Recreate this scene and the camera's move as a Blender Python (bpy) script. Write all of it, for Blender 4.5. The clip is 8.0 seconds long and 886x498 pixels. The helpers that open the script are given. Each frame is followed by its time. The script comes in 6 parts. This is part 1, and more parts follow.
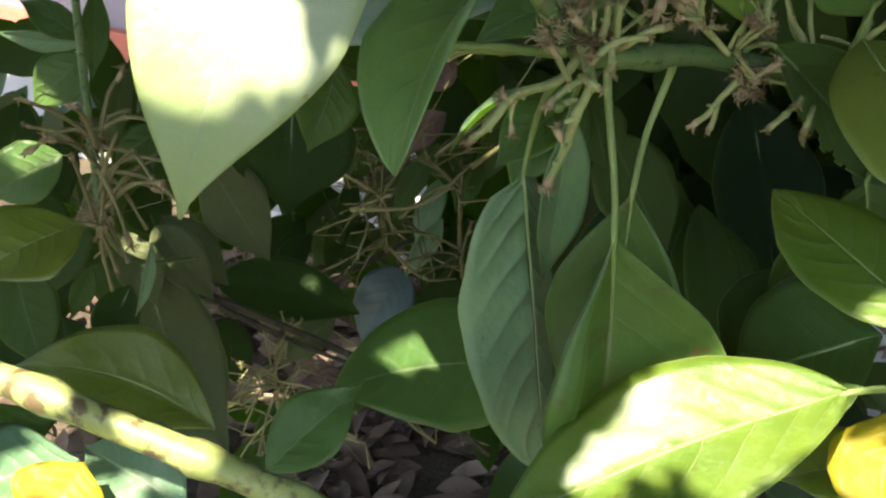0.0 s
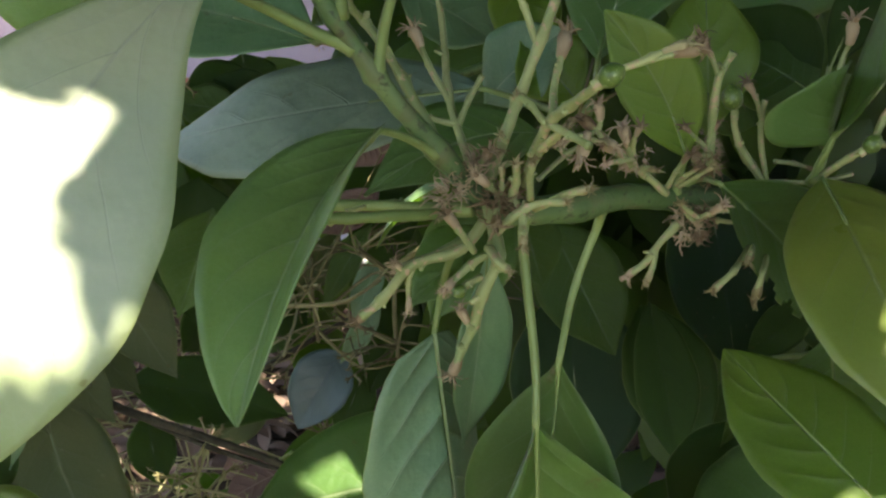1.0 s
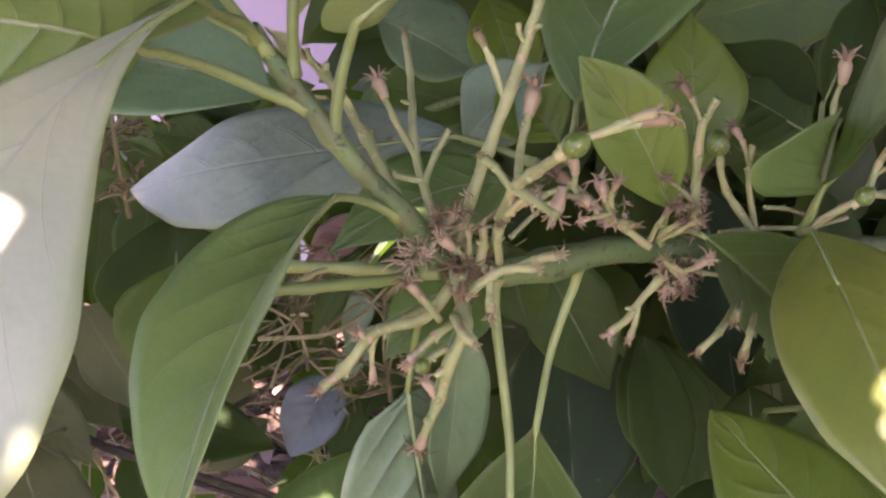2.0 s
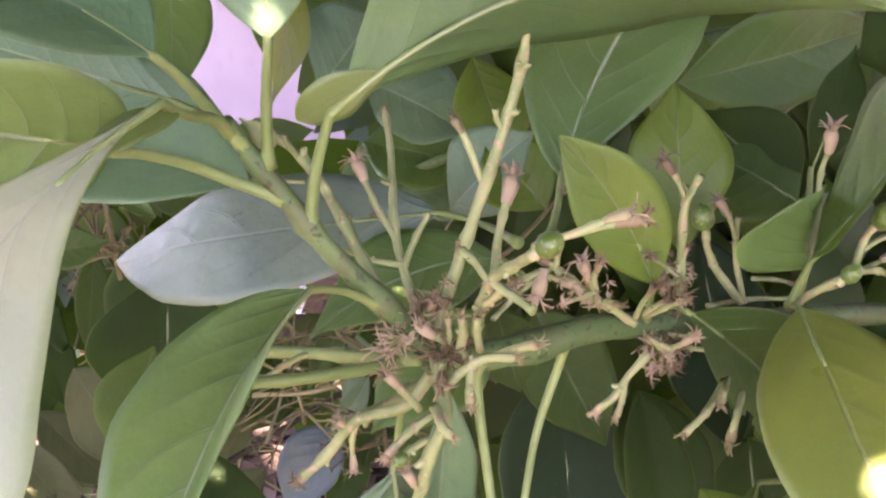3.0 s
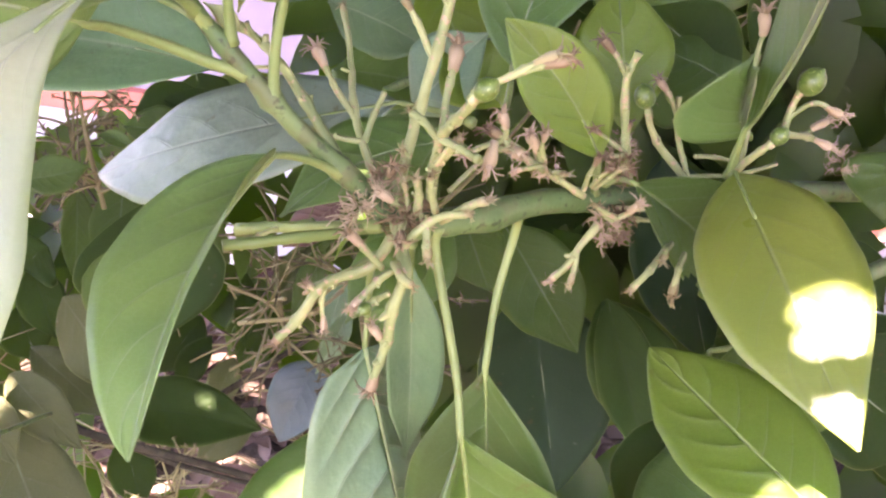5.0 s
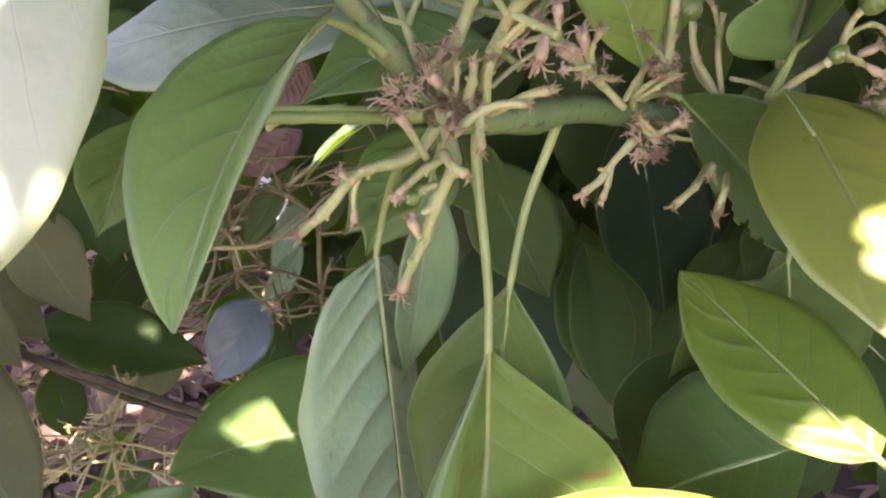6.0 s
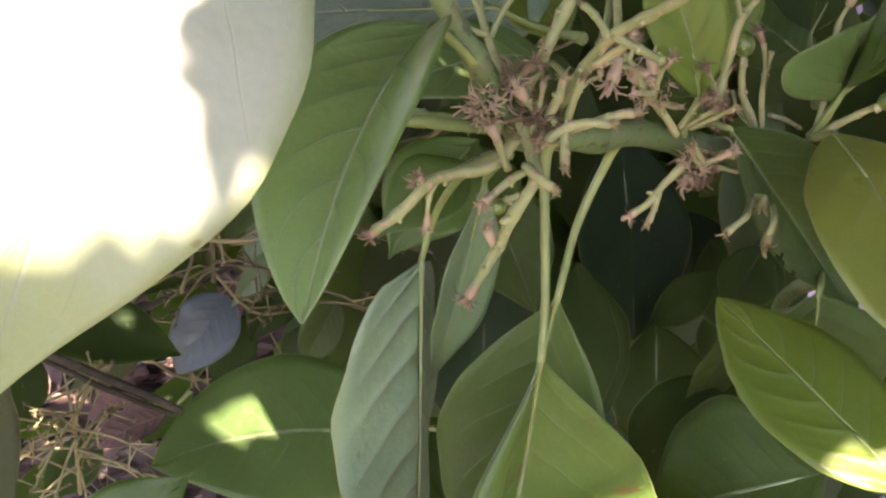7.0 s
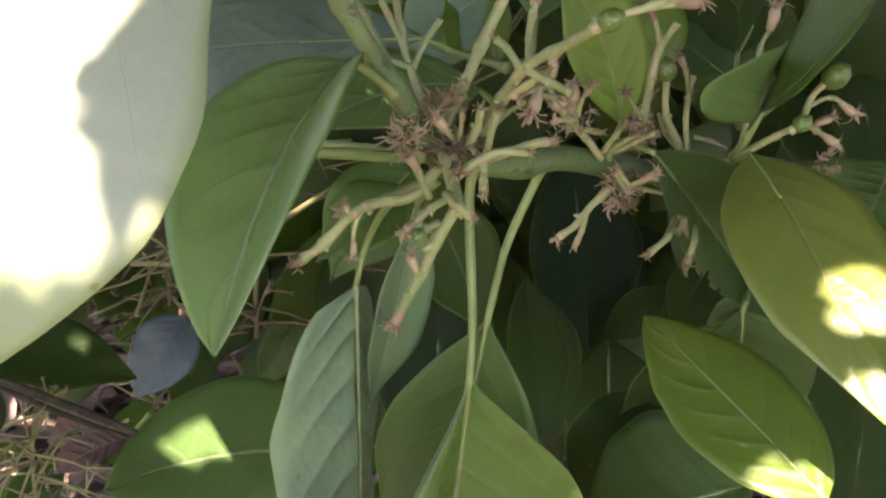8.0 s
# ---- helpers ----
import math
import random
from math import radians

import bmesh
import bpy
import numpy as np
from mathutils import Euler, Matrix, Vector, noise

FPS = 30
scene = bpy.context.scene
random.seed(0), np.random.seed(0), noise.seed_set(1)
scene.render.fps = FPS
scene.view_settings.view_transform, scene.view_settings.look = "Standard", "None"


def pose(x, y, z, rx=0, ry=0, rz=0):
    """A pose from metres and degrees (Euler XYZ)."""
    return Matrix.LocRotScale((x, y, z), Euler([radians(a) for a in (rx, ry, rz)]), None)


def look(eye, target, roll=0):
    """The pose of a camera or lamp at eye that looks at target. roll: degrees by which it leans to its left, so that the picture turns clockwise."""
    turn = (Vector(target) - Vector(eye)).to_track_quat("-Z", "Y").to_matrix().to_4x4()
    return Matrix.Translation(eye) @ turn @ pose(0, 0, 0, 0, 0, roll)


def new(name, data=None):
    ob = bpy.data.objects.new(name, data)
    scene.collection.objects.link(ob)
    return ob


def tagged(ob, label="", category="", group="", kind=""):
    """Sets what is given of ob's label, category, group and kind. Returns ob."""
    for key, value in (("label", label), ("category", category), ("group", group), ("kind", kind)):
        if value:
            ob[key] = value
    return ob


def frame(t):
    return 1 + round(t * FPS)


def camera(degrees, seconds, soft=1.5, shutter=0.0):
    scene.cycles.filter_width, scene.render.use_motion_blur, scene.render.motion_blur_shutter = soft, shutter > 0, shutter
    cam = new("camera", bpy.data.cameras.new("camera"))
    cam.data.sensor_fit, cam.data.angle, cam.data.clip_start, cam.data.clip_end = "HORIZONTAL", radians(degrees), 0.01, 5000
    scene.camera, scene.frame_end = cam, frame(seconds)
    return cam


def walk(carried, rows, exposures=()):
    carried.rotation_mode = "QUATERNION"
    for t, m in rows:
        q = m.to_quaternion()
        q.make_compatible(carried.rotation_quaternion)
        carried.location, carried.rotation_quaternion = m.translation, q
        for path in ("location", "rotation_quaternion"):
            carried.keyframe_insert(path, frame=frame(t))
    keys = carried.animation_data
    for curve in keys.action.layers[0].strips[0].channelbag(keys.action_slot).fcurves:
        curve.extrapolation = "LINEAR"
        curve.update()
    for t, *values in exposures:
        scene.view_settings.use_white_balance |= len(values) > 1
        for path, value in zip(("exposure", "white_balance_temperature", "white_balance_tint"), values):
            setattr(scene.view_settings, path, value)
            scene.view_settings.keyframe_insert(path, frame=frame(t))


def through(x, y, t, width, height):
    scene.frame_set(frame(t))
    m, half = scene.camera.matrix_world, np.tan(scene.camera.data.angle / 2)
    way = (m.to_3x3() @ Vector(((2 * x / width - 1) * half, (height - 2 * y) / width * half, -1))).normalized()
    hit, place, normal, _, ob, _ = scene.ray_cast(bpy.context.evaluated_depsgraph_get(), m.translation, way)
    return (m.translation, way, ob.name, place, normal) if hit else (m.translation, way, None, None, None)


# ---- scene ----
cam = camera(44.4, 8.0, 2.4)
PATH = [
    (0.0, (0.0000, 0.0000, 1.3000), (0.0000, 0.9272, 0.9254), 0.00),
    (0.5, (0.0023, 0.0637, 1.3202), (0.0202, 0.9879, 0.9389), 1.12),
    (1.0, (0.0305, 0.0936, 1.3332), (0.0587, 1.0238, 0.9673), -0.79),
    (1.2, (0.0367, 0.0985, 1.3383), (0.0596, 1.0310, 0.9780), -1.00),
    (2.3, (0.0510, 0.1286, 1.3459), (0.0737, 1.0587, 0.9793), -1.87),
    (2.5, (0.0546, 0.1312, 1.3478), (0.0782, 1.0638, 0.9877), -2.24),
    (3.0, (0.0552, 0.1312, 1.3607), (0.0715, 1.0713, 1.0201), -2.21),
    (3.5, (0.0595, 0.1293, 1.3636), (0.0710, 1.0711, 1.0277), -2.32),
    (4.0, (0.0635, 0.1197, 1.3542), (0.0759, 1.0564, 1.0045), -2.78),
    (4.2, (0.0670, 0.1171, 1.3496), (0.0835, 1.0509, 0.9921), -3.17),
    (5.3, (0.0567, 0.0881, 1.3350), (0.0825, 1.0165, 0.9644), -4.29),
    (5.5, (0.0474, 0.0902, 1.3312), (0.0764, 1.0164, 0.9552), -3.93),
    (6.0, (0.0189, 0.1130, 1.3059), (0.1277, 1.0253, 0.9112), 1.31),
    (6.5, (-0.0141, 0.1213, 1.3037), (0.1411, 1.0284, 0.9125), 5.52),
    (7.0, (-0.0296, 0.1134, 1.3039), (0.1502, 1.0205, 0.9233), 7.26),
    (7.5, (-0.0241, 0.1063, 1.3080), (0.1746, 1.0120, 0.9335), 7.10),
    (8.0, (-0.0159, 0.1035, 1.3137), (0.1872, 1.0112, 0.9466), 6.75),
]
EXPOSURES = [(0.0, 2.8, 7800, 1), (0.5, 2.8, 7800, 2), (1.0, 3.01, 7700, 7), (2.3, 4.05, 7500, 56), (3.0, 4.35, 7600, 46), (3.5, 4.55, 7600, 42), (4.0, 4.8, 7700, 46), (4.2, 4.8, 7700, 46), (5.5, 4.47, 7600, 42), (6.0, 4.14, 7600, 42), (6.5, 4.04, 7700, 41), (7.0, 3.74, 7800, 40), (8.0, 3.54, 7800, 29)]
walk(cam, [(t, look(eye, target, roll)) for t, eye, target, roll in PATH], EXPOSURES)
SUN_ELEV, SUN_AZIM = 57.0, 205.0     # degrees; azimuth clockwise from +y (where the camera looks)

world = bpy.data.worlds.new("sky")
scene.world = world
world.use_nodes = True
_wn = world.node_tree.nodes
_sky = _wn.new("ShaderNodeTexSky")
_sky.sky_type = "NISHITA"
_sky.sun_disc = False
_sky.sun_elevation, _sky.sun_rotation = radians(SUN_ELEV), radians(SUN_AZIM)
world.node_tree.links.new(_sky.outputs[0], _wn["Background"].inputs[0])
_wn["Background"].inputs[1].default_value = 0.085

TO_SUN = Vector((math.sin(radians(SUN_AZIM)) * math.cos(radians(SUN_ELEV)),
                 math.cos(radians(SUN_AZIM)) * math.cos(radians(SUN_ELEV)),
                 math.sin(radians(SUN_ELEV))))
sun = new("sun", bpy.data.lights.new("sun", "SUN"))
sun.data.energy, sun.data.angle, sun.data.color = 3.6, radians(0.53), (1.0, 0.95, 0.86)
sun.matrix_world = look(TO_SUN * 20, (0, 0, 0))


# ---------------------------------------------------------------- materials
class Nodes:
    """Small helper to wire a node material."""

    def __init__(self, name):
        self.m = bpy.data.materials.new(name)
        self.m.use_nodes = True
        self.t = self.m.node_tree
        self.t.nodes.clear()

    def put(self, value, socket):
        if hasattr(value, "is_output"):
            self.t.links.new(value, socket)
        elif isinstance(value, (tuple, list)):
            socket.default_value = (*value, 1.0) if len(value) == 3 and socket.type == "RGBA" else value
        else:
            socket.default_value = value

    def node(self, kind, **props):
        n = self.t.nodes.new("ShaderNode" + kind)
        if kind == "Math":
            n.operation = props["op"]
        if kind == "Mix":
            n.data_type, n.blend_type = "RGBA", props["blend"] if "blend" in props else "MIX"
        if kind == "TexNoise":
            n.inputs["Scale"].default_value, n.inputs["Detail"].default_value = props["scale"], props["detail"]
        if kind == "TexVoronoi":
            n.feature, n.inputs["Scale"].default_value = props["feature"], props["scale"]
        return n

    def math(self, op, a, b=0.0, clamp=False):
        n = self.node("Math", op=op)
        n.use_clamp = clamp
        self.put(a, n.inputs[0])
        self.put(b, n.inputs[1])
        return n.outputs[0]

    def ramp(self, x, lo, hi, a=0.0, b=1.0):
        n = self.node("MapRange")
        n.interpolation_type = "SMOOTHSTEP"
        for i, v in enumerate((x, lo, hi, a, b)):
            self.put(v, n.inputs[i])
        return n.outputs[0]

    def mix(self, fac, a, b, blend="MIX"):
        n = self.node("Mix", blend=blend)
        self.put(fac, n.inputs[0])
        self.put(a, n.inputs[6])
        self.put(b, n.inputs[7])
        return n.outputs[2]

    def noise(self, scale, detail=3.0, coord=None, out=0):
        n = self.node("TexNoise", scale=scale, detail=detail)
        self.t.links.new(coord if coord is not None else self.place(), n.inputs["Vector"])
        return n.outputs[out]

    def cells(self, scale, feature="DISTANCE_TO_EDGE"):
        n = self.node("TexVoronoi", scale=scale, feature=feature)
        self.t.links.new(self.place(), n.inputs["Vector"])
        return n.outputs[0]

    def place(self):
        return self.node("TexCoord").outputs["Object"]

    def chance(self):
        return self.node("ObjectInfo").outputs["Random"]

    def island(self):
        return self.node("NewGeometry").outputs["Random Per Island"]

    def bump(self, height, distance, strength=1.0):
        n = self.node("Bump")
        n.inputs["Strength"].default_value = strength
        n.inputs["Distance"].default_value = distance
        self.t.links.new(height, n.inputs["Height"])
        return n.outputs[0]

    def finish(self, colour, rough=0.6, normal=None, spec=0.5, through=None, amount=0.0, coat=0.0):
        p = self.node("BsdfPrincipled")
        self.put(colour, p.inputs["Base Color"])
        self.put(rough, p.inputs["Roughness"])
        p.inputs["Specular IOR Level"].default_value = spec
        p.inputs["Coat Weight"].default_value = coat
        p.inputs["Coat Roughness"].default_value = 0.3
        out = p.outputs[0]
        if normal is not None:
            self.t.links.new(normal, p.inputs["Normal"])
        if through is not None:
            tr = self.node("BsdfTranslucent")
            self.put(through, tr.inputs["Color"])
            mx = self.node("MixShader")
            self.put(amount, mx.inputs[0])
            self.t.links.new(out, mx.inputs[1])
            self.t.links.new(tr.outputs[0], mx.inputs[2])
            out = mx.outputs[0]
        o = self.node("OutputMaterial")
        self.t.links.new(out, o.inputs[0])
        return self.m


def leaf_material(name, dark, light, vein, through, amount=0.4, rough=0.42, veins=0.6, relief=1.0, spec=0.5, edge=(0.34, 0.40, 0.16), coat=0.3, scorch=0.0, pairs=7.0, tip_shade=None):
    """Leaf skin: mottled green, a pale midrib, arching side veins and a fine net, from the blade's own coordinates."""
    n = Nodes(name)
    uv = n.node("UVMap")
    uv.uv_map = "blade"
    sep = n.node("SeparateXYZ")
    n.t.links.new(uv.outputs[0], sep.inputs[0])
    u, v = sep.outputs[0], n.math("MULTIPLY_ADD", sep.outputs[1], 2.0)
    v.node.inputs[2].default_value = -1.0
    a = n.math("ABSOLUTE", v)
    wob = n.math("MULTIPLY", n.math("SUBTRACT", n.noise(15.0, 3.0), 0.5), 0.75)
    side = n.math("MULTIPLY", n.math("SIGN", v), 0.24)
    run = n.math("ADD", n.math("SUBTRACT", n.math("MULTIPLY", n.math("POWER", u, 0.85), pairs), n.math("MULTIPLY", n.math("POWER", a, 1.25), 1.9)), n.math("ADD", side, wob))
    d = n.math("ABSOLUTE", n.math("SUBTRACT", n.math("FRACT", run), 0.5))
    lat = n.math("MULTIPLY", n.ramp(d, 0.474, 0.493), n.ramp(a, 1.0, 0.4))
    lat = n.math("MULTIPLY", lat, n.ramp(n.noise(48.0, 2.0), 0.28, 0.55, 0.35, 1.0))
    rib = n.ramp(a, 0.036, 0.010)
    net = n.ramp(n.cells(420.0), 0.10, 0.0)
    big = n.noise(26.0, 4.0)
    fine = n.noise(260.0, 3.0)
    tone = n.math("ADD", n.math("ADD", n.math("MULTIPLY", big, 0.55), n.math("MULTIPLY", n.noise(85.0, 3.0), 0.3)), n.math("MULTIPLY", n.math("SUBTRACT", n.chance(), 0.5), 0.7))
    col = n.mix(n.ramp(tone, 0.1, 0.8), dark, light)
    patch = n.ramp(n.noise(11.0, 3.0), 0.42, 0.66)
    col = n.mix(n.math("MULTIPLY", patch, 0.5), col, (light[0] * 1.35, light[1] * 1.12, light[2] * 0.8))
    col = n.mix(n.math("MULTIPLY", n.ramp(n.noise(17.0, 4.0), 0.48, 0.68), 0.6), col, tuple(c * 0.62 for c in dark))
    col = n.mix(n.math("MULTIPLY", fine, 0.25), col, tuple(c * 0.6 for c in dark))
    # Tip and margins tinted green: shade and light showing through, put into the colour.
    if tip_shade:
        tip_mask = n.math("ADD", n.ramp(u, 0.45, 1.0, 0.0, 0.9), n.math("SUBTRACT", n.noise(30.0, 3.0), 0.5))
        tip_mask = n.math("MAXIMUM", n.ramp(tip_mask, 0.15, 0.75), n.ramp(a, 0.75, 1.0, 0.0, 0.6))
        col = n.mix(tip_mask, col, tip_shade)
    speck = n.math("MULTIPLY", n.ramp(n.noise(190.0, 2.0), 0.68, 0.73), n.ramp(n.noise(34.0, 2.0), 0.52, 0.60))
    col = n.mix(n.math("MULTIPLY", net, 0.10), col, vein)
    col = n.mix(n.math("MULTIPLY", lat, min(1.0, veins * 0.6)), col, vein)
    col = n.mix(n.math("MULTIPLY", rib, min(1.0, veins * 0.85)), col, vein)
    col = n.mix(n.math("MULTIPLY", n.ramp(a, 0.978, 0.995), 0.5), col, edge)
    col = n.mix(n.math("MULTIPLY", speck, 0.75), col, (0.09, 0.05, 0.02))
    nick = n.math("MULTIPLY", n.ramp(n.noise(210.0, 1.0), 0.74, 0.77), n.ramp(n.noise(40.0, 2.0), 0.5, 0.58))
    col = n.mix(n.math("MULTIPLY", nick, 0.22), col, (0.36, 0.36, 0.24))
    if scorch:
        burn = n.math("MULTIPLY", n.ramp(n.noise(300.0, 4.0), 0.50, 0.54), n.ramp(n.noise(34.0, 1.0), 0.58, 0.63))
        col = n.mix(n.math("MULTIPLY", burn, scorch), col, (0.10, 0.05, 0.025))
    high = n.math("ADD", n.math("MULTIPLY", n.math("ADD", lat, rib), 0.55 * relief),
                  n.math("MULTIPLY", fine, 0.12))
    pillow = n.math("MULTIPLY", n.math("POWER", n.math("MULTIPLY", d, 2.0), 3.0), n.ramp(a, 1.0, 0.2))
    swell = n.math("ADD", high, n.math("MULTIPLY", pillow, -1.0 * relief))
    swell = n.math("ADD", swell, n.math("MULTIPLY", n.noise(70.0, 3.0), 2.4))
    thr = n.mix(n.math("MULTIPLY", n.math("ADD", lat, rib), 0.5), through, tuple(c * 0.55 for c in through))
    thr = n.mix(n.math("MULTIPLY", big, 0.4), thr, tuple(c * 0.75 for c in through))
    rgh = n.ramp(n.noise(60.0, 3.0), 0.2, 0.9, rough - 0.08, rough + 0.14)
    return n.finish(col, rgh, n.bump(swell, 0.0011, 0.8), spec, thr, amount, coat)


def bark_material(name, dark, light, speck, rough=0.6, speckle=0.6, scale=1.0, scars=0.0):
    n = Nodes(name)
    big, fine = n.noise(55.0 * scale, 4.0), n.noise(420.0 * scale, 3.0)
    col = n.mix(n.ramp(n.math("ADD", big, n.math("MULTIPLY", n.math("SUBTRACT", n.chance(), 0.5), 0.25)), 0.3, 0.75), dark, light)
    dots = n.math("MULTIPLY", n.ramp(n.noise(330.0 * scale, 2.0), 0.58, 0.68), speckle)
    col = n.mix(dots, col, speck)
    if scars:
        col = n.mix(n.math("MULTIPLY", n.ramp(n.noise(110.0, 6.0), 0.50, 0.62), scars), col, (0.10, 0.065, 0.04))
    high = n.math("ADD", n.math("MULTIPLY", fine, 0.6), n.math("MULTIPLY", big, 0.8))
    return n.finish(col, rough, n.bump(high, 0.0006, 0.7), 0.4)


def dry_material(name, dark, light, through, amount=0.25, scale=1.0, by_island=False):
    n = Nodes(name)
    big, fine = n.noise(90.0 * scale, 4.0), n.noise(700.0 * scale, 3.0)
    pick = n.island() if by_island else n.chance()
    col = n.mix(n.ramp(n.math("ADD", big, n.math("SUBTRACT", n.math("MULTIPLY", pick, 0.8), 0.4)), 0.15, 0.85), dark, light)
    col = n.mix(n.math("MULTIPLY", fine, 0.25), col, tuple(c * 0.6 for c in dark))
    return n.finish(col, 0.8, n.bump(fine, 0.0004, 0.6), 0.25, through, amount)


MAT = {}
MAT["upper"] = leaf_material("leaf_upper", (0.046, 0.108, 0.028), (0.10, 0.195, 0.06), (0.27, 0.35, 0.19), (0.45, 0.64, 0.18), 0.36, 0.44, 0.8, 0.8, spec=0.40, coat=0.15)
MAT["bright"] = leaf_material("leaf_bright_upper", (0.098, 0.186, 0.062), (0.185, 0.30, 0.12), (0.44, 0.52, 0.34), (0.42, 0.66, 0.18), 0.36, 0.40, 1.1, 1.1, coat=0.4)
MAT["scorched"] = leaf_material("leaf_scorched_upper", (0.048, 0.115, 0.022), (0.095, 0.19, 0.045), (0.29, 0.36, 0.20), (0.42, 0.66, 0.18), 0.36, 0.44, 0.8, 0.8, scorch=0.9)
MAT["under"] = leaf_material("leaf_underside", (0.135, 0.185, 0.115), (0.215, 0.28, 0.185), (0.33, 0.40, 0.22), (0.45, 0.66, 0.18), 0.36, 0.55, 0.85, 1.0)
# Deep and dark: leaf green lowered in colour to stand for deep shade.
MAT["deep"] = leaf_material("leaf_shade_green", (0.027, 0.061, 0.017), (0.058, 0.108, 0.037), (0.24, 0.32, 0.17), (0.40, 0.60, 0.14), 0.34, 0.45, 0.8, 0.9, spec=0.2, coat=0.0)
MAT["dark"] = leaf_material("leaf_dark_shade", (0.010, 0.026, 0.008), (0.022, 0.052, 0.016), (0.085, 0.13, 0.055), (0.32, 0.52, 0.1), 0.28, 0.6, 0.45, 0.6, 0.12, coat=0.0)
MAT["olive"] = leaf_material("leaf_young_upper", (0.13, 0.172, 0.034), (0.21, 0.26, 0.068), (0.36, 0.40, 0.18), (0.62, 0.76, 0.10), 0.40, 0.34, 0.7, 0.7, 0.8, coat=1.0)
MAT["fresh"] = leaf_material("leaf_fresh_upper", (0.085, 0.145, 0.026), (0.15, 0.225, 0.05), (0.33, 0.39, 0.17), (0.52, 0.76, 0.10), 0.42, 0.45, 1.2, 1.1, 0.4, coat=0.25)
MAT["mid"] = leaf_material("leaf_mid_green", (0.075, 0.135, 0.058), (0.135, 0.215, 0.10), (0.33, 0.40, 0.24), (0.34, 0.60, 0.20), 0.34, 0.48, 0.6, 0.5)
MAT["cool"] = leaf_material("leaf_cool_underside", (0.088, 0.185, 0.095), (0.155, 0.28, 0.15), (0.38, 0.45, 0.30), (0.32, 0.60, 0.26), 0.30, 0.5, 0.6, 0.22)
MAT["grey"] = leaf_material("leaf_grey_underside", (0.115, 0.225, 0.135), (0.19, 0.33, 0.205), (0.47, 0.56, 0.36), (0.40, 0.60, 0.22), 0.28, 0.5, 0.7, 0.5)
MAT["ribbed"] = leaf_material("leaf_ribbed_underside", (0.115, 0.225, 0.135), (0.19, 0.33, 0.205), (0.47, 0.56, 0.36), (0.40, 0.60, 0.22), 0.28, 0.5, 1.35, 2.4, pairs=8.0)
MAT["plain"] = leaf_material("leaf_base_lobe", (0.13, 0.20, 0.07), (0.19, 0.27, 0.10), (0.2, 0.28, 0.11), (0.45, 0.66, 0.20), 0.38, 0.46, 0.1, 0.1)
# Dull: greyed leaf colour that imitates the haze over the shaded lower left.
MAT["dull"] = leaf_material("leaf_dull_haze", (0.058, 0.075, 0.040), (0.115, 0.132, 0.075), (0.22, 0.25, 0.15), (0.36, 0.46, 0.16), 0.3, 0.6, 0.6, 0.6, spec=0.2, coat=0.0)
MAT["withered"] = leaf_material("leaf_withered", (0.10, 0.058, 0.054), (0.22, 0.14, 0.135), (0.32, 0.23, 0.20), (0.4, 0.2, 0.15), 0.2, 0.7, 0.9, 1.6, coat=0.0, pairs=9.0)
MAT["lime"] = leaf_material("leaf_light_green", (0.10, 0.20, 0.095), (0.165, 0.30, 0.15), (0.38, 0.47, 0.30), (0.40, 0.66, 0.24), 0.38, 0.46, 0.9, 0.9)
# Slate: another leaf green darkened to near black in place of shade.
MAT["slate"] = leaf_material("leaf_bluish_shade", (0.008, 0.020, 0.012), (0.016, 0.035, 0.022), (0.06, 0.10, 0.06), (0.25, 0.45, 0.16), 0.25, 0.6, 0.5, 0.7, spec=0.12, coat=0.0)
# Blue-grey sheen of the sky, mixed into the leaf's base colour.
MAT["sky_grey"] = leaf_material("leaf_sky_grey", (0.145, 0.215, 0.19), (0.225, 0.315, 0.28), (0.36, 0.41, 0.29), (0.42, 0.58, 0.26), 0.28, 0.45, 0.6, 0.7)
MAT["blue"] = leaf_material("leaf_bluish", (0.05, 0.085, 0.13), (0.095, 0.15, 0.205), (0.16, 0.22, 0.25), (0.35, 0.52, 0.28), 0.25, 0.40, 0.45, 0.7)
# The last colour paints the shaded, translucent tip of the pale leaf.
MAT["pale"] = leaf_material("leaf_pale_underside", (0.36, 0.40, 0.33), (0.46, 0.50, 0.43), (0.54, 0.58, 0.48), (0.62, 0.78, 0.32), 0.42, 0.5, 0.4, 0.4, tip_shade=(0.28, 0.35, 0.165))
MAT["yellow"] = leaf_material("leaf_yellowing", (0.42, 0.33, 0.02), (0.55, 0.45, 0.05), (0.5, 0.45, 0.2), (0.8, 0.7, 0.08), 0.45, 0.5, 0.4, 0.5)
MAT["twig"] = bark_material("green_twig", (0.07, 0.125, 0.042), (0.135, 0.20, 0.075), (0.03, 0.045, 0.02), 0.55, 0.8, 1.0, 0.35)
MAT["petiole"] = bark_material("petiole_green", (0.135, 0.195, 0.062), (0.215, 0.28, 0.10), (0.2, 0.17, 0.06), 0.5, 0.3)
MAT["stalk"] = bark_material("flower_stalk", (0.18, 0.225, 0.09), (0.34, 0.37, 0.17), (0.42, 0.27, 0.19), 0.65, 0.8)
MAT["rib"] = bark_material("midrib", (0.18, 0.245, 0.115), (0.26, 0.33, 0.165), (0.2, 0.24, 0.12), 0.5, 0.2)
MAT["bark"] = bark_material("brown_bark", (0.035, 0.032, 0.022), (0.09, 0.08, 0.056), (0.02, 0.018, 0.014), 0.8, 0.7)
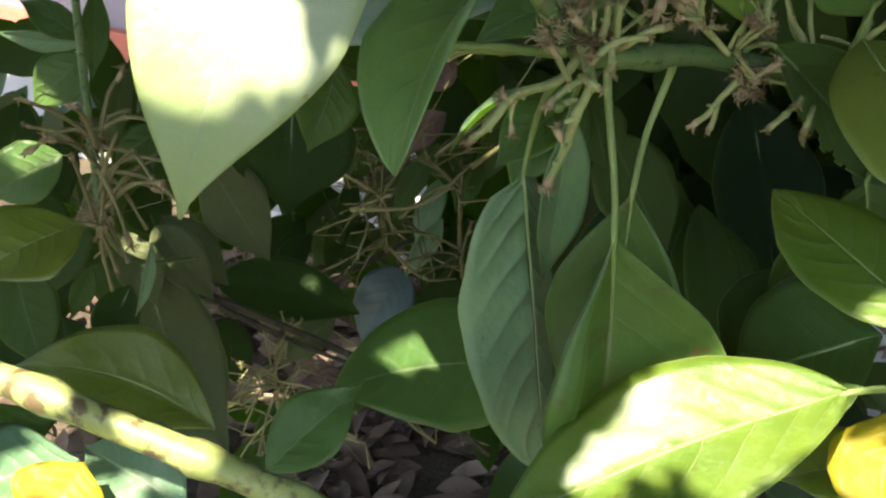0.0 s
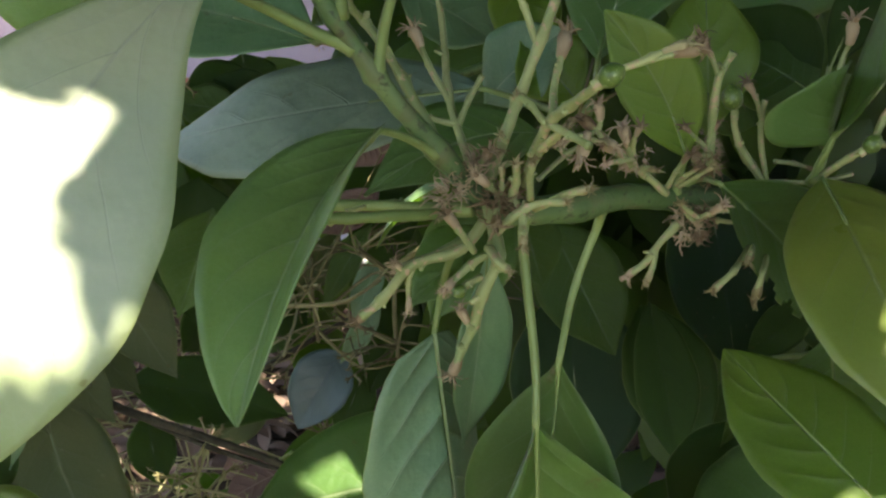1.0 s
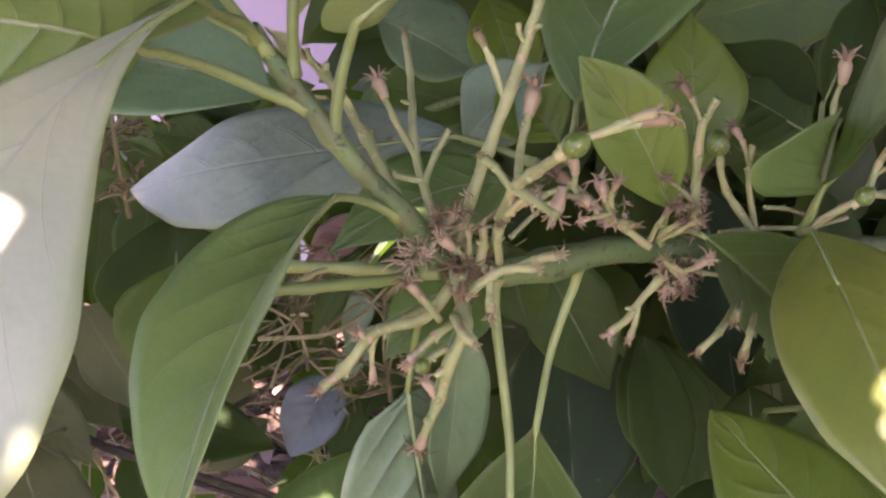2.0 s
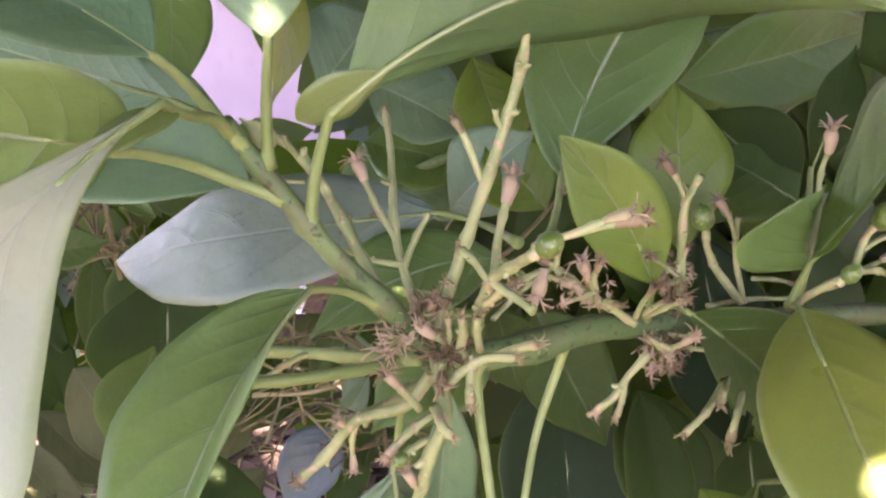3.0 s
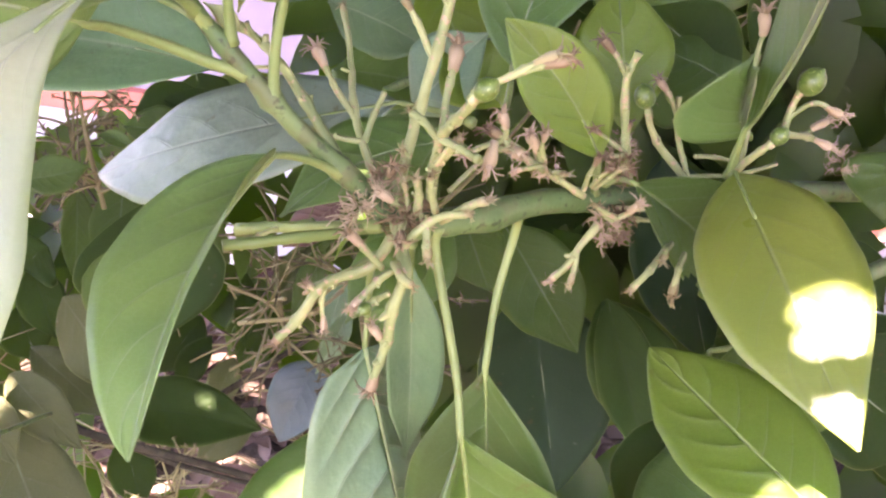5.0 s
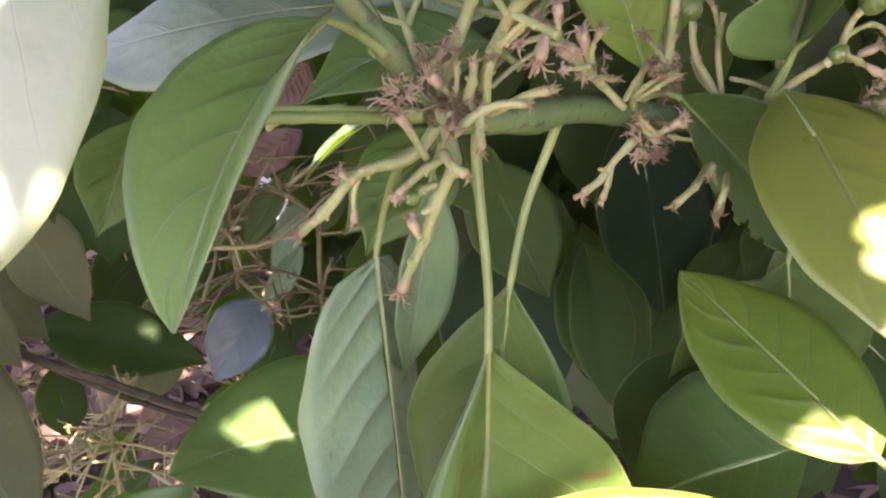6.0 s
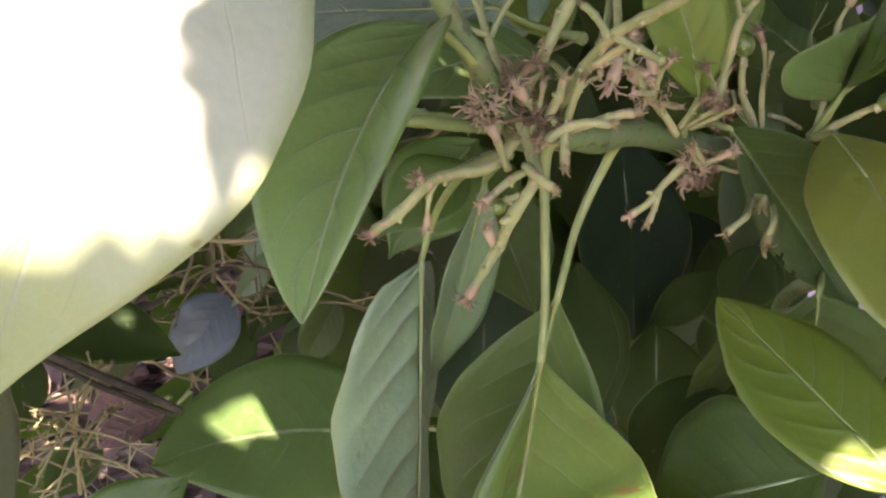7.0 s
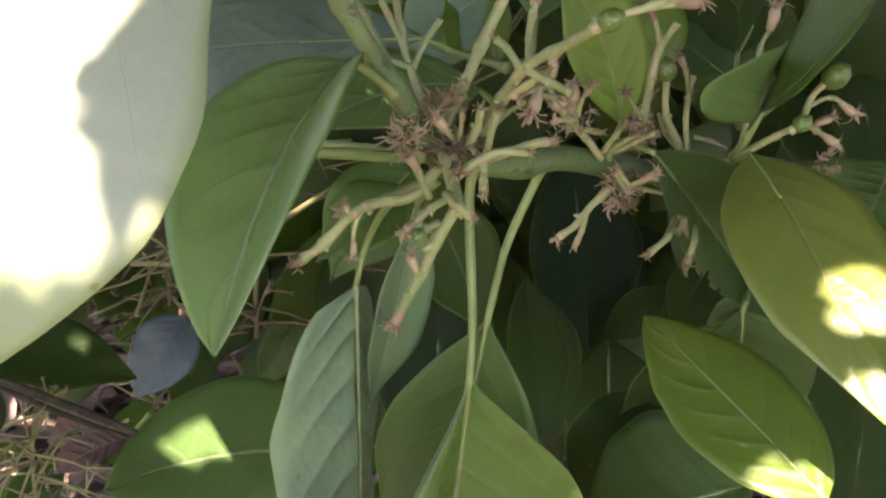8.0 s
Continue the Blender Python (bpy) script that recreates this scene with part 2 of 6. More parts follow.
MAT["limb"] = bark_material("green_limb_bark", (0.20, 0.24, 0.08), (0.33, 0.36, 0.15), (0.18, 0.12, 0.07), 0.45, 0.35, 0.6, 0.95)
MAT["dry"] = dry_material("dried_bract", (0.23, 0.165, 0.10), (0.56, 0.44, 0.295), (0.45, 0.35, 0.22))
MAT["bud"] = dry_material("pinkish_bud", (0.22, 0.19, 0.098), (0.39, 0.345, 0.19), (0.45, 0.36, 0.2), 0.15)
MAT["litter"] = dry_material("dry_leaf", (0.075, 0.05, 0.038), (0.24, 0.17, 0.138), (0.35, 0.2, 0.12), 0.2, 0.35, True)
MAT["straw"] = dry_material("pale_dry_stalk", (0.19, 0.175, 0.08), (0.36, 0.325, 0.17), (0.3, 0.25, 0.12), 0.1, 0.5, True)
MAT["dead"] = dry_material("dead_twig", (0.09, 0.085, 0.045), (0.24, 0.215, 0.11), (0.2, 0.15, 0.08), 0.0, 0.5, True)


def fruit_material():
    n = Nodes("green_fruit")
    col = n.mix(n.ramp(n.noise(300.0, 3.0), 0.3, 0.75), (0.055, 0.105, 0.018), (0.115, 0.17, 0.04))
    col = n.mix(n.math("MULTIPLY", n.ramp(n.noise(900.0, 1.0), 0.62, 0.7), 0.5), col, (0.30, 0.38, 0.15))
    return n.finish(col, 0.38, n.bump(n.noise(900.0, 2.0), 0.0002, 0.5), 0.5)


MAT["fruit"] = fruit_material()


def ground_material():
    n = Nodes("garden_soil")
    col = n.mix(n.ramp(n.noise(3.0, 5.0), 0.3, 0.7), (0.035, 0.026, 0.019), (0.08, 0.06, 0.044))
    col = n.mix(n.math("MULTIPLY", n.noise(60.0, 4.0), 0.6), col, (0.11, 0.085, 0.066))
    return n.finish(col, 0.95, n.bump(n.noise(45.0, 5.0), 0.02, 0.8), 0.2)


def plaster_material(name, a, b):
    n = Nodes(name)
    col = n.mix(n.ramp(n.noise(1.6, 4.0), 0.3, 0.7), a, b)
    col = n.mix(n.math("MULTIPLY", n.ramp(n.noise(9.0, 5.0), 0.5, 0.8), 0.35), col, tuple(c * 0.75 for c in a))
    return n.finish(col, 0.85, n.bump(n.noise(80.0, 4.0), 0.003, 0.5), 0.3)


MAT["soil"] = ground_material()
MAT["wall"] = plaster_material("pink_plaster", (0.185, 0.150, 0.195), (0.225, 0.19, 0.235))
MAT["paving"] = plaster_material("pale_paving", (0.48, 0.44, 0.43), (0.62, 0.58, 0.57))
MAT["red"] = plaster_material("red_paint", (0.38, 0.10, 0.07), (0.48, 0.15, 0.11))


# ---------------------------------------------------------------- shaping
ORIGIN = {}


def thing(name, at, label, category, group="", kind=""):
    """An empty at the base of a thing, which carries its parts."""
    ob = new(name)
    ob.empty_display_size = 0.02
    ob.location = at
    ORIGIN[ob] = Vector(at)
    return tagged(ob, label, category, group, kind)


def part(name, mesh, mats, parent=None, label="", at=(0, 0, 0)):
    """Links mesh data, whose points are relative to at, as one object under its parent."""
    ob = new(name, mesh)
    for m in mats if isinstance(mats, (list, tuple)) else [mats]:
        if len(mesh.materials) < (len(mats) if isinstance(mats, (list, tuple)) else 1):
            mesh.materials.append(m)
    ob.location = at
    ORIGIN[ob] = Vector(at)
    if parent is not None:
        ob.parent = parent
        ob.matrix_parent_inverse = Matrix.Translation(-ORIGIN[parent])
    if label:
        ob["label"] = label
    return ob


def mesh_of(name, verts, faces, smooth=True):
    me = bpy.data.meshes.new(name)
    me.from_pydata([tuple(v) for v in verts], [], faces)
    if smooth:
        me.polygons.foreach_set("use_smooth", [True] * len(faces))
    me.update()
    return me


def spline(points, steps):
    """A smooth line (Catmull-Rom) through the given points."""
    p = [Vector(q) for q in points]
    if len(p) == 2:
        return [p[0].lerp(p[1], i / steps) for i in range(steps + 1)]
    p = [p[0] * 2 - p[1]] + p + [p[-1] * 2 - p[-2]]
    out = []
    for i in range(1, len(p) - 2):
        for k in range(steps):
            t = k / steps
            a, b, c, d = p[i - 1], p[i], p[i + 1], p[i + 2]
            out.append(0.5 * (2 * b + (c - a) * t + (2 * a - 5 * b + 4 * c - d) * t * t + (3 * b - a - 3 * c + d) * t ** 3))
    out.append(p[-2])
    return out


def tube_data(line, radius, sides=8, wobble=0.0, seed=0, verts=None, faces=None, flat=1.0):
    """Rings along a line; radius is a function of 0..1. Adds to verts and faces."""
    verts = [] if verts is None else verts
    faces = [] if faces is None else faces
    start, n = len(verts), len(line)
    ref = None
    for i, q in enumerate(line):
        d = (line[min(i + 1, n - 1)] - line[max(i - 1, 0)])
        d = d.normalized() if d.length > 1e-9 else Vector((0, 0, 1))
        if ref is None:
            ref = d.orthogonal().normalized()
        ref = (ref - d * ref.dot(d)).normalized()
        side = d.cross(ref)
        r = radius(i / (n - 1))
        for k in range(sides):
            a = 2 * math.pi * k / sides
            w = 1 + wobble * noise.noise(Vector((q.x * 160 + seed * 3.1 + math.cos(a), q.y * 160 + math.sin(a), q.z * 160)))
            verts.append(q + (ref * math.cos(a) + side * math.sin(a) * flat) * r * w)
    for i in range(n - 1):
        for k in range(sides):
            a, b = start + i * sides + k, start + i * sides + (k + 1) % sides
            faces.append((a, b, b + sides, a + sides))
    faces.append(tuple(range(start + sides - 1, start - 1, -1)))
    faces.append(tuple(start + (n - 1) * sides + k for k in range(sides)))
    return verts, faces


def tube(name, points, r0, r1, material, parent=None, label="", steps=6, sides=8, wobble=0.12, bulb=0.0, knots=()):
    """A tapered, slightly uneven stem. bulb: swelling at the end; knots: places 0..1 with a ring-like swelling."""
    at = Vector(points[0])
    line = [q - at for q in spline(points, steps)]

    def radius(t):
        r = r0 + (r1 - r0) * t
        r *= 1 + bulb * max(0.0, (t - 0.82) / 0.18) ** 1.5
        for k in knots:
            r *= 1 + 0.3 * math.exp(-((t - k) / 0.03) ** 2)
        return r

    v, f = tube_data(line, radius, sides, wobble, at.x * 100)
    return part(name, mesh_of(name, v, f), material, parent, label, at)


def blade_data(base, tip, width, face, sag=0.08, bend=0.0, fold=(12, 12), curl=(0, 0), wave=0.03, widest=0.47, point=1.0, full=0.95,
               seed=0, nu=26, nv=12, thick=0.00035, gap=None, hem=(0, 0)):
    """The two skins of a leaf blade, from its base to its tip, with the upper skin towards face.
    sag: arch of the midrib out of the plane; bend: sideways; fold: degrees by which each half (left, right) is lifted;
    curl: more of it towards the margins; widest: where along the blade it is widest; point: how drawn-out the tip is."""
    b, t = Vector(base), Vector(tip)
    axis = t - b
    length = axis.length
    axis.normalize()
    n = Vector(face)
    n = (n - axis * n.dot(axis)).normalized()
    s = axis.cross(n)
    rows, mid = [], []
    for i in range(nu + 1):
        u = i / nu
        arch = 4 * u * (1 - u)
        mid.append(axis * (length * u) + n * (sag * length * arch) + s * (bend * length * arch))
    power = math.log(0.5) / math.log(widest)
    for i in range(nu + 1):
        u = i / nu
        d = (mid[min(i + 1, nu)] - mid[max(i - 1, 0)]).normalized()
        nn = (n - d * n.dot(d)).normalized()
        ss = d.cross(nn)
        x = u ** power
        half = 0.5 * width * (max(0.0, math.sin(math.pi * x)) ** full)
        half *= 1 - 0.3 * point * max(0.0, (u - 0.7) / 0.3) ** 1.2
        half = max(half, 0.0006)
        row = []
        for j in range(nv + 1):
            v = 2 * j / nv - 1
            k = 0 if v < 0 else 1
            a = abs(v)
            # angle grows towards the margin
            ang0, ang1 = radians(fold[k]), radians(fold[k] + curl[k])
            m = 6 if not hem[k] else 18
            out = up = 0.0
            for q in range(m):
                an = ang0 + (ang1 - ang0) * ((q + 0.5) / m * a) ** 1.5
                an += radians(hem[k]) * min(1.0, max(0.0, (q + 0.5) / m * a - 0.70) / 0.1)
                out += math.cos(an) * a / m
                up += math.sin(an) * a / m
            w = wave * width * a * a * math.sin(u * 15 + seed * 1.7 + k * 2.3) * math.sin(math.pi * u)
            w += wave * 0.7 * width * noise.noise(Vector((u * 3.1 + seed, v * 1.6, seed * 0.37)))
            h = half * (1 + 0.035 * noise.noise(Vector((u * 9 + seed * 5.3, k * 7.0, 1.3)))) if 0 < i < nu else half
            row.append((mid[i] + ss * (out * h * (1 if v >= 0 else -1)) + nn * (up * h + w), nn, u, (v + 1) / 2))
        rows.append(row)
    verts, faces, uvs, slots = [], [], [], []
    for sign in (1, -1):
        for row in rows:
            for p, nn, u, v in row:
                edge = 0.15 if v in (0.0, 1.0) else 1.0
                verts.append(p + nn * (sign * thick * 0.5 * edge))
    c = nv + 1
    total = (nu + 1) * c
    uvof = [(u, v) for row in rows for _, _, u, v in row]
    holed = set(gap or ())
    for i in range(nu):
        for j in range(nv):
            if (i, j) in holed:
                continue
            q = (i * c + j, i * c + j + 1, (i + 1) * c + j + 1, (i + 1) * c + j)
            for tri in ((q[0], q[1], q[2]), (q[0], q[2], q[3])):
                faces.append(tri[::-1])
                faces.append(tuple(total + k for k in tri))
                slots.extend((0, 1))
    for i in range(nu):
        for j, flip in ((0, False), (nv, True)):
            if (i, min(j, nv - 1)) in holed:
                continue
            a, d = i * c + j, (i + 1) * c + j
            q = (a, d, total + d, total + a)
            faces.append(q if flip else q[::-1])
            slots.append(0)
    return verts, faces, uvof + uvof, slots, mid, n, s


def leaf_mesh(data):
    verts, faces, uvs, slots = data[:4]
    me = mesh_of("leaf", verts, faces)
    layer = me.uv_layers.new(name="blade")
    flat = []
    for lp in me.loops:
        flat.extend(uvs[lp.vertex_index])
    layer.data.foreach_set("uv", flat)
    me.polygons.foreach_set("material_index", slots)
    return me


LEAF_COUNT = [0]


def leaf(parent, base, tip, width, face, kind="upper", under="under", petiole=(), label="", rib=0.0008, thin=0.0015, ride=-1, **shape):
    """One leaf under a branch: the blade with its midrib, and its petiole from the given points to the blade's base.
    ride: the skin from which the midrib stands out (-1 the lower)."""
    LEAF_COUNT[0] += 1
    shape.setdefault("seed", LEAF_COUNT[0])
    data = blade_data(base, tip, width, face, **shape)
    at = Vector(base)
    ob = part("leaf", leaf_mesh(data), [MAT[kind], MAT[under]], parent, label, at)
    mid, n = data[4], data[5]
    if rib:
        r = rib
        line = [p + n * (ride * r * (1 - 0.8 * i / len(mid))) for i, p in enumerate(mid)]
        v, f = tube_data(line[:-1], lambda t: r * (1 - 0.85 * t), 6)
        part("midrib", mesh_of("midrib", v, f), MAT["rib"], ob, "", at)
    if petiole:
        pts = [Vector(p) for p in petiole] + [at]
        if len(pts) > 1:
            at2 = pts[0]
            line = [p - at2 for p in spline(pts, 7)]
            reach = len(line) - 1
            last = min(len(mid) - 2, 7)
            line += [Vector(mid[k]) + n * (ride * thin * 0.45 * (1 - k / last)) + at - at2 for k in range(1, last + 1)]
            split = reach / (len(line) - 1)
            end = max(rib, 0.0006)
            v, f = tube_data(line, lambda t: thin * (1.12 - 0.34 * t / split) * (1 + 0.5 * max(0, 1 - t * 12)) if t <= split else thin * 0.78 + (end * 0.7 - thin * 0.78) * ((t - split) / (1 - split)) ** 0.7, 8, 0.06, LEAF_COUNT[0])
            part("petiole", mesh_of("petiole", v, f), MAT["petiole"], ob, "", at2)
    return ob


def petals(verts, faces, at, way, size, count, rnd, spread=0.9, wide=0.3):
    """Small dried flaps fanned round a direction."""
    way = Vector(way).normalized()
    x = way.orthogonal().normalized()
    y = way.cross(x)
    turn = rnd.uniform(0, 6)
    for k in range(count):
        a = turn + 2 * math.pi * (k + rnd.uniform(-0.3, 0.3)) / count
        out = x * math.cos(a) + y * math.sin(a)
        tang = way.cross(out)
        ln = size * rnd.uniform(0.45, 1.0)
        sp = spread * rnd.uniform(0.3, 1.5)
        roll, lean = rnd.uniform(-0.6, 1.1), rnd.uniform(-0.5, 0.5)
        start = len(verts)
        steps = 4
        for i in range(steps + 1):
            t = i / steps
            ang = sp * (0.35 + 0.9 * t) + roll * t * t
            p = at + out * (size * 0.12 + math.sin(ang) * ln * t) + way * (math.cos(ang) * ln * t) + tang * (lean * ln * t * t)
            hw = wide * ln * (0.5 + 1.2 * t * (1 - t)) * (1 - 0.75 * t)
            nn = (way * math.sin(ang) - out * math.cos(ang)) * (0.05 * ln)
            verts.extend([p - tang * hw, p + nn, p + tang * hw, p - nn * 0.6])
        for i in range(steps):
            b = start + 4 * i
            for q in range(4):
                faces.append((b + q, b + (q + 1) % 4, b + 4 + (q + 1) % 4, b + 4 + q))
        faces.append((start + 4 * steps, start + 4 * steps + 1, start + 4 * steps + 2, start + 4 * steps + 3))


def calyx(parent, at, way, size=0.005, count=6, kind="dry", name="calyx", spread=0.7):
    """What the flower left: a small cup with dried flaps."""
    rnd = random.Random(int(abs(at[0] * 7919 + at[2] * 104729) * 1000) % 100003)
    at, way = Vector(at), Vector(way).normalized()
    v, f = [], []
    tube_data([way * (size * q) for q in (-0.75, -0.45, -0.2, 0.05, 0.3)], lambda t: size * (0.19 + 0.14 * t - 0.10 * max(0, t - 0.7) / 0.3), 8, 0.5, 1, v, f)
    petals(v, f, way * (size * 0.1), way, size * 0.95, count + 2, rnd, spread, 0.24)
    return part(name, mesh_of(name, v, f), MAT[kind], parent, "", at)


def bracts(parent, at, size, count, length=0.008, seed=1, flat=(1, 1, 1)):
    """A tuft of dried scales and thread-like flower remains round a node."""
    rnd = random.Random(seed)
    v, f = [], []
    for k in range(count):
        d = Vector((rnd.gauss(0, 1) * flat[0], rnd.gauss(0, 1) * flat[1] - 0.5, rnd.gauss(0, 1) * flat[2])).normalized()
        c = d * size * rnd.uniform(0.5, 1.1)
        petals(v, f, c, (d + Vector((rnd.gauss(0, .5), rnd.gauss(0, .5), rnd.gauss(0, .5)))).normalized(), length * rnd.uniform(0.45, 1.05), rnd.choice((4, 5, 6, 7)), rnd, 0.5, 0.15)
    return part("dried_tuft", mesh_of("dried_tuft", v, f), MAT["dry"], parent, "", Vector(at))


def fruit(parent, at, way, size, name="fruit"):
    """A young fruit, slightly drawn out, with a tiny tip."""
    way = Vector(way).normalized()
    x = way.orthogonal().normalized()
    y = way.cross(x)
    v, f = [], []
    prof = []
    for i in range(13):
        a = math.pi * i / 12
        prof.append((-math.cos(a) * size * (0.55 + (0.06 if i > 6 else 0)), math.sin(a) * size * 0.5))
    prof[-1] = (prof[-1][0] + size * 0.06, 0.0004)
    prof[0] = (prof[0][0], 0.0005)
    for h, r in prof:
        for k in range(16):
            a = 2 * math.pi * k / 16
            v.append(way * h + (x * math.cos(a) + y * math.sin(a)) * r)
    for i in range(12):
        for k in range(16):
            a, b = i * 16 + k, i * 16 + (k + 1) % 16
            f.append((a, b, b + 16, a + 16))
    f.append(tuple(range(15, -1, -1)))
    f.append(tuple(12 * 16 + k for k in range(16)))
    return part(name, mesh_of(name, v, f), MAT["fruit"], parent, "", Vector(at))


def stalk(parent, points, r0=0.0017, r1=0.0013, end="", size=0.0055, sides=(), knots=(0.5,), mat="stalk"):
    """A flower stalk with its side stalks; end: calyx, bud, fruit, cut or nothing."""
    r0, r1 = (r0 * 1.15, r1 * 1.15) if r0 > 0.001 else (r0 * 1.08, r1 * 1.08)
    ob = tube("flower_stalk", points, r0, r1, MAT[mat], parent, "", 6, 8, 0.3, 0.35 if end == "cut" else 0.15, knots)
    rnd = random.Random(int(abs(points[0][0] * 7907 + points[-1][2] * 10473) * 1000) % 99991)
    line = spline(points, 6)
    for k in knots:
        c = line[int(k * (len(line) - 1))] - line[0]
        run = (line[min(int(k * (len(line) - 1)) + 1, len(line) - 1)] - line[int(k * (len(line) - 1)) - 1]).normalized()
        for _ in range(rnd.choice((1, 1, 2))):
            w = run.orthogonal().normalized()
            w.rotate(Matrix.Rotation(rnd.uniform(0, 6.28), 3, run))
            w = (w + run * 0.5).normalized()
            ln = rnd.uniform(1.4, 2.2) * r0
            sv, sf = tube_data([c + w * (ln * q) for q in (0.2, 0.6, 0.85, 1.0)], lambda t: r0 * (0.62 - 0.3 * t), 6, 0.2, k)
            part("bud_scar", mesh_of("bud_scar", sv, sf), MAT[mat], ob, "", line[0])
    p, q = Vector(points[-1]), Vector(points[-2])
    way = (p - q).normalized()
    if end == "calyx":
        calyx(ob, p, way, size * 1.1, 16, "dry", "calyx", 0.3)
    elif end == "bud":
        calyx(ob, p - way * size * 0.1, way, size * 0.78, 10, "bud", "bud", 0.24)
    elif end == "star":
        calyx(ob, p, way, size * 0.85, 10, "dry", "calyx", 0.75)
    elif end == "fruit":
        fruit(ob, p + way * size * 0.4, way, size)
        calyx(ob, p + way * size * 0.05, way, size * 0.55, 6, "dry", "calyx", 1.4)
    return ob

# ---------------------------------------------------------------- ground and wall
WALL_FOOT, WALL_RUN = Vector((-0.6, 4.9, 0.0)), Vector((0.77, -0.64, 0.0)).normalized()
WALL_BACK = Vector((-WALL_RUN.y, WALL_RUN.x, 0.0))      # away from the tree


def slab(name, lo, hi, material, label, category):
    """A block in the wall's own directions: along it, behind it, up."""
    v = [WALL_FOOT + WALL_RUN * x + WALL_BACK * y + Vector((0, 0, z)) for z in (lo[2], hi[2]) for y in (lo[1], hi[1]) for x in (lo[0], hi[0])]
    f = [(0, 2, 3, 1), (4, 5, 7, 6), (0, 1, 5, 4), (2, 6, 7, 3), (0, 4, 6, 2), (1, 3, 7, 5)]
    ob = part(name, mesh_of(name, v, f, False), material)
    return tagged(ob, label, category, "", "structure")


def make_ground():
    n = 90
    v, f = [], []
    for j in range(n + 1):
        for i in range(n + 1):
            a, b = 2 * i / n - 1, 2 * j / n - 1
            x, y = 400 * a ** 5 + 4 * a, 400 * b ** 5 + 4 * b + 1.5
            v.append((x, y, 0.05 * noise.noise(Vector((x * 0.9, y * 0.9, 0))) + 0.02 * noise.noise(Vector((x * 4, y * 4, 3)))))
    for j in range(n):
        for i in range(n):
            a = j * (n + 1) + i
            f.append((a, a + 1, a + n + 2, a + n + 1))
    return tagged(part("ground", mesh_of("ground", v, f), MAT["soil"]), "brown garden soil under the tree", "ground", "", "structure")


make_ground()
slab("pavement", (-7, -1.1, -0.08), (7, -0.004, 0.045), MAT["paving"], "pale concrete paving at the foot of the wall", "pavement")
slab("wall_back", (-7, 0.075, -0.1), (7, 0.325, 2.25), MAT["wall"], "pale pink plastered garden wall", "wall")
slab("trim", (-7, 0.0, -0.1), (7, 0.072, 0.19), MAT["red"], "red painted band along the wall's foot", "wall trim")

# ---------------------------------------------------------------- the branches

# the flowering branch in the middle
branch = thing("avocado_branch", (0.3016, 0.5823, 1.1552), "green avocado branch with faded flowers, small fruits and leaves", "branch")
tube("twig", [(0.3016, 0.5821, 1.1547), (0.2377, 0.5548, 1.1690), (0.1767, 0.5221, 1.1826), (0.1430, 0.5111, 1.1880), (0.1157, 0.4926, 1.1965), (0.0846, 0.4679, 1.2007), (0.0574, 0.4564, 1.2044)], 0.0050, 0.0052, MAT["twig"], branch, "speckled green twig", sides=12, wobble=0.16, knots=(0.35, 0.5, 0.8, 0.98))
tube("shoot", [(0.0574, 0.4564, 1.2044), (0.0453, 0.4517, 1.2225), (0.0272, 0.4471, 1.2456), (0.0133, 0.4460, 1.2660), (0.0031, 0.4448, 1.2819), (-0.0012, 0.4409, 1.2908)], 0.0040, 0.0026, MAT["twig"], branch, "speckled green young shoot", sides=12, wobble=0.14, knots=(0.25, 0.5, 0.72))
bracts(branch, (0.0603, 0.4470, 1.2119), 0.0065, 30, 0.0078, 3)
bracts(branch, (0.0525, 0.4544, 1.2210), 0.0050, 16, 0.0085, 4)
bracts(branch, (0.0440, 0.4499, 1.2154), 0.0045, 14, 0.0095, 5)
bracts(branch, (0.1460, 0.4992, 1.1817), 0.0062, 22, 0.0070, 6, (0.7, 0.7, 1.5))
bracts(branch, (0.1398, 0.4962, 1.1821), 0.0055, 18, 0.0066, 16, (0.8, 0.7, 1.5))
bracts(branch, (0.1483, 0.4997, 1.2043), 0.0052, 16, 0.0066, 17)
bracts(branch, (0.1501, 0.5132, 1.2091), 0.0058, 20, 0.0060, 7)
bracts(branch, (0.1143, 0.4838, 1.2148), 0.0055, 16, 0.0060, 8)
bracts(branch, (0.2452, 0.5197, 1.1935), 0.0055, 14, 0.0060, 9)

# flower stalks on it
stalk(branch, [(0.0520, 0.4560, 1.2193), (0.0494, 0.4641, 1.2271), (0.0468, 0.4731, 1.2339), (0.0449, 0.4844, 1.2422), (0.0446, 0.5035, 1.2528), (0.0440, 0.5162, 1.2621), (0.0428, 0.5288, 1.2714)], 0.0014, 0.0010, "bud", 0.0060)
stalk(branch, [(0.0459, 0.4792, 1.2378), (0.0401, 0.4847, 1.2475), (0.0364, 0.4895, 1.2543), (0.0336, 0.4932, 1.2609)], 0.0011, 0.0009, "calyx", 0.0065)
stalk(branch, [(0.0477, 0.4705, 1.2318), (0.0525, 0.4739, 1.2414), (0.0569, 0.4758, 1.2490)], 0.0011, 0.0008, "cut", 0.0055)
stalk(branch, [(0.0469, 0.4707, 1.2327), (0.0381, 0.4684, 1.2357), (0.0266, 0.4648, 1.2420)], 0.0010, 0.0008, "", 0.0055)
stalk(branch, [(0.0450, 0.5011, 1.2514), (0.0407, 0.5016, 1.2532)], 0.0007, 0.0006, "cut", 0.0055)
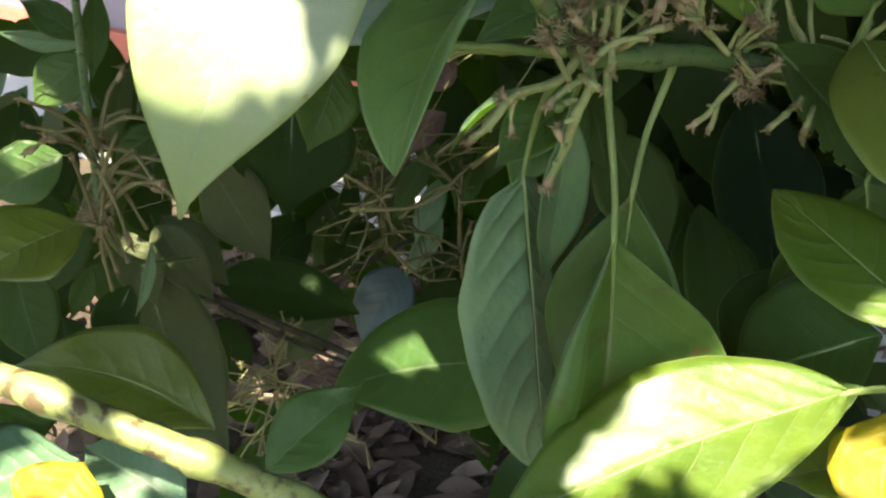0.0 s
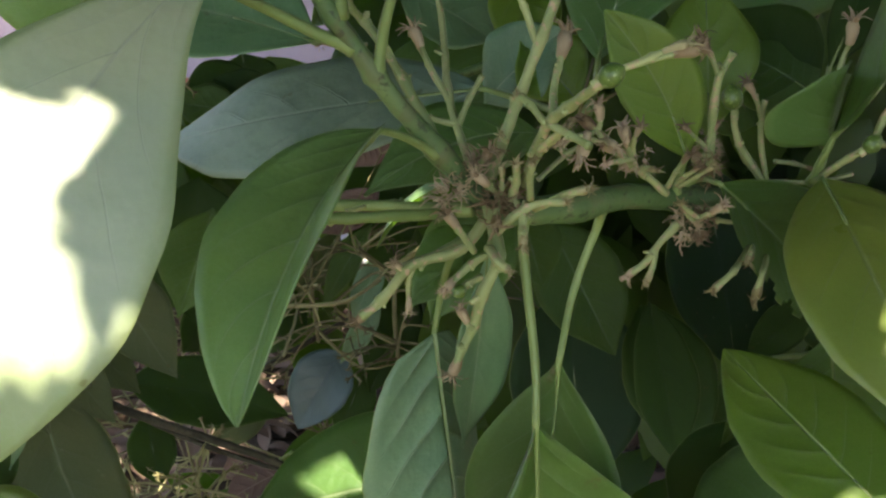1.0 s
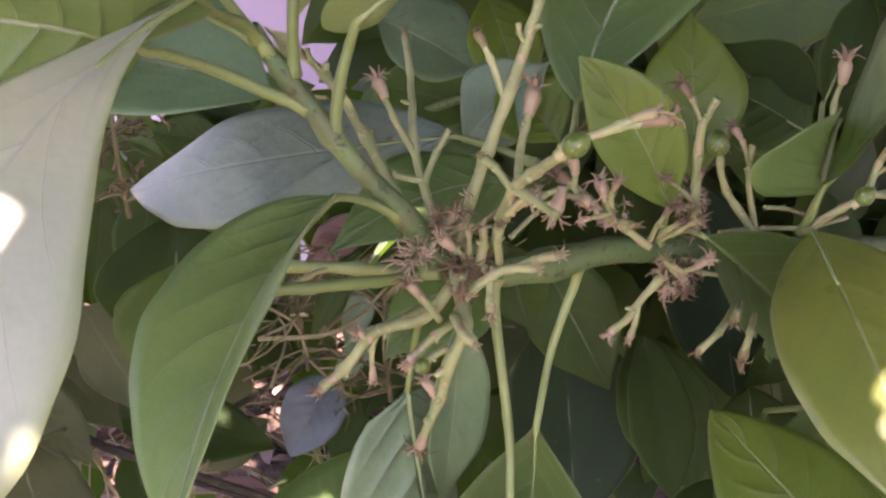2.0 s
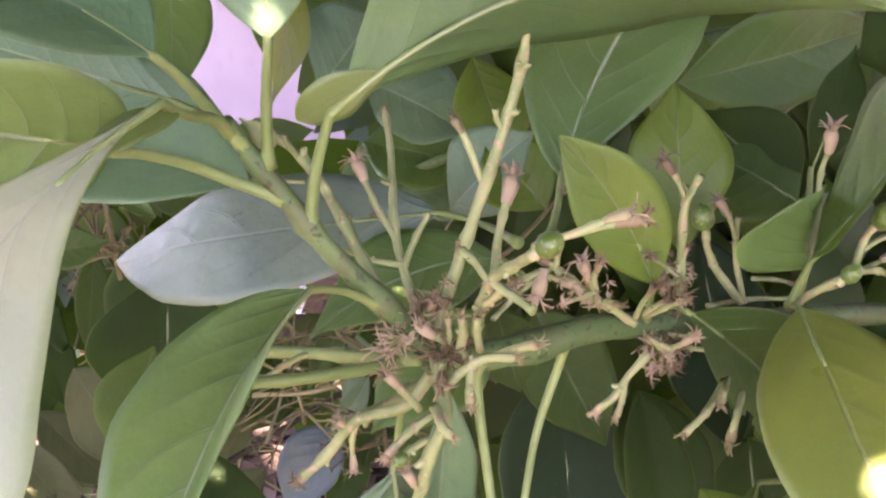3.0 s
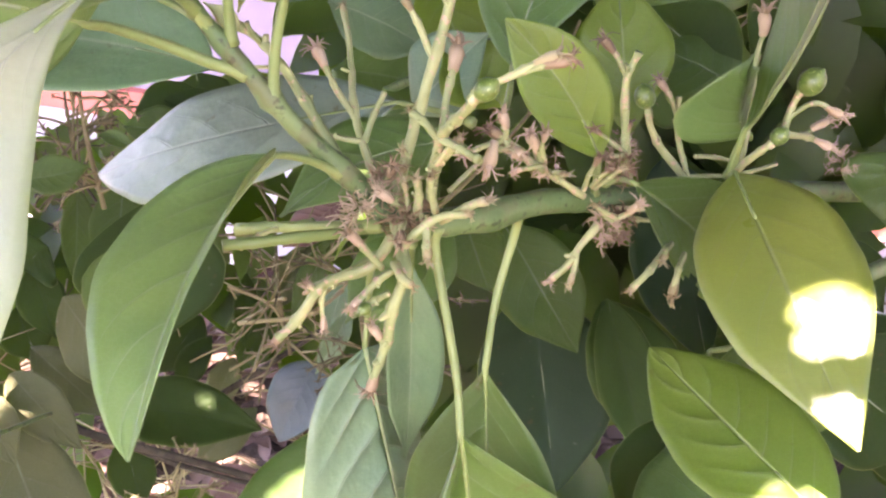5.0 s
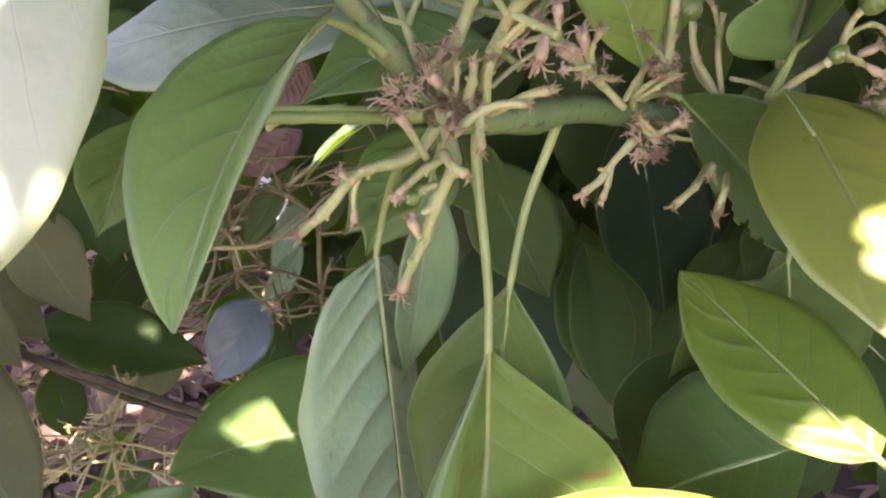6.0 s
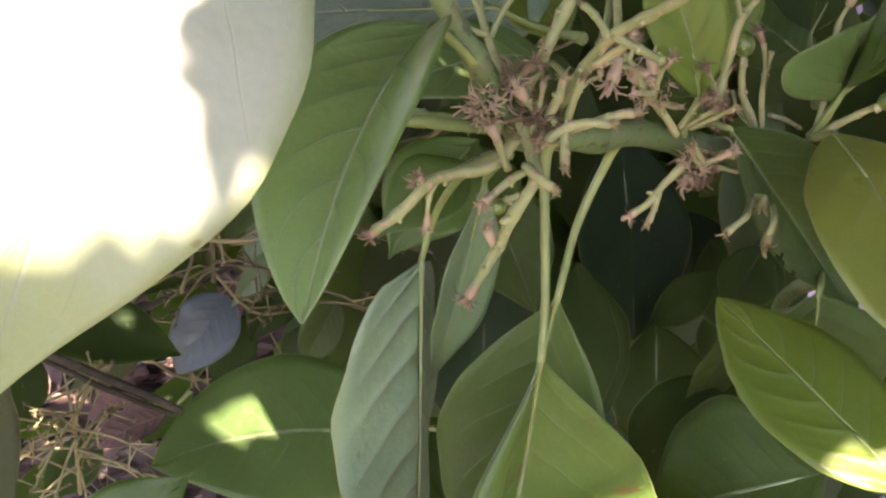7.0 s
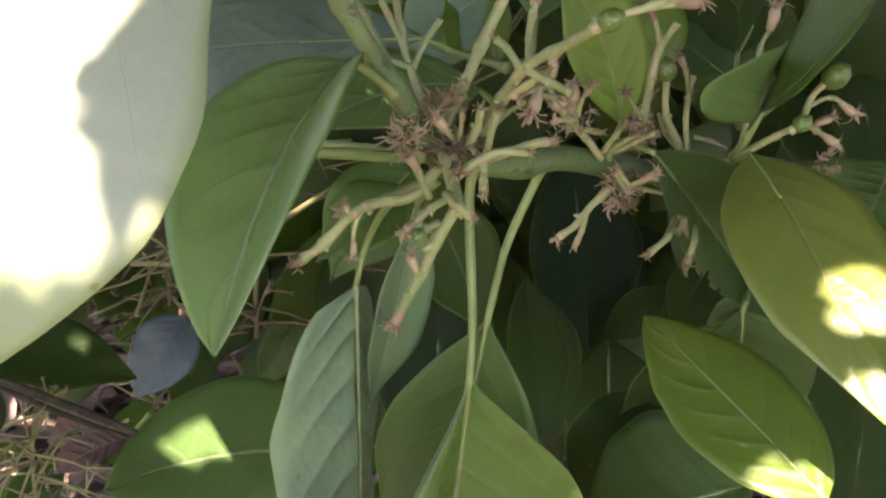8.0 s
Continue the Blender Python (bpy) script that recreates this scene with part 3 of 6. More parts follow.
stalk(branch, [(0.0423, 0.4507, 1.2270), (0.0341, 0.4614, 1.2409), (0.0242, 0.4736, 1.2568), (0.0158, 0.4824, 1.2673), (0.0080, 0.4880, 1.2731), (-0.0010, 0.4944, 1.2782)], 0.0017, 0.0012, "", 0.0055, knots=(0.3, 0.6, 0.8))
stalk(branch, [(0.0149, 0.4827, 1.2683), (0.0118, 0.4797, 1.2731), (0.0108, 0.4786, 1.2769)], 0.0009, 0.0007, "cut", 0.0055)
stalk(branch, [(0.0163, 0.4806, 1.2600), (0.0086, 0.4817, 1.2604), (0.0028, 0.4829, 1.2609)], 0.0007, 0.0006, "calyx", 0.0050)
stalk(branch, [(0.0574, 0.4548, 1.2145), (0.0630, 0.4539, 1.2316), (0.0673, 0.4558, 1.2433), (0.0751, 0.4596, 1.2626), (0.0820, 0.4614, 1.2821), (0.0864, 0.4628, 1.2960), (0.0898, 0.4639, 1.3131), (0.0928, 0.4660, 1.3296)], 0.0018, 0.0012, "", 0.0055, knots=(0.3, 0.45, 0.6, 0.75))
stalk(branch, [(0.0746, 0.4595, 1.2623), (0.0714, 0.4618, 1.2715), (0.0688, 0.4635, 1.2782), (0.0665, 0.4645, 1.2824)], 0.0011, 0.0010, "bud", 0.0065)
stalk(branch, [(0.0812, 0.4608, 1.2796), (0.0791, 0.4596, 1.2834), (0.0786, 0.4594, 1.2867)], 0.0008, 0.0007, "cut", 0.0055)
stalk(branch, [(0.0639, 0.4537, 1.2306), (0.0617, 0.4494, 1.2341)], 0.0010, 0.0010, "bud", 0.0050)
stalk(branch, [(0.0698, 0.4482, 1.2169), (0.0718, 0.4364, 1.2317), (0.0743, 0.4196, 1.2467), (0.0795, 0.4035, 1.2567), (0.0834, 0.3928, 1.2635), (0.0830, 0.3874, 1.2663)], 0.0017, 0.0011, "", 0.0055, knots=(0.2, 0.55, 0.85))
stalk(branch, [(0.0815, 0.3880, 1.2646), (0.0840, 0.3874, 1.2663)], 0.0014, 0.0012, "fruit", 0.0068)
stalk(branch, [(0.0880, 0.3881, 1.2692), (0.0932, 0.3846, 1.2717), (0.1000, 0.3833, 1.2747), (0.1046, 0.3818, 1.2769)], 0.0010, 0.0009, "bud", 0.0085)
stalk(branch, [(0.0880, 0.3881, 1.2692), (0.1012, 0.3821, 1.2740), (0.1067, 0.3814, 1.2755)], 0.0007, 0.0007, "calyx", 0.0060)
stalk(branch, [(0.0733, 0.4213, 1.2452), (0.0688, 0.4256, 1.2503), (0.0656, 0.4283, 1.2526)], 0.0011, 0.0011, "bud", 0.0045)
stalk(branch, [(0.0736, 0.4193, 1.2457), (0.0791, 0.4107, 1.2444), (0.0839, 0.4032, 1.2430)], 0.0011, 0.0010, "cut", 0.0055, knots=(0.5,))
stalk(branch, [(0.0747, 0.4200, 1.2483), (0.0769, 0.4320, 1.2552), (0.0802, 0.4420, 1.2624), (0.0817, 0.4452, 1.2667)], 0.0011, 0.0009, "calyx", 0.0075)
stalk(branch, [(0.0729, 0.4462, 1.2086), (0.0787, 0.4355, 1.2155), (0.0836, 0.4303, 1.2196), (0.0869, 0.4286, 1.2209)], 0.0013, 0.0013, "bud", 0.0075)
stalk(branch, [(0.0648, 0.4442, 1.2130), (0.0658, 0.4390, 1.2213), (0.0655, 0.4354, 1.2277)], 0.0014, 0.0011, "bud", 0.0060)
stalk(branch, [(0.0710, 0.4422, 1.2136), (0.0697, 0.4345, 1.2241), (0.0701, 0.4317, 1.2291)], 0.0012, 0.0011, "bud", 0.0060)
stalk(branch, [(0.0521, 0.4509, 1.2069), (0.0472, 0.4526, 1.2068), (0.0349, 0.4558, 1.2065), (0.0192, 0.4629, 1.2051), (-0.0020, 0.4720, 1.2029)], 0.0020, 0.0018, "", knots=(0.66,), mat="petiole")
stalk(branch, [(0.0521, 0.4525, 1.2060), (0.0471, 0.4545, 1.2055), (0.0357, 0.4430, 1.2088), (0.0192, 0.4299, 1.2128), (0.0008, 0.4244, 1.2144)], 0.0020, 0.0017, "", knots=(), mat="petiole")
stalk(branch, [(0.0150, 0.4648, 1.2047), (0.0084, 0.4576, 1.2050), (0.0018, 0.4503, 1.2034)], 0.0010, 0.0008, "cut", 0.0055)
stalk(branch, [(0.0534, 0.4601, 1.1949), (0.0414, 0.4536, 1.1908), (0.0266, 0.4488, 1.1868)], 0.0017, 0.0012, "calyx", 0.0050, knots=(0.8,))
stalk(branch, [(0.0564, 0.4455, 1.2062), (0.0479, 0.4401, 1.1967), (0.0352, 0.4421, 1.1923), (0.0280, 0.4431, 1.1880), (0.0193, 0.4425, 1.1773), (0.0120, 0.4410, 1.1715)], 0.0017, 0.0014, "calyx", 0.0055, knots=(0.45, 0.6, 0.8))
stalk(branch, [(0.0308, 0.4434, 1.1892), (0.0288, 0.4421, 1.1840), (0.0287, 0.4400, 1.1756)], 0.0008, 0.0007, "calyx", 0.0040)
stalk(branch, [(0.0271, 0.4431, 1.1880), (0.0254, 0.4426, 1.1901)], 0.0010, 0.0010, "calyx", 0.0040)
stalk(branch, [(0.0513, 0.4333, 1.1983), (0.0458, 0.4286, 1.2083), (0.0428, 0.4267, 1.2131)], 0.0011, 0.0010, "calyx", 0.0055)
stalk(branch, [(0.0571, 0.4465, 1.2099), (0.0585, 0.4347, 1.2040), (0.0586, 0.4258, 1.1974), (0.0534, 0.4259, 1.1854), (0.0505, 0.4288, 1.1719), (0.0466, 0.4287, 1.1635), (0.0440, 0.4282, 1.1572)], 0.0021, 0.0011, "calyx", 0.0065, knots=(0.3, 0.5, 0.66, 0.8))
stalk(branch, [(0.0578, 0.4286, 1.2003), (0.0494, 0.4220, 1.1984), (0.0422, 0.4166, 1.1935)], 0.0011, 0.0010, "calyx", 0.0050)
stalk(branch, [(0.0559, 0.4288, 1.2011), (0.0582, 0.4164, 1.2009), (0.0607, 0.4131, 1.2000)], 0.0015, 0.0013, "bud", 0.0060)
stalk(branch, [(0.0529, 0.4228, 1.1935), (0.0482, 0.4167, 1.1937), (0.0464, 0.4145, 1.1932)], 0.0011, 0.0011, "fruit", 0.0046)
stalk(branch, [(0.0585, 0.4347, 1.2040), (0.0646, 0.4313, 1.2113), (0.0718, 0.4323, 1.2152), (0.0805, 0.4296, 1.2165)], 0.0014, 0.0011, "bud", 0.0060)
stalk(branch, [(0.0673, 0.4316, 1.2123), (0.0668, 0.4262, 1.2073), (0.0667, 0.4246, 1.2050)], 0.0013, 0.0013, "bud", 0.0075)
stalk(branch, [(0.0494, 0.4278, 1.1723), (0.0468, 0.4273, 1.1785)], 0.0007, 0.0007, "calyx", 0.0050)
stalk(branch, [(0.1381, 0.4986, 1.1833), (0.1286, 0.4927, 1.1762), (0.1228, 0.4891, 1.1701), (0.1168, 0.4871, 1.1662)], 0.0015, 0.0011, "calyx", 0.0050, knots=(0.5,))
stalk(branch, [(0.1273, 0.4914, 1.1752), (0.1254, 0.4885, 1.1679), (0.1234, 0.4865, 1.1638)], 0.0010, 0.0010, "bud", 0.0065)
stalk(branch, [(0.1453, 0.5027, 1.1876), (0.1516, 0.4978, 1.1884), (0.1566, 0.4949, 1.1893)], 0.0011, 0.0011, "cut", 0.0055)
stalk(branch, [(0.1452, 0.5021, 1.1849), (0.1537, 0.5014, 1.1824), (0.1623, 0.5011, 1.1809)], 0.0009, 0.0008, "", 0.0055)
stalk(branch, [(0.1520, 0.5101, 1.1963), (0.1502, 0.5068, 1.2161), (0.1496, 0.5028, 1.2375), (0.1519, 0.5017, 1.2453), (0.1541, 0.4999, 1.2506)], 0.0016, 0.0011, "cut", 0.0055, knots=(0.4, 0.7))
stalk(branch, [(0.1498, 0.5028, 1.2414), (0.1457, 0.5018, 1.2498), (0.1419, 0.5010, 1.2550)], 0.0010, 0.0009, "star", 0.0075)
stalk(branch, [(0.1790, 0.5240, 1.1902), (0.1694, 0.5222, 1.2035), (0.1641, 0.5194, 1.2130), (0.1615, 0.5165, 1.2223)], 0.0015, 0.0011, "", 0.0060, knots=(0.5,))
stalk(branch, [(0.1621, 0.5170, 1.2198), (0.1611, 0.5172, 1.2250)], 0.0014, 0.0012, "fruit", 0.0088)
stalk(branch, [(0.1802, 0.5240, 1.1901), (0.1757, 0.5234, 1.2086), (0.1758, 0.5242, 1.2200), (0.1763, 0.5246, 1.2257)], 0.0011, 0.0009, "cut", 0.0055)
stalk(branch, [(0.1753, 0.5237, 1.2179), (0.1716, 0.5230, 1.2276), (0.1681, 0.5222, 1.2326)], 0.0009, 0.0008, "star", 0.0065)
stalk(branch, [(0.1791, 0.5243, 1.1913), (0.1740, 0.5359, 1.1966), (0.1720, 0.5429, 1.2039)], 0.0010, 0.0008, "", 0.0055)
stalk(branch, [(0.1927, 0.5048, 1.1960), (0.1961, 0.4922, 1.2073), (0.2007, 0.4838, 1.2149), (0.1990, 0.4753, 1.2181)], 0.0014, 0.0011, "", 0.0055, knots=(0.5,))
stalk(branch, [(0.1970, 0.4749, 1.2166), (0.1990, 0.4745, 1.2188)], 0.0014, 0.0012, "fruit", 0.0066)
stalk(branch, [(0.2030, 0.4786, 1.2188), (0.2089, 0.4866, 1.2263), (0.2113, 0.4852, 1.2330), (0.2110, 0.4824, 1.2343)], 0.0011, 0.0010, "", 0.0055, knots=(0.4,))
stalk(branch, [(0.2100, 0.4832, 1.2331), (0.2120, 0.4827, 1.2353)], 0.0013, 0.0012, "fruit", 0.0100)
stalk(branch, [(0.2040, 0.4769, 1.2203), (0.2190, 0.4937, 1.2134), (0.2262, 0.4929, 1.2100)], 0.0011, 0.0010, "calyx", 0.0060)
stalk(branch, [(0.2040, 0.4778, 1.2200), (0.2209, 0.5036, 1.2117), (0.2290, 0.5045, 1.2155)], 0.0010, 0.0009, "calyx", 0.0060)
stalk(branch, [(0.2069, 0.4859, 1.2235), (0.2180, 0.4873, 1.2288), (0.2270, 0.4862, 1.2245)], 0.0010, 0.0008, "calyx", 0.0060)
stalk(branch, [(0.1307, 0.4947, 1.1966), (0.1222, 0.4885, 1.2048), (0.1100, 0.4819, 1.2158), (0.1004, 0.4763, 1.2263), (0.0954, 0.4753, 1.2307)], 0.0014, 0.0011, "calyx", 0.0065, knots=(0.3, 0.6))
stalk(branch, [(0.1142, 0.4833, 1.2128), (0.1111, 0.4791, 1.2211), (0.1094, 0.4784, 1.2263)], 0.0011, 0.0010, "star", 0.0085)
stalk(branch, [(0.1212, 0.4886, 1.2052), (0.1181, 0.4827, 1.2107), (0.1213, 0.4778, 1.2116)], 0.0010, 0.0010, "bud", 0.0060)
stalk(branch, [(0.0984, 0.4758, 1.2283), (0.0940, 0.4710, 1.2258), (0.0928, 0.4693, 1.2229)], 0.0010, 0.0010, "calyx", 0.0080)
stalk(branch, [(0.0944, 0.4850, 1.2196), (0.0872, 0.4838, 1.2150), (0.0774, 0.4724, 1.2107)], 0.0008, 0.0008, "", 0.0055)
stalk(branch, [(0.1643, 0.5192, 1.1917), (0.1865, 0.5336, 1.1875), (0.2066, 0.5382, 1.1853), (0.2268, 0.5485, 1.1852)], 0.0010, 0.0008, "", 0.0055, knots=(0.3, 0.7))
stalk(branch, [(0.1852, 0.5310, 1.1975), (0.1947, 0.5355, 1.1950), (0.2044, 0.5397, 1.1911)], 0.0010, 0.0007, "bud", 0.0050)
stalk(branch, [(0.1635, 0.4847, 1.1772), (0.1562, 0.4636, 1.1836), (0.1539, 0.4591, 1.1821)], 0.0010, 0.0010, "bud", 0.0065)
stalk(branch, [(0.1620, 0.4846, 1.1767), (0.1496, 0.4619, 1.1768), (0.1417, 0.4567, 1.1722)], 0.0011, 0.0011, "bud", 0.0070)
stalk(branch, [(0.1658, 0.4743, 1.1768), (0.1596, 0.4589, 1.1771), (0.1561, 0.4542, 1.1705)], 0.0010, 0.0012, "bud", 0.0085)
stalk(branch, [(0.2011, 0.5196, 1.1934), (0.2100, 0.5352, 1.2146), (0.2165, 0.5502, 1.2334), (0.2182, 0.5479, 1.2447), (0.2182, 0.5472, 1.2502)], 0.0010, 0.0009, "calyx", 0.0085)

stalk(branch, [(0.0341, 0.5970, 1.2055), (0.0269, 0.5885, 1.2098), (0.0196, 0.5799, 1.2130)], 0.0008, 0.0009, "fruit", 0.0045)

# short pedicels crowded round the nodes
stalk(branch, [(0.0647, 0.4473, 1.2131), (0.0663, 0.4407, 1.2127), (0.0675, 0.4341, 1.2124)], 0.0010, 0.0007, "calyx", 0.0047)
stalk(branch, [(0.0605, 0.4466, 1.2103), (0.0616, 0.4447, 1.2175), (0.0613, 0.4428, 1.2246)], 0.0010, 0.0007, "bud", 0.0048)
stalk(branch, [(0.0632, 0.4472, 1.2128), (0.0575, 0.4445, 1.2172), (0.0537, 0.4417, 1.2215)], 0.0010, 0.0007, "calyx", 0.0055)
stalk(branch, [(0.0609, 0.4467, 1.2108), (0.0590, 0.4379, 1.2102), (0.0584, 0.4292, 1.2097)], 0.0010, 0.0007, "calyx", 0.0058)
stalk(branch, [(0.0740, 0.4289, 1.2347), (0.0736, 0.4269, 1.2386), (0.0735, 0.4248, 1.2424)], 0.0010, 0.0007, "star", 0.0050)
stalk(branch, [(0.0722, 0.4289, 1.2346), (0.0755, 0.4227, 1.2405), (0.0796, 0.4164, 1.2461)], 0.0010, 0.0007, "bud", 0.0051)
stalk(branch, [(0.0750, 0.4293, 1.2362), (0.0771, 0.4225, 1.2408), (0.0781, 0.4157, 1.2454)], 0.0010, 0.0007, "bud", 0.0047)
stalk(branch, [(0.0948, 0.4744, 1.2270), (0.0883, 0.4662, 1.2278), (0.0837, 0.4579, 1.2286)], 0.0010, 0.0007, "calyx", 0.0053)
stalk(branch, [(0.0990, 0.4744, 1.2271), (0.0995, 0.4736, 1.2319), (0.0987, 0.4727, 1.2368)], 0.0010, 0.0007, "calyx", 0.0056)
stalk(branch, [(0.0950, 0.4740, 1.2253), (0.0972, 0.4710, 1.2256), (0.0999, 0.4679, 1.2258)], 0.0010, 0.0007, "bud", 0.0047)
stalk(branch, [(0.0991, 0.4747, 1.2280), (0.1001, 0.4709, 1.2265), (0.1031, 0.4670, 1.2249)], 0.0010, 0.0007, "calyx", 0.0055)
stalk(branch, [(0.1132, 0.4817, 1.2150), (0.1076, 0.4753, 1.2161), (0.1016, 0.4688, 1.2173)], 0.0010, 0.0007, "star", 0.0052)
stalk(branch, [(0.1141, 0.4821, 1.2165), (0.1127, 0.4772, 1.2229), (0.1135, 0.4721, 1.2291)], 0.0010, 0.0007, "calyx", 0.0045)
stalk(branch, [(0.1096, 0.4818, 1.2151), (0.1064, 0.4795, 1.2183), (0.1025, 0.4772, 1.2215)], 0.0010, 0.0007, "calyx", 0.0052)
stalk(branch, [(0.1307, 0.4934, 1.1996), (0.1324, 0.4892, 1.2071), (0.1352, 0.4850, 1.2144)], 0.0010, 0.0007, "star", 0.0058)
stalk(branch, [(0.1352, 0.4934, 1.1997), (0.1387, 0.4838, 1.2066), (0.1420, 0.4741, 1.2133)], 0.0010, 0.0007, "bud", 0.0053)
stalk(branch, [(0.1339, 0.4936, 1.2005), (0.1358, 0.4864, 1.2062), (0.1385, 0.4792, 1.2118)], 0.0010, 0.0007, "star", 0.0049)
stalk(branch, [(0.1512, 0.5078, 1.2079), (0.1437, 0.5000, 1.2157), (0.1359, 0.4922, 1.2233)], 0.0010, 0.0007, "star", 0.0053)
stalk(branch, [(0.1512, 0.5079, 1.2082), (0.1460, 0.4991, 1.2107), (0.1403, 0.4903, 1.2132)], 0.0010, 0.0007, "calyx", 0.0046)
stalk(branch, [(0.1475, 0.5073, 1.2060), (0.1495, 0.5064, 1.2136), (0.1516, 0.5055, 1.2210)], 0.0010, 0.0007, "star", 0.0046)
stalk(branch, [(0.1454, 0.4945, 1.1833), (0.1397, 0.4928, 1.1876), (0.1367, 0.4910, 1.1918)], 0.0010, 0.0007, "star", 0.0051)
stalk(branch, [(0.1412, 0.4948, 1.1846), (0.1467, 0.4913, 1.1885), (0.1500, 0.4879, 1.1925)], 0.0010, 0.0007, "calyx", 0.0053)
stalk(branch, [(0.1455, 0.4949, 1.1852), (0.1380, 0.4878, 1.1915), (0.1324, 0.4806, 1.1975)], 0.0010, 0.0007, "bud", 0.0048)
stalk(branch, [(0.0519, 0.4558, 1.2184), (0.0547, 0.4510, 1.2238), (0.0571, 0.4462, 1.2290)], 0.0010, 0.0007, "calyx", 0.0051)
stalk(branch, [(0.0540, 0.4556, 1.2177), (0.0589, 0.4518, 1.2231), (0.0617, 0.4481, 1.2285)], 0.0010, 0.0007, "bud", 0.0048)
leaf(branch, (0.0032, 0.4625, 1.2744), (0.0003, 0.4576, 1.2876), 0.0120, (0.60, -0.63, 0.36), "stalk", "stalk", label="curled dead leaf, tan and dry", sag=0.35, curl=(70, 70), nu=14, nv=8, rib=0, full=1.12)

# its leaves
leaf(branch, (0.0208, 0.4256, 1.2431), (-0.0156, 0.3386, 1.1889), 0.0540, (-0.45, -1.04, -0.04), "bright", "under", ((0.0394, 0.4480, 1.2284), (0.0304, 0.4416, 1.2357), (0.0245, 0.4325, 1.2405),), sag=0.07, bend=0.028, fold=(47.7, 12.1), widest=0.462, full=0.67, point=0.71, wave=0.015)
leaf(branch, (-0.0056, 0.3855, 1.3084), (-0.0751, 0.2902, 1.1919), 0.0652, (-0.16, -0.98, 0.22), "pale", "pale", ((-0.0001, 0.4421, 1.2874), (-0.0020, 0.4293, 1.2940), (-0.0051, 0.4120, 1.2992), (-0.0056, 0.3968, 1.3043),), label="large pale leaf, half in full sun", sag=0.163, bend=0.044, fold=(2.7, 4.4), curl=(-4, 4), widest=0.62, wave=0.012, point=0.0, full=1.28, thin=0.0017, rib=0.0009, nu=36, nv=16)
leaf(branch, (-0.0040, 0.3963, 1.3029), (-0.0197, 0.3612, 1.2994), 0.0082, (0.00, -0.90, 0.30), "plain", "plain", sag=0.05, bend=0.05, fold=(6, 6), widest=0.45, full=0.8, point=0, rib=0, nu=16, nv=6)
leaf(branch, (0.0388, 0.4991, 1.1365), (0.0554, 0.4985, 0.9708), 0.0842, (-0.26, 0.90, -0.51), "dark", "ribbed", ((0.0478, 0.4623, 1.1908), (0.0446, 0.4839, 1.1741), (0.0420, 0.4997, 1.1549),), label="hanging leaf showing its grey-green underside", sag=-0.011, bend=-0.005, fold=(-11.7, 54.3), widest=0.418, full=0.55, point=0.31, wave=0.04, rib=0.0009)
leaf(branch, (0.0610, 0.5036, 1.1706), (0.0508, 0.5123, 1.0730), 0.0300, (0.30, -0.95, 0.34), "cool", "grey", ((0.0618, 0.4775, 1.1895),), sag=0.03, fold=(10, 30), full=1.1)
leaf(branch, (0.0738, 0.4356, 1.1293), (0.0628, 0.4350, 0.9804), 0.1207, (0.44, -0.93, 0.39), "scorched", "sky_grey", ((0.0715, 0.4579, 1.2020), (0.0705, 0.4570, 1.1902), (0.0741, 0.4449, 1.1501),), label="hanging leaf with brown scorch spots", sag=-0.015, bend=-0.047, fold=(27.8, 21.1), widest=0.505, full=1.14, point=0.41, hem=(0, 150), nv=28, wave=0.02, thin=0.0018, rib=0.0009)
leaf(branch, (0.0862, 0.4675, 1.1380), (0.0694, 0.4597, 1.0019), 0.0680, (-0.24, -0.96, 0.27), "upper", "under", ((0.1039, 0.4814, 1.1973), (0.1020, 0.4867, 1.1852), (0.0932, 0.4809, 1.1622),), sag=-0.061, bend=-0.017, fold=(18.7, 1.6), widest=0.45, full=1.26, point=0.46, wave=0.02, thin=0.0018)
leaf(branch, (0.1944, 0.3891, 1.1090), (0.1524, 0.4739, 1.1381), 0.0483, (-0.37, -0.36, 0.84), "fresh", "under", ((0.2516, 0.4270, 1.0697), (0.2194, 0.3999, 1.0853),), label="yellowish-green leaf flecked with sun", sag=0.022, bend=-0.005, fold=(4.4, -4.1), widest=0.446, full=0.71, point=0.61, wave=0.015)
leaf(branch, (0.1873, 0.4831, 1.2049), (0.1905, 0.3660, 1.1538), 0.0536, (-0.18, -0.72, 0.62), "olive", "under", ((0.1917, 0.5050, 1.1965), (0.1915, 0.4984, 1.1993),), label="yellowish-green leaf flecked with sun", sag=0.095, bend=0.02, fold=(8.0, -4.5), widest=0.482, full=0.85, point=0.72, wave=0.012, rib=0.0009)
leaf(branch, (0.1503, 0.4919, 1.2011), (0.2227, 0.4844, 1.1240), 0.0513, (-0.32, -0.72, 0.43), "deep", "under", ((0.1422, 0.5099, 1.1956), (0.1472, 0.5036, 1.1993),), label="dark leaf with a nibbled margin", nu=40, nv=16, gap=((14, 15), (15, 15), (15, 14), (16, 15), (16, 14), (17, 15), (20, 15), (21, 15), (21, 14), (22, 15), (25, 15)), sag=-0.105, bend=-0.033, fold=(10.9, 44.5), widest=0.44, full=1.0, point=0.47, wave=0.02)
leaf(branch, (0.1382, 0.4986, 1.2102), (0.1035, 0.4963, 1.2680), 0.0335, (-0.08, -0.94, 0.36), "fresh", "under", ((0.1368, 0.5043, 1.1937),), sag=0.04, bend=0.049, fold=(16.5, 18.4), widest=0.503, full=0.81, point=0.42, wave=0.015)
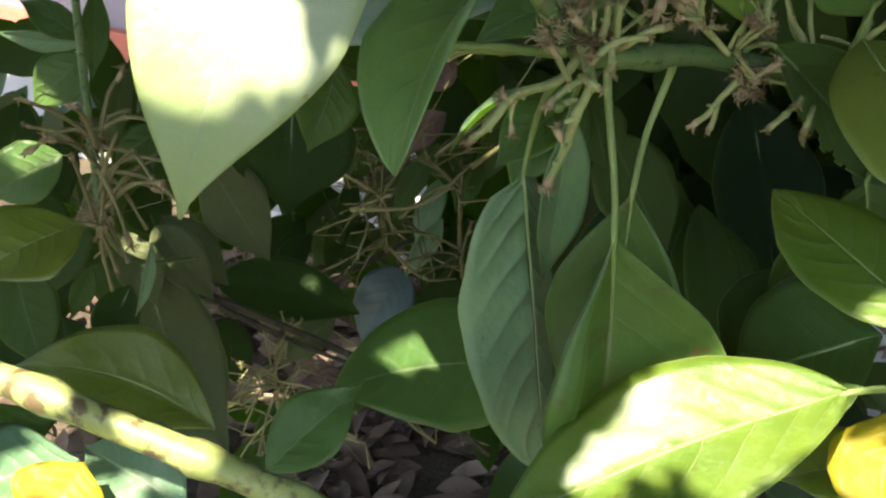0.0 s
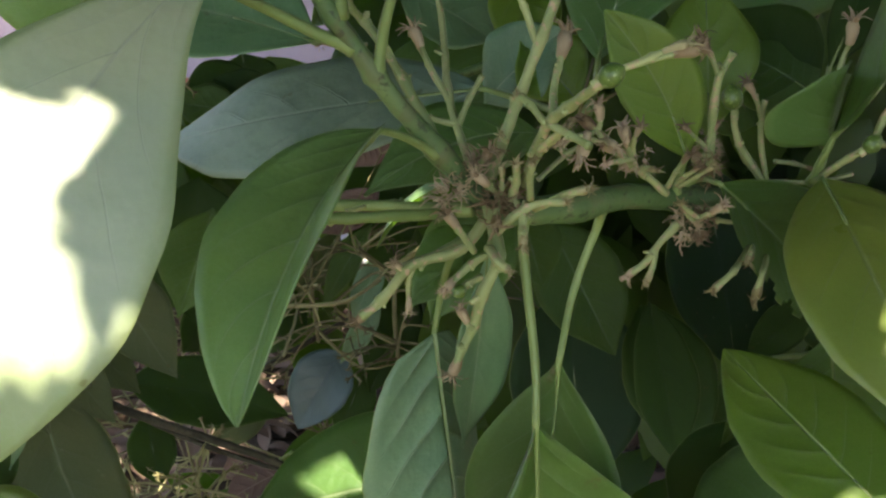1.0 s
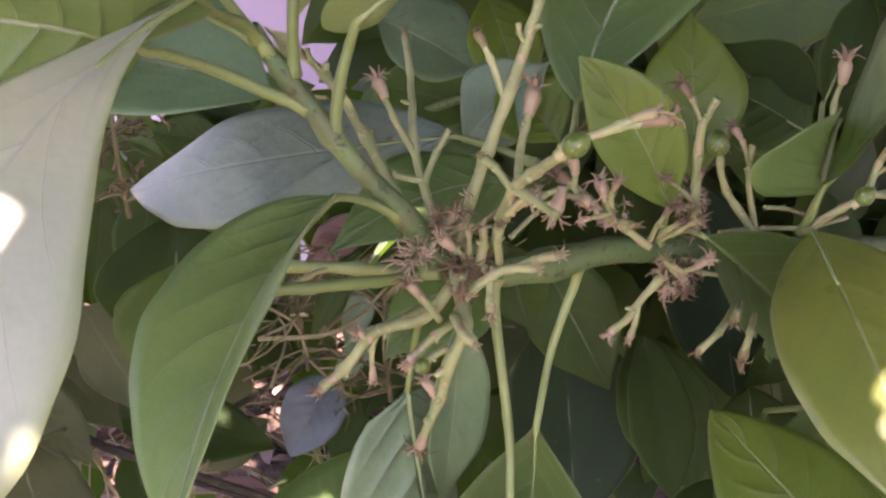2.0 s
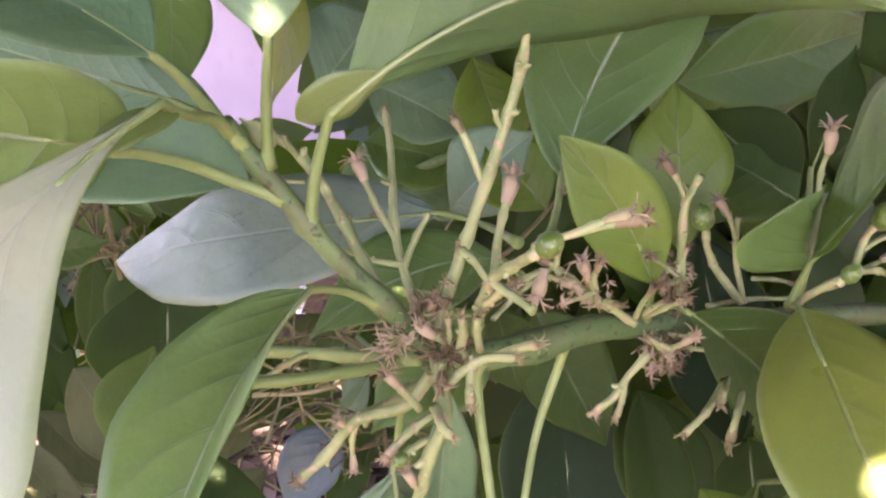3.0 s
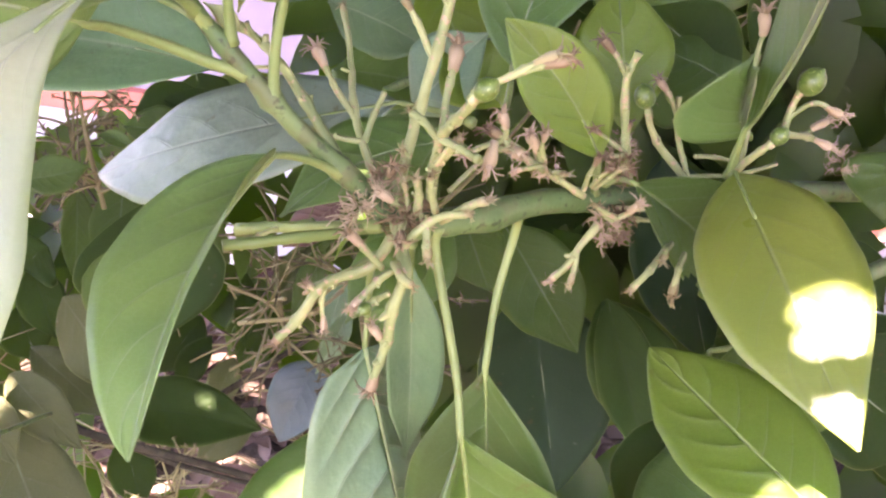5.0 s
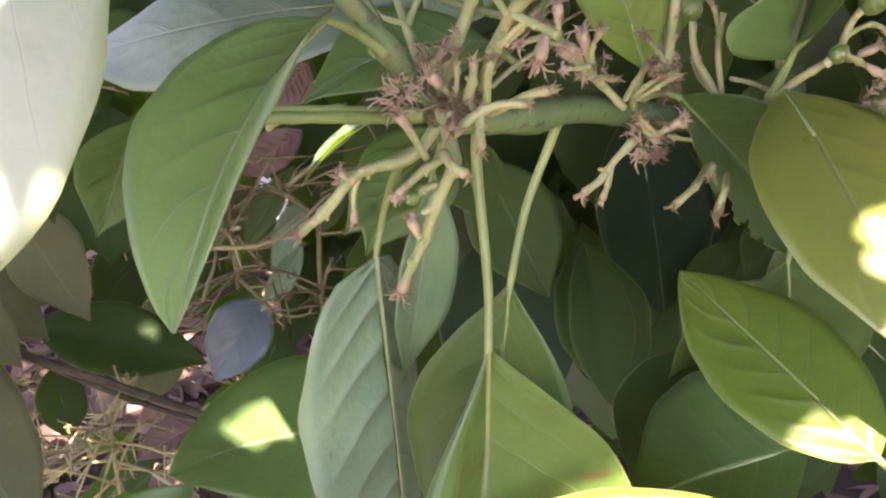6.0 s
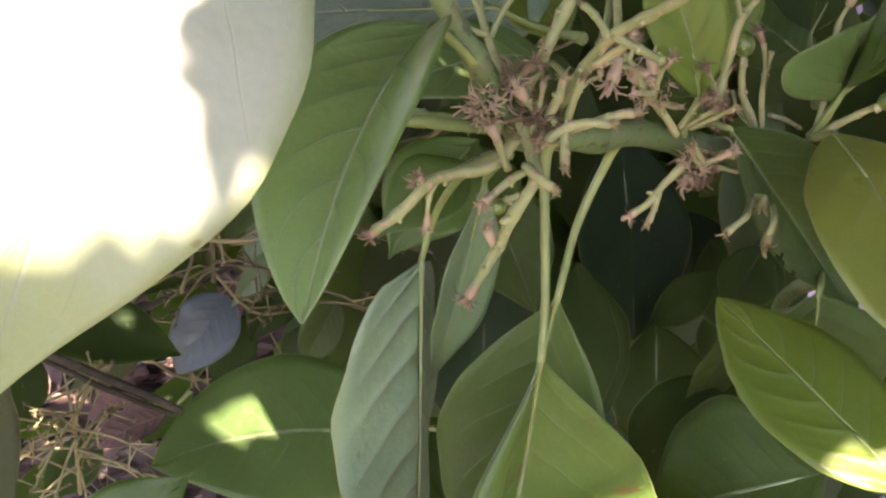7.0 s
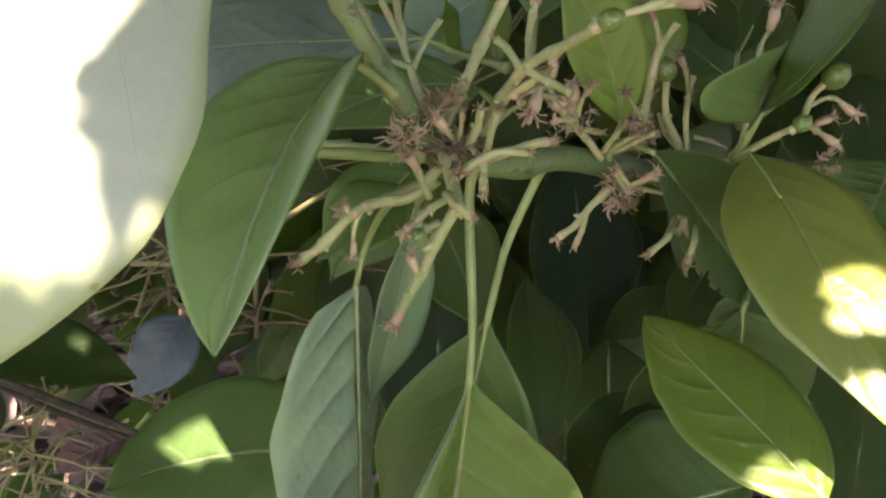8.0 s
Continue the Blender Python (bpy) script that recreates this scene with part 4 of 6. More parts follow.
leaf(branch, (0.1097, 0.5405, 1.2401), (0.1848, 0.6128, 1.3333), 0.0734, (-0.33, -0.92, 0.44), "bright", "bright", ((0.1020, 0.5169, 1.2238), (0.1067, 0.5290, 1.2309),), sag=-0.032, bend=-0.072, fold=(-9.9, 21.2), widest=0.504, full=0.85, point=0.53, wave=0.015)
leaf(branch, (0.1592, 0.5430, 1.2044), (0.1612, 0.5748, 1.2699), 0.0430, (-0.10, -0.92, 0.44), "fresh", "under", ((0.1533, 0.5204, 1.1966),), sag=0.05, fold=(8, 8), widest=0.5, full=1.12)
leaf(branch, (0.2177, 0.5765, 1.2149), (0.1805, 0.6059, 1.2500), 0.0480, (-0.30, -0.99, 0.14), "dark", "under", ((0.2080, 0.5325, 1.2036), (0.2132, 0.5547, 1.2101),), sag=0.05, fold=(8, 8), widest=0.45, full=1.12)
leaf(branch, (0.2160, 0.5716, 1.2158), (0.1831, 0.5914, 1.2333), 0.0500, (0.10, -0.90, 0.53), "deep", "under", ((0.2086, 0.5372, 1.2018), (0.2132, 0.5544, 1.2090),), sag=0.03, fold=(6, 6), widest=0.45, full=1.12)
leaf(branch, (0.1954, 0.5002, 1.2130), (0.1939, 0.4853, 1.2495), 0.0535, (0.25, -0.90, 0.52), "upper", "under", ((0.1917, 0.5050, 1.1965), (0.1921, 0.4977, 1.2087),), label="leaf folded along its midrib", sag=0.023, bend=-0.105, fold=(-16.8, -35.4), widest=0.425, full=1.32, point=0.68, wave=0.02)
leaf(branch, (0.1944, 0.4946, 1.2184), (0.2161, 0.4504, 1.3024), 0.0631, (-0.52, -0.60, 0.90), "upper", "under", ((0.1932, 0.5049, 1.1964), (0.1927, 0.4977, 1.2086),), sag=-0.035, bend=0.026, fold=(-9.6, 45.2), widest=0.526, full=1.01, point=0.49, wave=0.012, rib=0.001)
leaf(branch, (0.2305, 0.5987, 1.2213), (0.2553, 0.6218, 1.2726), 0.0260, (0.10, -0.97, 0.24), "dark", "under", ((0.2221, 0.5748, 1.2080),), sag=0.05, fold=(10, 10), full=1.12)
leaf(branch, (-0.0140, 0.4186, 1.3141), (-0.0782, 0.4055, 1.3499), 0.0722, (0.17, -0.64, 0.75), "cool", "grey", ((0.0031, 0.4448, 1.2819), (-0.0050, 0.4343, 1.2975), (-0.0101, 0.4265, 1.3074),), sag=0.002, bend=0.07, fold=(29.7, -4.0), widest=0.469, full=0.9, point=0.46, wave=0.01, thin=0.0017, rib=0.0009)
leaf(branch, (-0.0256, 0.4098, 1.2907), (-0.0832, 0.3631, 1.3105), 0.0577, (-0.03, -1.04, -0.03), "bright", "under", ((0.0131, 0.4459, 1.2653), (0.0020, 0.4440, 1.2704), (-0.0111, 0.4379, 1.2787), (-0.0209, 0.4214, 1.2871),), sag=0.076, bend=0.07, fold=(11.7, 33.1), widest=0.457, full=0.67, point=0.41, wave=0.012, thin=0.002)
leaf(branch, (-0.0206, 0.4669, 1.2917), (-0.0879, 0.4484, 1.3212), 0.0380, (0.00, -0.87, 0.42), "grey", "grey", ((0.0029, 0.4458, 1.2816), (-0.0085, 0.4604, 1.2864),), sag=0.02, fold=(6, 6), widest=0.5, full=1.12)
leaf(branch, (-0.0017, 0.4748, 1.2621), (-0.1128, 0.5408, 1.2699), 0.0679, (0.02, -0.82, 0.63), "cool", "grey", ((0.0069, 0.4510, 1.2693),), sag=0.037, bend=0.022, fold=(27.3, 4.4), widest=0.463, full=0.92, point=0.53, wave=0.015)
leaf(branch, (0.0137, 0.4398, 1.3140), (0.0147, 0.4394, 1.3587), 0.0378, (-0.29, -0.80, 0.53), "cool", "under", ((0.0095, 0.4453, 1.2753), (0.0112, 0.4423, 1.2966),), sag=-0.033, bend=-0.012, fold=(4.6, 21.8), widest=0.47, full=0.95, point=0.51, wave=0.01, thin=0.0017)
leaf(branch, (0.0297, 0.4409, 1.2919), (0.1889, 0.4110, 1.3158), 0.1012, (0.10, -0.77, -0.62), "lime", "lime", ((0.0203, 0.4455, 1.2558), (0.0235, 0.4447, 1.2731), (0.0270, 0.4435, 1.2846),), label="long leaf with its pale underside turned up", ride=1, sag=-0.13, bend=-0.092, fold=(-26.0, -21.7), widest=0.496, full=1.34, point=0.3, wave=0.008, thin=0.0018, rib=0.0009, nu=36)
leaf(branch, (0.0470, 0.4416, 1.3034), (0.0196, 0.4424, 1.2898), 0.0150, (0.10, -0.90, -0.29), "plain", "plain", sag=0.06, bend=0.06, fold=(4, 4), widest=0.60, full=0.62, point=0, rib=0, nu=16, nv=6)
leaf(branch, (0.0609, 0.5282, 1.2320), (-0.0909, 0.6171, 1.1860), 0.0632, (0.23, -0.68, 0.56), "sky_grey", "grey", ((0.0886, 0.4976, 1.2291), (0.0769, 0.5280, 1.2269),), label="broad leaf with bluish sky sheen in its colour", sag=0.076, bend=-0.026, fold=(5.9, -12.2), widest=0.479, full=0.74, point=1.0, wave=0.015)
leaf(branch, (0.0848, 0.5197, 1.2144), (0.0130, 0.4827, 1.2023), 0.0400, (0.10, -0.51, 0.85), "bright", "bright", ((0.0949, 0.5128, 1.2073),), sag=0.08, bend=0.06, fold=(0, 8), widest=0.45, full=1.12)

# the sunlit leaf below
low = thing("avocado_shoot", (0.2108, 0.4157, 1.0659), "leafy avocado shoot with sunlit yellow-green leaves", "branch")
tube("twig", [(0.2519, 0.4472, 1.0267), (0.2156, 0.4238, 1.0570), (0.1962, 0.4118, 1.0709)], 0.0030, 0.0024, MAT["twig"], low, "", sides=10)
leaf(low, (0.1722, 0.4020, 1.0723), (0.0219, 0.3802, 1.0179), 0.0739, (-0.19, -0.32, 0.99), "fresh", "under", ((0.2060, 0.4154, 1.0647), (0.1870, 0.4067, 1.0710),), label="broad yellow-green leaf in full sun", sag=0.02, bend=0.021, fold=(1.4, 22.8), widest=0.478, full=0.77, point=0.68, wave=0.02, thin=0.0019, rib=0.0009)
leaf(low, (0.1992, 0.4094, 1.0611), (0.1811, 0.3728, 1.0178), 0.0500, (-0.70, -0.51, 0.44), "yellow", "olive", ((0.2060, 0.4151, 1.0634),), sag=0.1, full=1.12)
leaf(low, (0.2152, 0.4431, 1.0105), (0.1679, 0.4587, 0.9904), 0.0500, (0.00, -0.27, 0.99), "olive", "under", ((0.2215, 0.4280, 1.0325),), sag=0.06, full=1.12)

# leaves in the shade to the right; their dark colours carry much of that shade
rightb = thing("avocado_branch", (0.3176, 0.5905, 1.1057), "shaded avocado branch, hanging leaves coloured dark for the shade", "branch")
tube("twig", [(0.4576, 0.6832, 1.1466), (0.3160, 0.5935, 1.1177), (0.2302, 0.5330, 1.1230), (0.2341, 0.5672, 1.0947), (0.2500, 0.5979, 1.0525)], 0.0045, 0.0035, MAT["twig"], rightb, "", sides=10)
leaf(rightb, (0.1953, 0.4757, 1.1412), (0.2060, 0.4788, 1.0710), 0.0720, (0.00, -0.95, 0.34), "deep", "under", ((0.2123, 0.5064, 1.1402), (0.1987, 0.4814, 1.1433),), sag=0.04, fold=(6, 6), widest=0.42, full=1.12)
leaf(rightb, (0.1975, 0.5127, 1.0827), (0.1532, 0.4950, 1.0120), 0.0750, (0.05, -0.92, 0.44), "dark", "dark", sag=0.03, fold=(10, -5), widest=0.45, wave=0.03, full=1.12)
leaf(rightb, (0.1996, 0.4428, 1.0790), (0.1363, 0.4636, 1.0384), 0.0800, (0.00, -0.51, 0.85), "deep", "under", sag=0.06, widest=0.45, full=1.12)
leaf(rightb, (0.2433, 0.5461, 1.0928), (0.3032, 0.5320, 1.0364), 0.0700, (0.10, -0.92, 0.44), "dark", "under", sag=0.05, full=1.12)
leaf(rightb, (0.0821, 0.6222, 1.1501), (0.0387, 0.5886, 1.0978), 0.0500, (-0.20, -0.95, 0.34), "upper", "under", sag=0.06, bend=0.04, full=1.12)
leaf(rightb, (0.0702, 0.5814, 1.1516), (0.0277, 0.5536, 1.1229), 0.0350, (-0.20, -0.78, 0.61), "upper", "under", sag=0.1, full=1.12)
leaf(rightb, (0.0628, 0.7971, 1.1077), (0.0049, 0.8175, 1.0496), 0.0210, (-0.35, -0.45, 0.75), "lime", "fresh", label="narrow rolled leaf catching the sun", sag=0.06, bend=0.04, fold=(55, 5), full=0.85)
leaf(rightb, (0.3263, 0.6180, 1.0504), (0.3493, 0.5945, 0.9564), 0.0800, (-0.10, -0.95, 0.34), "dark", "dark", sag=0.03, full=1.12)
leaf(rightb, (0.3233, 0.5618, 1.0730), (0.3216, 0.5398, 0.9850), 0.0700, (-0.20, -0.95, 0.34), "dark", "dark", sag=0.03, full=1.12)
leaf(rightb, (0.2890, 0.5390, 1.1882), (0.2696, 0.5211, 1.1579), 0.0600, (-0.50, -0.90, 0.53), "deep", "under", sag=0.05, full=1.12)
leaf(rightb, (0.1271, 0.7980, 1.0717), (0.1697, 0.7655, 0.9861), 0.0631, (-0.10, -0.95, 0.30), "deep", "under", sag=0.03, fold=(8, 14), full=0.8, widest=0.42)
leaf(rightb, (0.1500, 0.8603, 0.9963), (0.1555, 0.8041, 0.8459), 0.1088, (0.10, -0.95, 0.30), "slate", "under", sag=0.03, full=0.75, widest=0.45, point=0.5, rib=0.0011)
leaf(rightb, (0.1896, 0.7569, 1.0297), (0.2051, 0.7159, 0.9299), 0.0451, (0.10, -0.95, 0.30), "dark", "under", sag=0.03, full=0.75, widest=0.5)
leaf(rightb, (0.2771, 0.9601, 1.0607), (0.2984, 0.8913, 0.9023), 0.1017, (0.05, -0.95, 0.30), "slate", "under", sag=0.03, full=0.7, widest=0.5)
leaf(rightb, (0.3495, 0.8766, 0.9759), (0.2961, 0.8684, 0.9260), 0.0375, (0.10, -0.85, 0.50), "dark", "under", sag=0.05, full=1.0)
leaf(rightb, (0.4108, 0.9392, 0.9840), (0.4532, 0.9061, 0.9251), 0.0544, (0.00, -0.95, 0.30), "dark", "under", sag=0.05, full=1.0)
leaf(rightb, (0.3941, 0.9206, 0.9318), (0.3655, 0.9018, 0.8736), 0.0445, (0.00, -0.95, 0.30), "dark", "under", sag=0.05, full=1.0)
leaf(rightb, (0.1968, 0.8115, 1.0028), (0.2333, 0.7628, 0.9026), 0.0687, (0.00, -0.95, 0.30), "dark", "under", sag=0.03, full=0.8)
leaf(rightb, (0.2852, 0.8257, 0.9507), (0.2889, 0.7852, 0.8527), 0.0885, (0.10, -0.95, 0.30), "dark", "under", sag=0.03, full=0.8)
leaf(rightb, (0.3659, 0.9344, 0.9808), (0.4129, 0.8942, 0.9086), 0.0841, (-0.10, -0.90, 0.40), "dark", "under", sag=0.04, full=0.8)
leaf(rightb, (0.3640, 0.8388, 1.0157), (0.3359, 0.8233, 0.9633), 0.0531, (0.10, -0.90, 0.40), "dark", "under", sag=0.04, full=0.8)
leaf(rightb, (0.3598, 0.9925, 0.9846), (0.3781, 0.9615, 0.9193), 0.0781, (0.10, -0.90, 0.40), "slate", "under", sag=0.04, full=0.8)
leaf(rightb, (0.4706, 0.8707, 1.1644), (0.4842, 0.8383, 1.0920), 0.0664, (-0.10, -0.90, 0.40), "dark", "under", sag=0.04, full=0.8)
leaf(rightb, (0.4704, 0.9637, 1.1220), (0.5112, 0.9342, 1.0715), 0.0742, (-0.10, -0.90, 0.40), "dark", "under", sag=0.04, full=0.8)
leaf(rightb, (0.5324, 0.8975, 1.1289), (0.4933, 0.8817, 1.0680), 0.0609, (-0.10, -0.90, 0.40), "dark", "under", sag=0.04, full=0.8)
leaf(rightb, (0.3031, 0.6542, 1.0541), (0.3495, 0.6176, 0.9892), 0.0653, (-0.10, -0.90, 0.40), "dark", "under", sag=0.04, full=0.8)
leaf(rightb, (0.0912, 0.6575, 1.1361), (0.1017, 0.6404, 1.0948), 0.0375, (-0.30, -0.85, 0.40), "deep", "under", sag=0.05, full=0.85)
leaf(rightb, (0.1916, 0.5244, 1.1072), (0.1652, 0.5120, 1.0620), 0.0208, (0.30, -0.90, 0.30), "deep", "under", ((0.2207, 0.5216, 1.1165), (0.2107, 0.5215, 1.1106),), sag=0.08, curl=(20, 0), wave=0.05, full=0.9)

# leaves above and behind
topb = thing("avocado_branch", (0.3089, 0.7724, 1.2976), "upper avocado branch with broad green leaves", "branch")
tube("twig", [(0.5010, 0.8713, 1.2812), (0.3203, 0.7943, 1.2616), (0.2113, 0.7707, 1.2495), (0.1280, 0.7805, 1.2063), (0.0391, 0.7923, 1.1708)], 0.0050, 0.0030, MAT["twig"], topb, "", sides=10)
leaf(topb, (0.1861, 0.6676, 1.2494), (0.3060, 0.7134, 1.2679), 0.0550, (0.00, -0.87, 0.01), "upper", "grey", sag=0.05, widest=0.42, full=1.12)
leaf(topb, (0.0096, 0.6292, 1.2608), (0.0359, 0.6776, 1.2895), 0.0500, (0.10, -0.97, 0.24), "grey", "grey", sag=0.05, full=1.12)
leaf(topb, (0.0252, 0.7285, 1.2457), (0.0836, 0.7203, 1.2128), 0.0600, (0.00, -0.63, 0.78), "grey", "grey", sag=0.05, full=1.12)
leaf(topb, (0.0828, 0.6717, 1.2659), (0.0989, 0.6379, 1.2132), 0.0380, (0.00, -0.75, 0.70), "fresh", "under", sag=0.05, full=1.12)
leaf(topb, (0.0676, 0.6152, 1.2046), (0.1069, 0.6043, 1.2438), 0.0450, (0.00, -0.66, 0.68), "grey", "blue", sag=0.05, full=1.12)
leaf(topb, (0.1107, 0.5957, 1.2090), (0.0843, 0.6130, 1.2373), 0.0400, (0.00, -0.80, 0.51), "fresh", "under", sag=0.05, full=1.12)
leaf(topb, (0.0175, 0.8171, 1.1875), (0.0965, 0.7917, 1.1683), 0.0750, (0.00, -0.51, 0.85), "upper", "under", sag=0.06, full=1.12)
leaf(topb, (-0.0016, 0.8503, 1.1557), (0.0768, 0.8523, 1.1637), 0.0600, (0.00, -0.51, 0.85), "mid", "under", sag=0.06, full=1.12)
leaf(topb, (0.0384, 0.7888, 1.1569), (0.1106, 0.7898, 1.1608), 0.0600, (0.00, -0.51, 0.85), "mid", "under", sag=0.06, full=1.12)
leaf(topb, (-0.0632, 0.6852, 1.3202), (-0.0590, 0.6277, 1.2548), 0.0400, (0.20, -0.95, 0.34), "upper", "under", sag=0.04, fold=(6, 6), full=1.12)
leaf(topb, (0.0019, 0.6223, 1.3157), (-0.0074, 0.5888, 1.2639), 0.0220, (0.70, -0.75, 0.29), "olive", "olive", sag=0.06, full=1.12)
leaf(topb, (-0.0028, 0.6806, 1.3018), (-0.0134, 0.6320, 1.2719), 0.0450, (0.30, -0.90, 0.53), "upper", "under", sag=0.04, full=1.12)
leaf(topb, (0.2858, 0.6141, 1.2827), (0.2592, 0.6298, 1.2632), 0.0400, (0.00, -0.78, 0.61), "dark", "under", sag=0.04, full=1.12)
leaf(topb, (0.3497, 0.8182, 1.2747), (0.3201, 0.7869, 1.2318), 0.0500, (0.00, -0.80, 0.51), "dark", "under", sag=0.04, full=1.12)
leaf(topb, (0.2439, 0.7372, 1.1566), (0.1978, 0.7199, 1.2111), 0.0600, (0.00, -0.80, 0.51), "dark", "under", sag=0.04, full=1.12)
leaf(topb, (0.2147, 0.7326, 1.2620), (0.1852, 0.7215, 1.2177), 0.0600, (0.00, -0.80, 0.51), "upper", "under", sag=0.04, full=1.12)

tube("twig", [(0.3025, 0.8507, 1.1857), (0.3201, 0.8646, 1.1957), (0.3411, 0.8920, 1.2134), (0.3589, 0.9184, 1.2285), (0.3820, 0.9552, 1.2432)], 0.0011, 0.0018, MAT["dead"], topb, "bare dry twig", sides=7, wobble=0.3)
tube("twig", [(0.2925, 0.8628, 1.1893), (0.3063, 0.8634, 1.1917), (0.3201, 0.8646, 1.1957)], 0.0007, 0.0012, MAT["dead"], topb, "bare dry twig", sides=7, wobble=0.3)

# left-hand branch with its faded flower cluster
leftb = thing("avocado_branch", (-0.2008, 0.5572, 1.0547), "shaded avocado branch with a bushy faded flower head", "branch")
tube("twig", [(-0.1690, 0.6900, 1.0150), (-0.1830, 0.6000, 1.0500), (-0.1758, 0.5273, 1.0999), (-0.1801, 0.5358, 1.1340), (-0.1860, 0.5545, 1.1680), (-0.1910, 0.5707, 1.1913), (-0.2012, 0.6033, 1.2395)], 0.0014, 0.0026, MAT["twig"], leftb, "", sides=10)
stalk(leftb, [(-0.1778, 0.5271, 1.1093), (-0.1582, 0.5282, 1.1293), (-0.1432, 0.5264, 1.1379)], 0.0011, 0.0007, "cut", 0.0055, mat="dead")
stalk(leftb, [(-0.1748, 0.5122, 1.1056), (-0.1745, 0.4979, 1.1346), (-0.1714, 0.4806, 1.1518)], 0.0011, 0.0007, "bud", 0.0055, mat="dead")
stalk(leftb, [(-0.1681, 0.5044, 1.1380), (-0.1612, 0.5007, 1.1246), (-0.1540, 0.4953, 1.1038)], 0.0011, 0.0007, "calyx", 0.0055, mat="dead")
stalk(leftb, [(-0.1688, 0.5186, 1.1452), (-0.1494, 0.5015, 1.1471), (-0.1353, 0.4822, 1.1398)], 0.0011, 0.0007, "cut", 0.0055, mat="dead")
stalk(leftb, [(-0.1747, 0.5138, 1.1050), (-0.1756, 0.5239, 1.0941), (-0.1739, 0.5317, 1.0739)], 0.0011, 0.0007, "star", 0.0055, mat="dead")
stalk(leftb, [(-0.1817, 0.5350, 1.1065), (-0.1729, 0.5274, 1.0997), (-0.1626, 0.5174, 1.0834)], 0.0011, 0.0007, "cut", 0.0055, mat="dead")
stalk(leftb, [(-0.1721, 0.5250, 1.1521), (-0.1886, 0.5219, 1.1523), (-0.2044, 0.5167, 1.1440)], 0.0011, 0.0007, "calyx", 0.0055, mat="dead")
stalk(leftb, [(-0.1801, 0.5342, 1.1162), (-0.1648, 0.5470, 1.1173), (-0.1545, 0.5576, 1.1095)], 0.0011, 0.0007, "calyx", 0.0055, mat="dead")
stalk(leftb, [(-0.1733, 0.5137, 1.1142), (-0.1600, 0.5062, 1.1387), (-0.1469, 0.4956, 1.1507)], 0.0011, 0.0007, "cut", 0.0055, mat="dead")
stalk(leftb, [(-0.1765, 0.5345, 1.1284), (-0.1811, 0.5169, 1.1461), (-0.1872, 0.4972, 1.1550)], 0.0011, 0.0007, "calyx", 0.0055, mat="dead")
stalk(leftb, [(-0.1691, 0.4966, 1.1116), (-0.1883, 0.5106, 1.1080), (-0.2092, 0.5224, 1.0953)], 0.0011, 0.0007, "cut", 0.0055, mat="dead")
stalk(leftb, [(-0.1672, 0.4969, 1.1114), (-0.1713, 0.5051, 1.0961), (-0.1703, 0.5107, 1.0706)], 0.0011, 0.0007, "cut", 0.0055, mat="dead")
stalk(leftb, [(-0.1694, 0.5234, 1.1438), (-0.1836, 0.5095, 1.1633), (-0.1953, 0.4937, 1.1753)], 0.0011, 0.0007, "bud", 0.0055, mat="dead")
stalk(leftb, [(-0.1754, 0.5259, 1.1311), (-0.1840, 0.5366, 1.1189), (-0.1955, 0.5451, 1.0973)], 0.0011, 0.0007, "calyx", 0.0055, mat="dead")
stalk(leftb, [(-0.1740, 0.5263, 1.1310), (-0.1444, 0.5082, 1.1320), (-0.1214, 0.4875, 1.1224)], 0.0011, 0.0007, "cut", 0.0055, mat="dead")
stalk(leftb, [(-0.1657, 0.5086, 1.1567), (-0.1629, 0.5195, 1.1725), (-0.1588, 0.5282, 1.1790)], 0.0011, 0.0007, "calyx", 0.0055, mat="dead")
stalk(leftb, [(-0.1783, 0.5377, 1.1273), (-0.1683, 0.5379, 1.1174), (-0.1562, 0.5350, 1.0948)], 0.0011, 0.0007, "cut", 0.0055, mat="dead")
stalk(leftb, [(-0.1691, 0.5093, 1.1158), (-0.1511, 0.4993, 1.1316), (-0.1342, 0.4868, 1.1371)], 0.0011, 0.0007, "calyx", 0.0055, mat="dead")
stalk(leftb, [(-0.1811, 0.5450, 1.1250), (-0.1545, 0.5292, 1.1365), (-0.1337, 0.5111, 1.1387)], 0.0011, 0.0007, "calyx", 0.0055, mat="dead")
stalk(leftb, [(-0.1802, 0.5457, 1.1248), (-0.1956, 0.5442, 1.1431), (-0.2132, 0.5398, 1.1502)], 0.0011, 0.0007, "bud", 0.0055, mat="dead")
stalk(leftb, [(-0.1693, 0.5181, 1.1454), (-0.1678, 0.5112, 1.1295), (-0.1707, 0.5023, 1.1057)], 0.0011, 0.0007, "calyx", 0.0055, mat="dead")
stalk(leftb, [(-0.1774, 0.5365, 1.1399), (-0.1710, 0.5402, 1.1538), (-0.1596, 0.5416, 1.1583)], 0.0011, 0.0007, "cut", 0.0055, mat="dead")
stalk(leftb, [(-0.1701, 0.5129, 1.1469), (-0.1678, 0.4935, 1.1669), (-0.1651, 0.4720, 1.1779)], 0.0011, 0.0007, "star", 0.0055, mat="dead")
stalk(leftb, [(-0.1706, 0.5251, 1.1521), (-0.1547, 0.5132, 1.1617), (-0.1386, 0.4995, 1.1642)], 0.0011, 0.0007, "star", 0.0055, mat="dead")
stalk(leftb, [(-0.1715, 0.5254, 1.1313), (-0.1837, 0.5417, 1.1428), (-0.1943, 0.5560, 1.1461)], 0.0011, 0.0007, "cut", 0.0055, mat="dead")
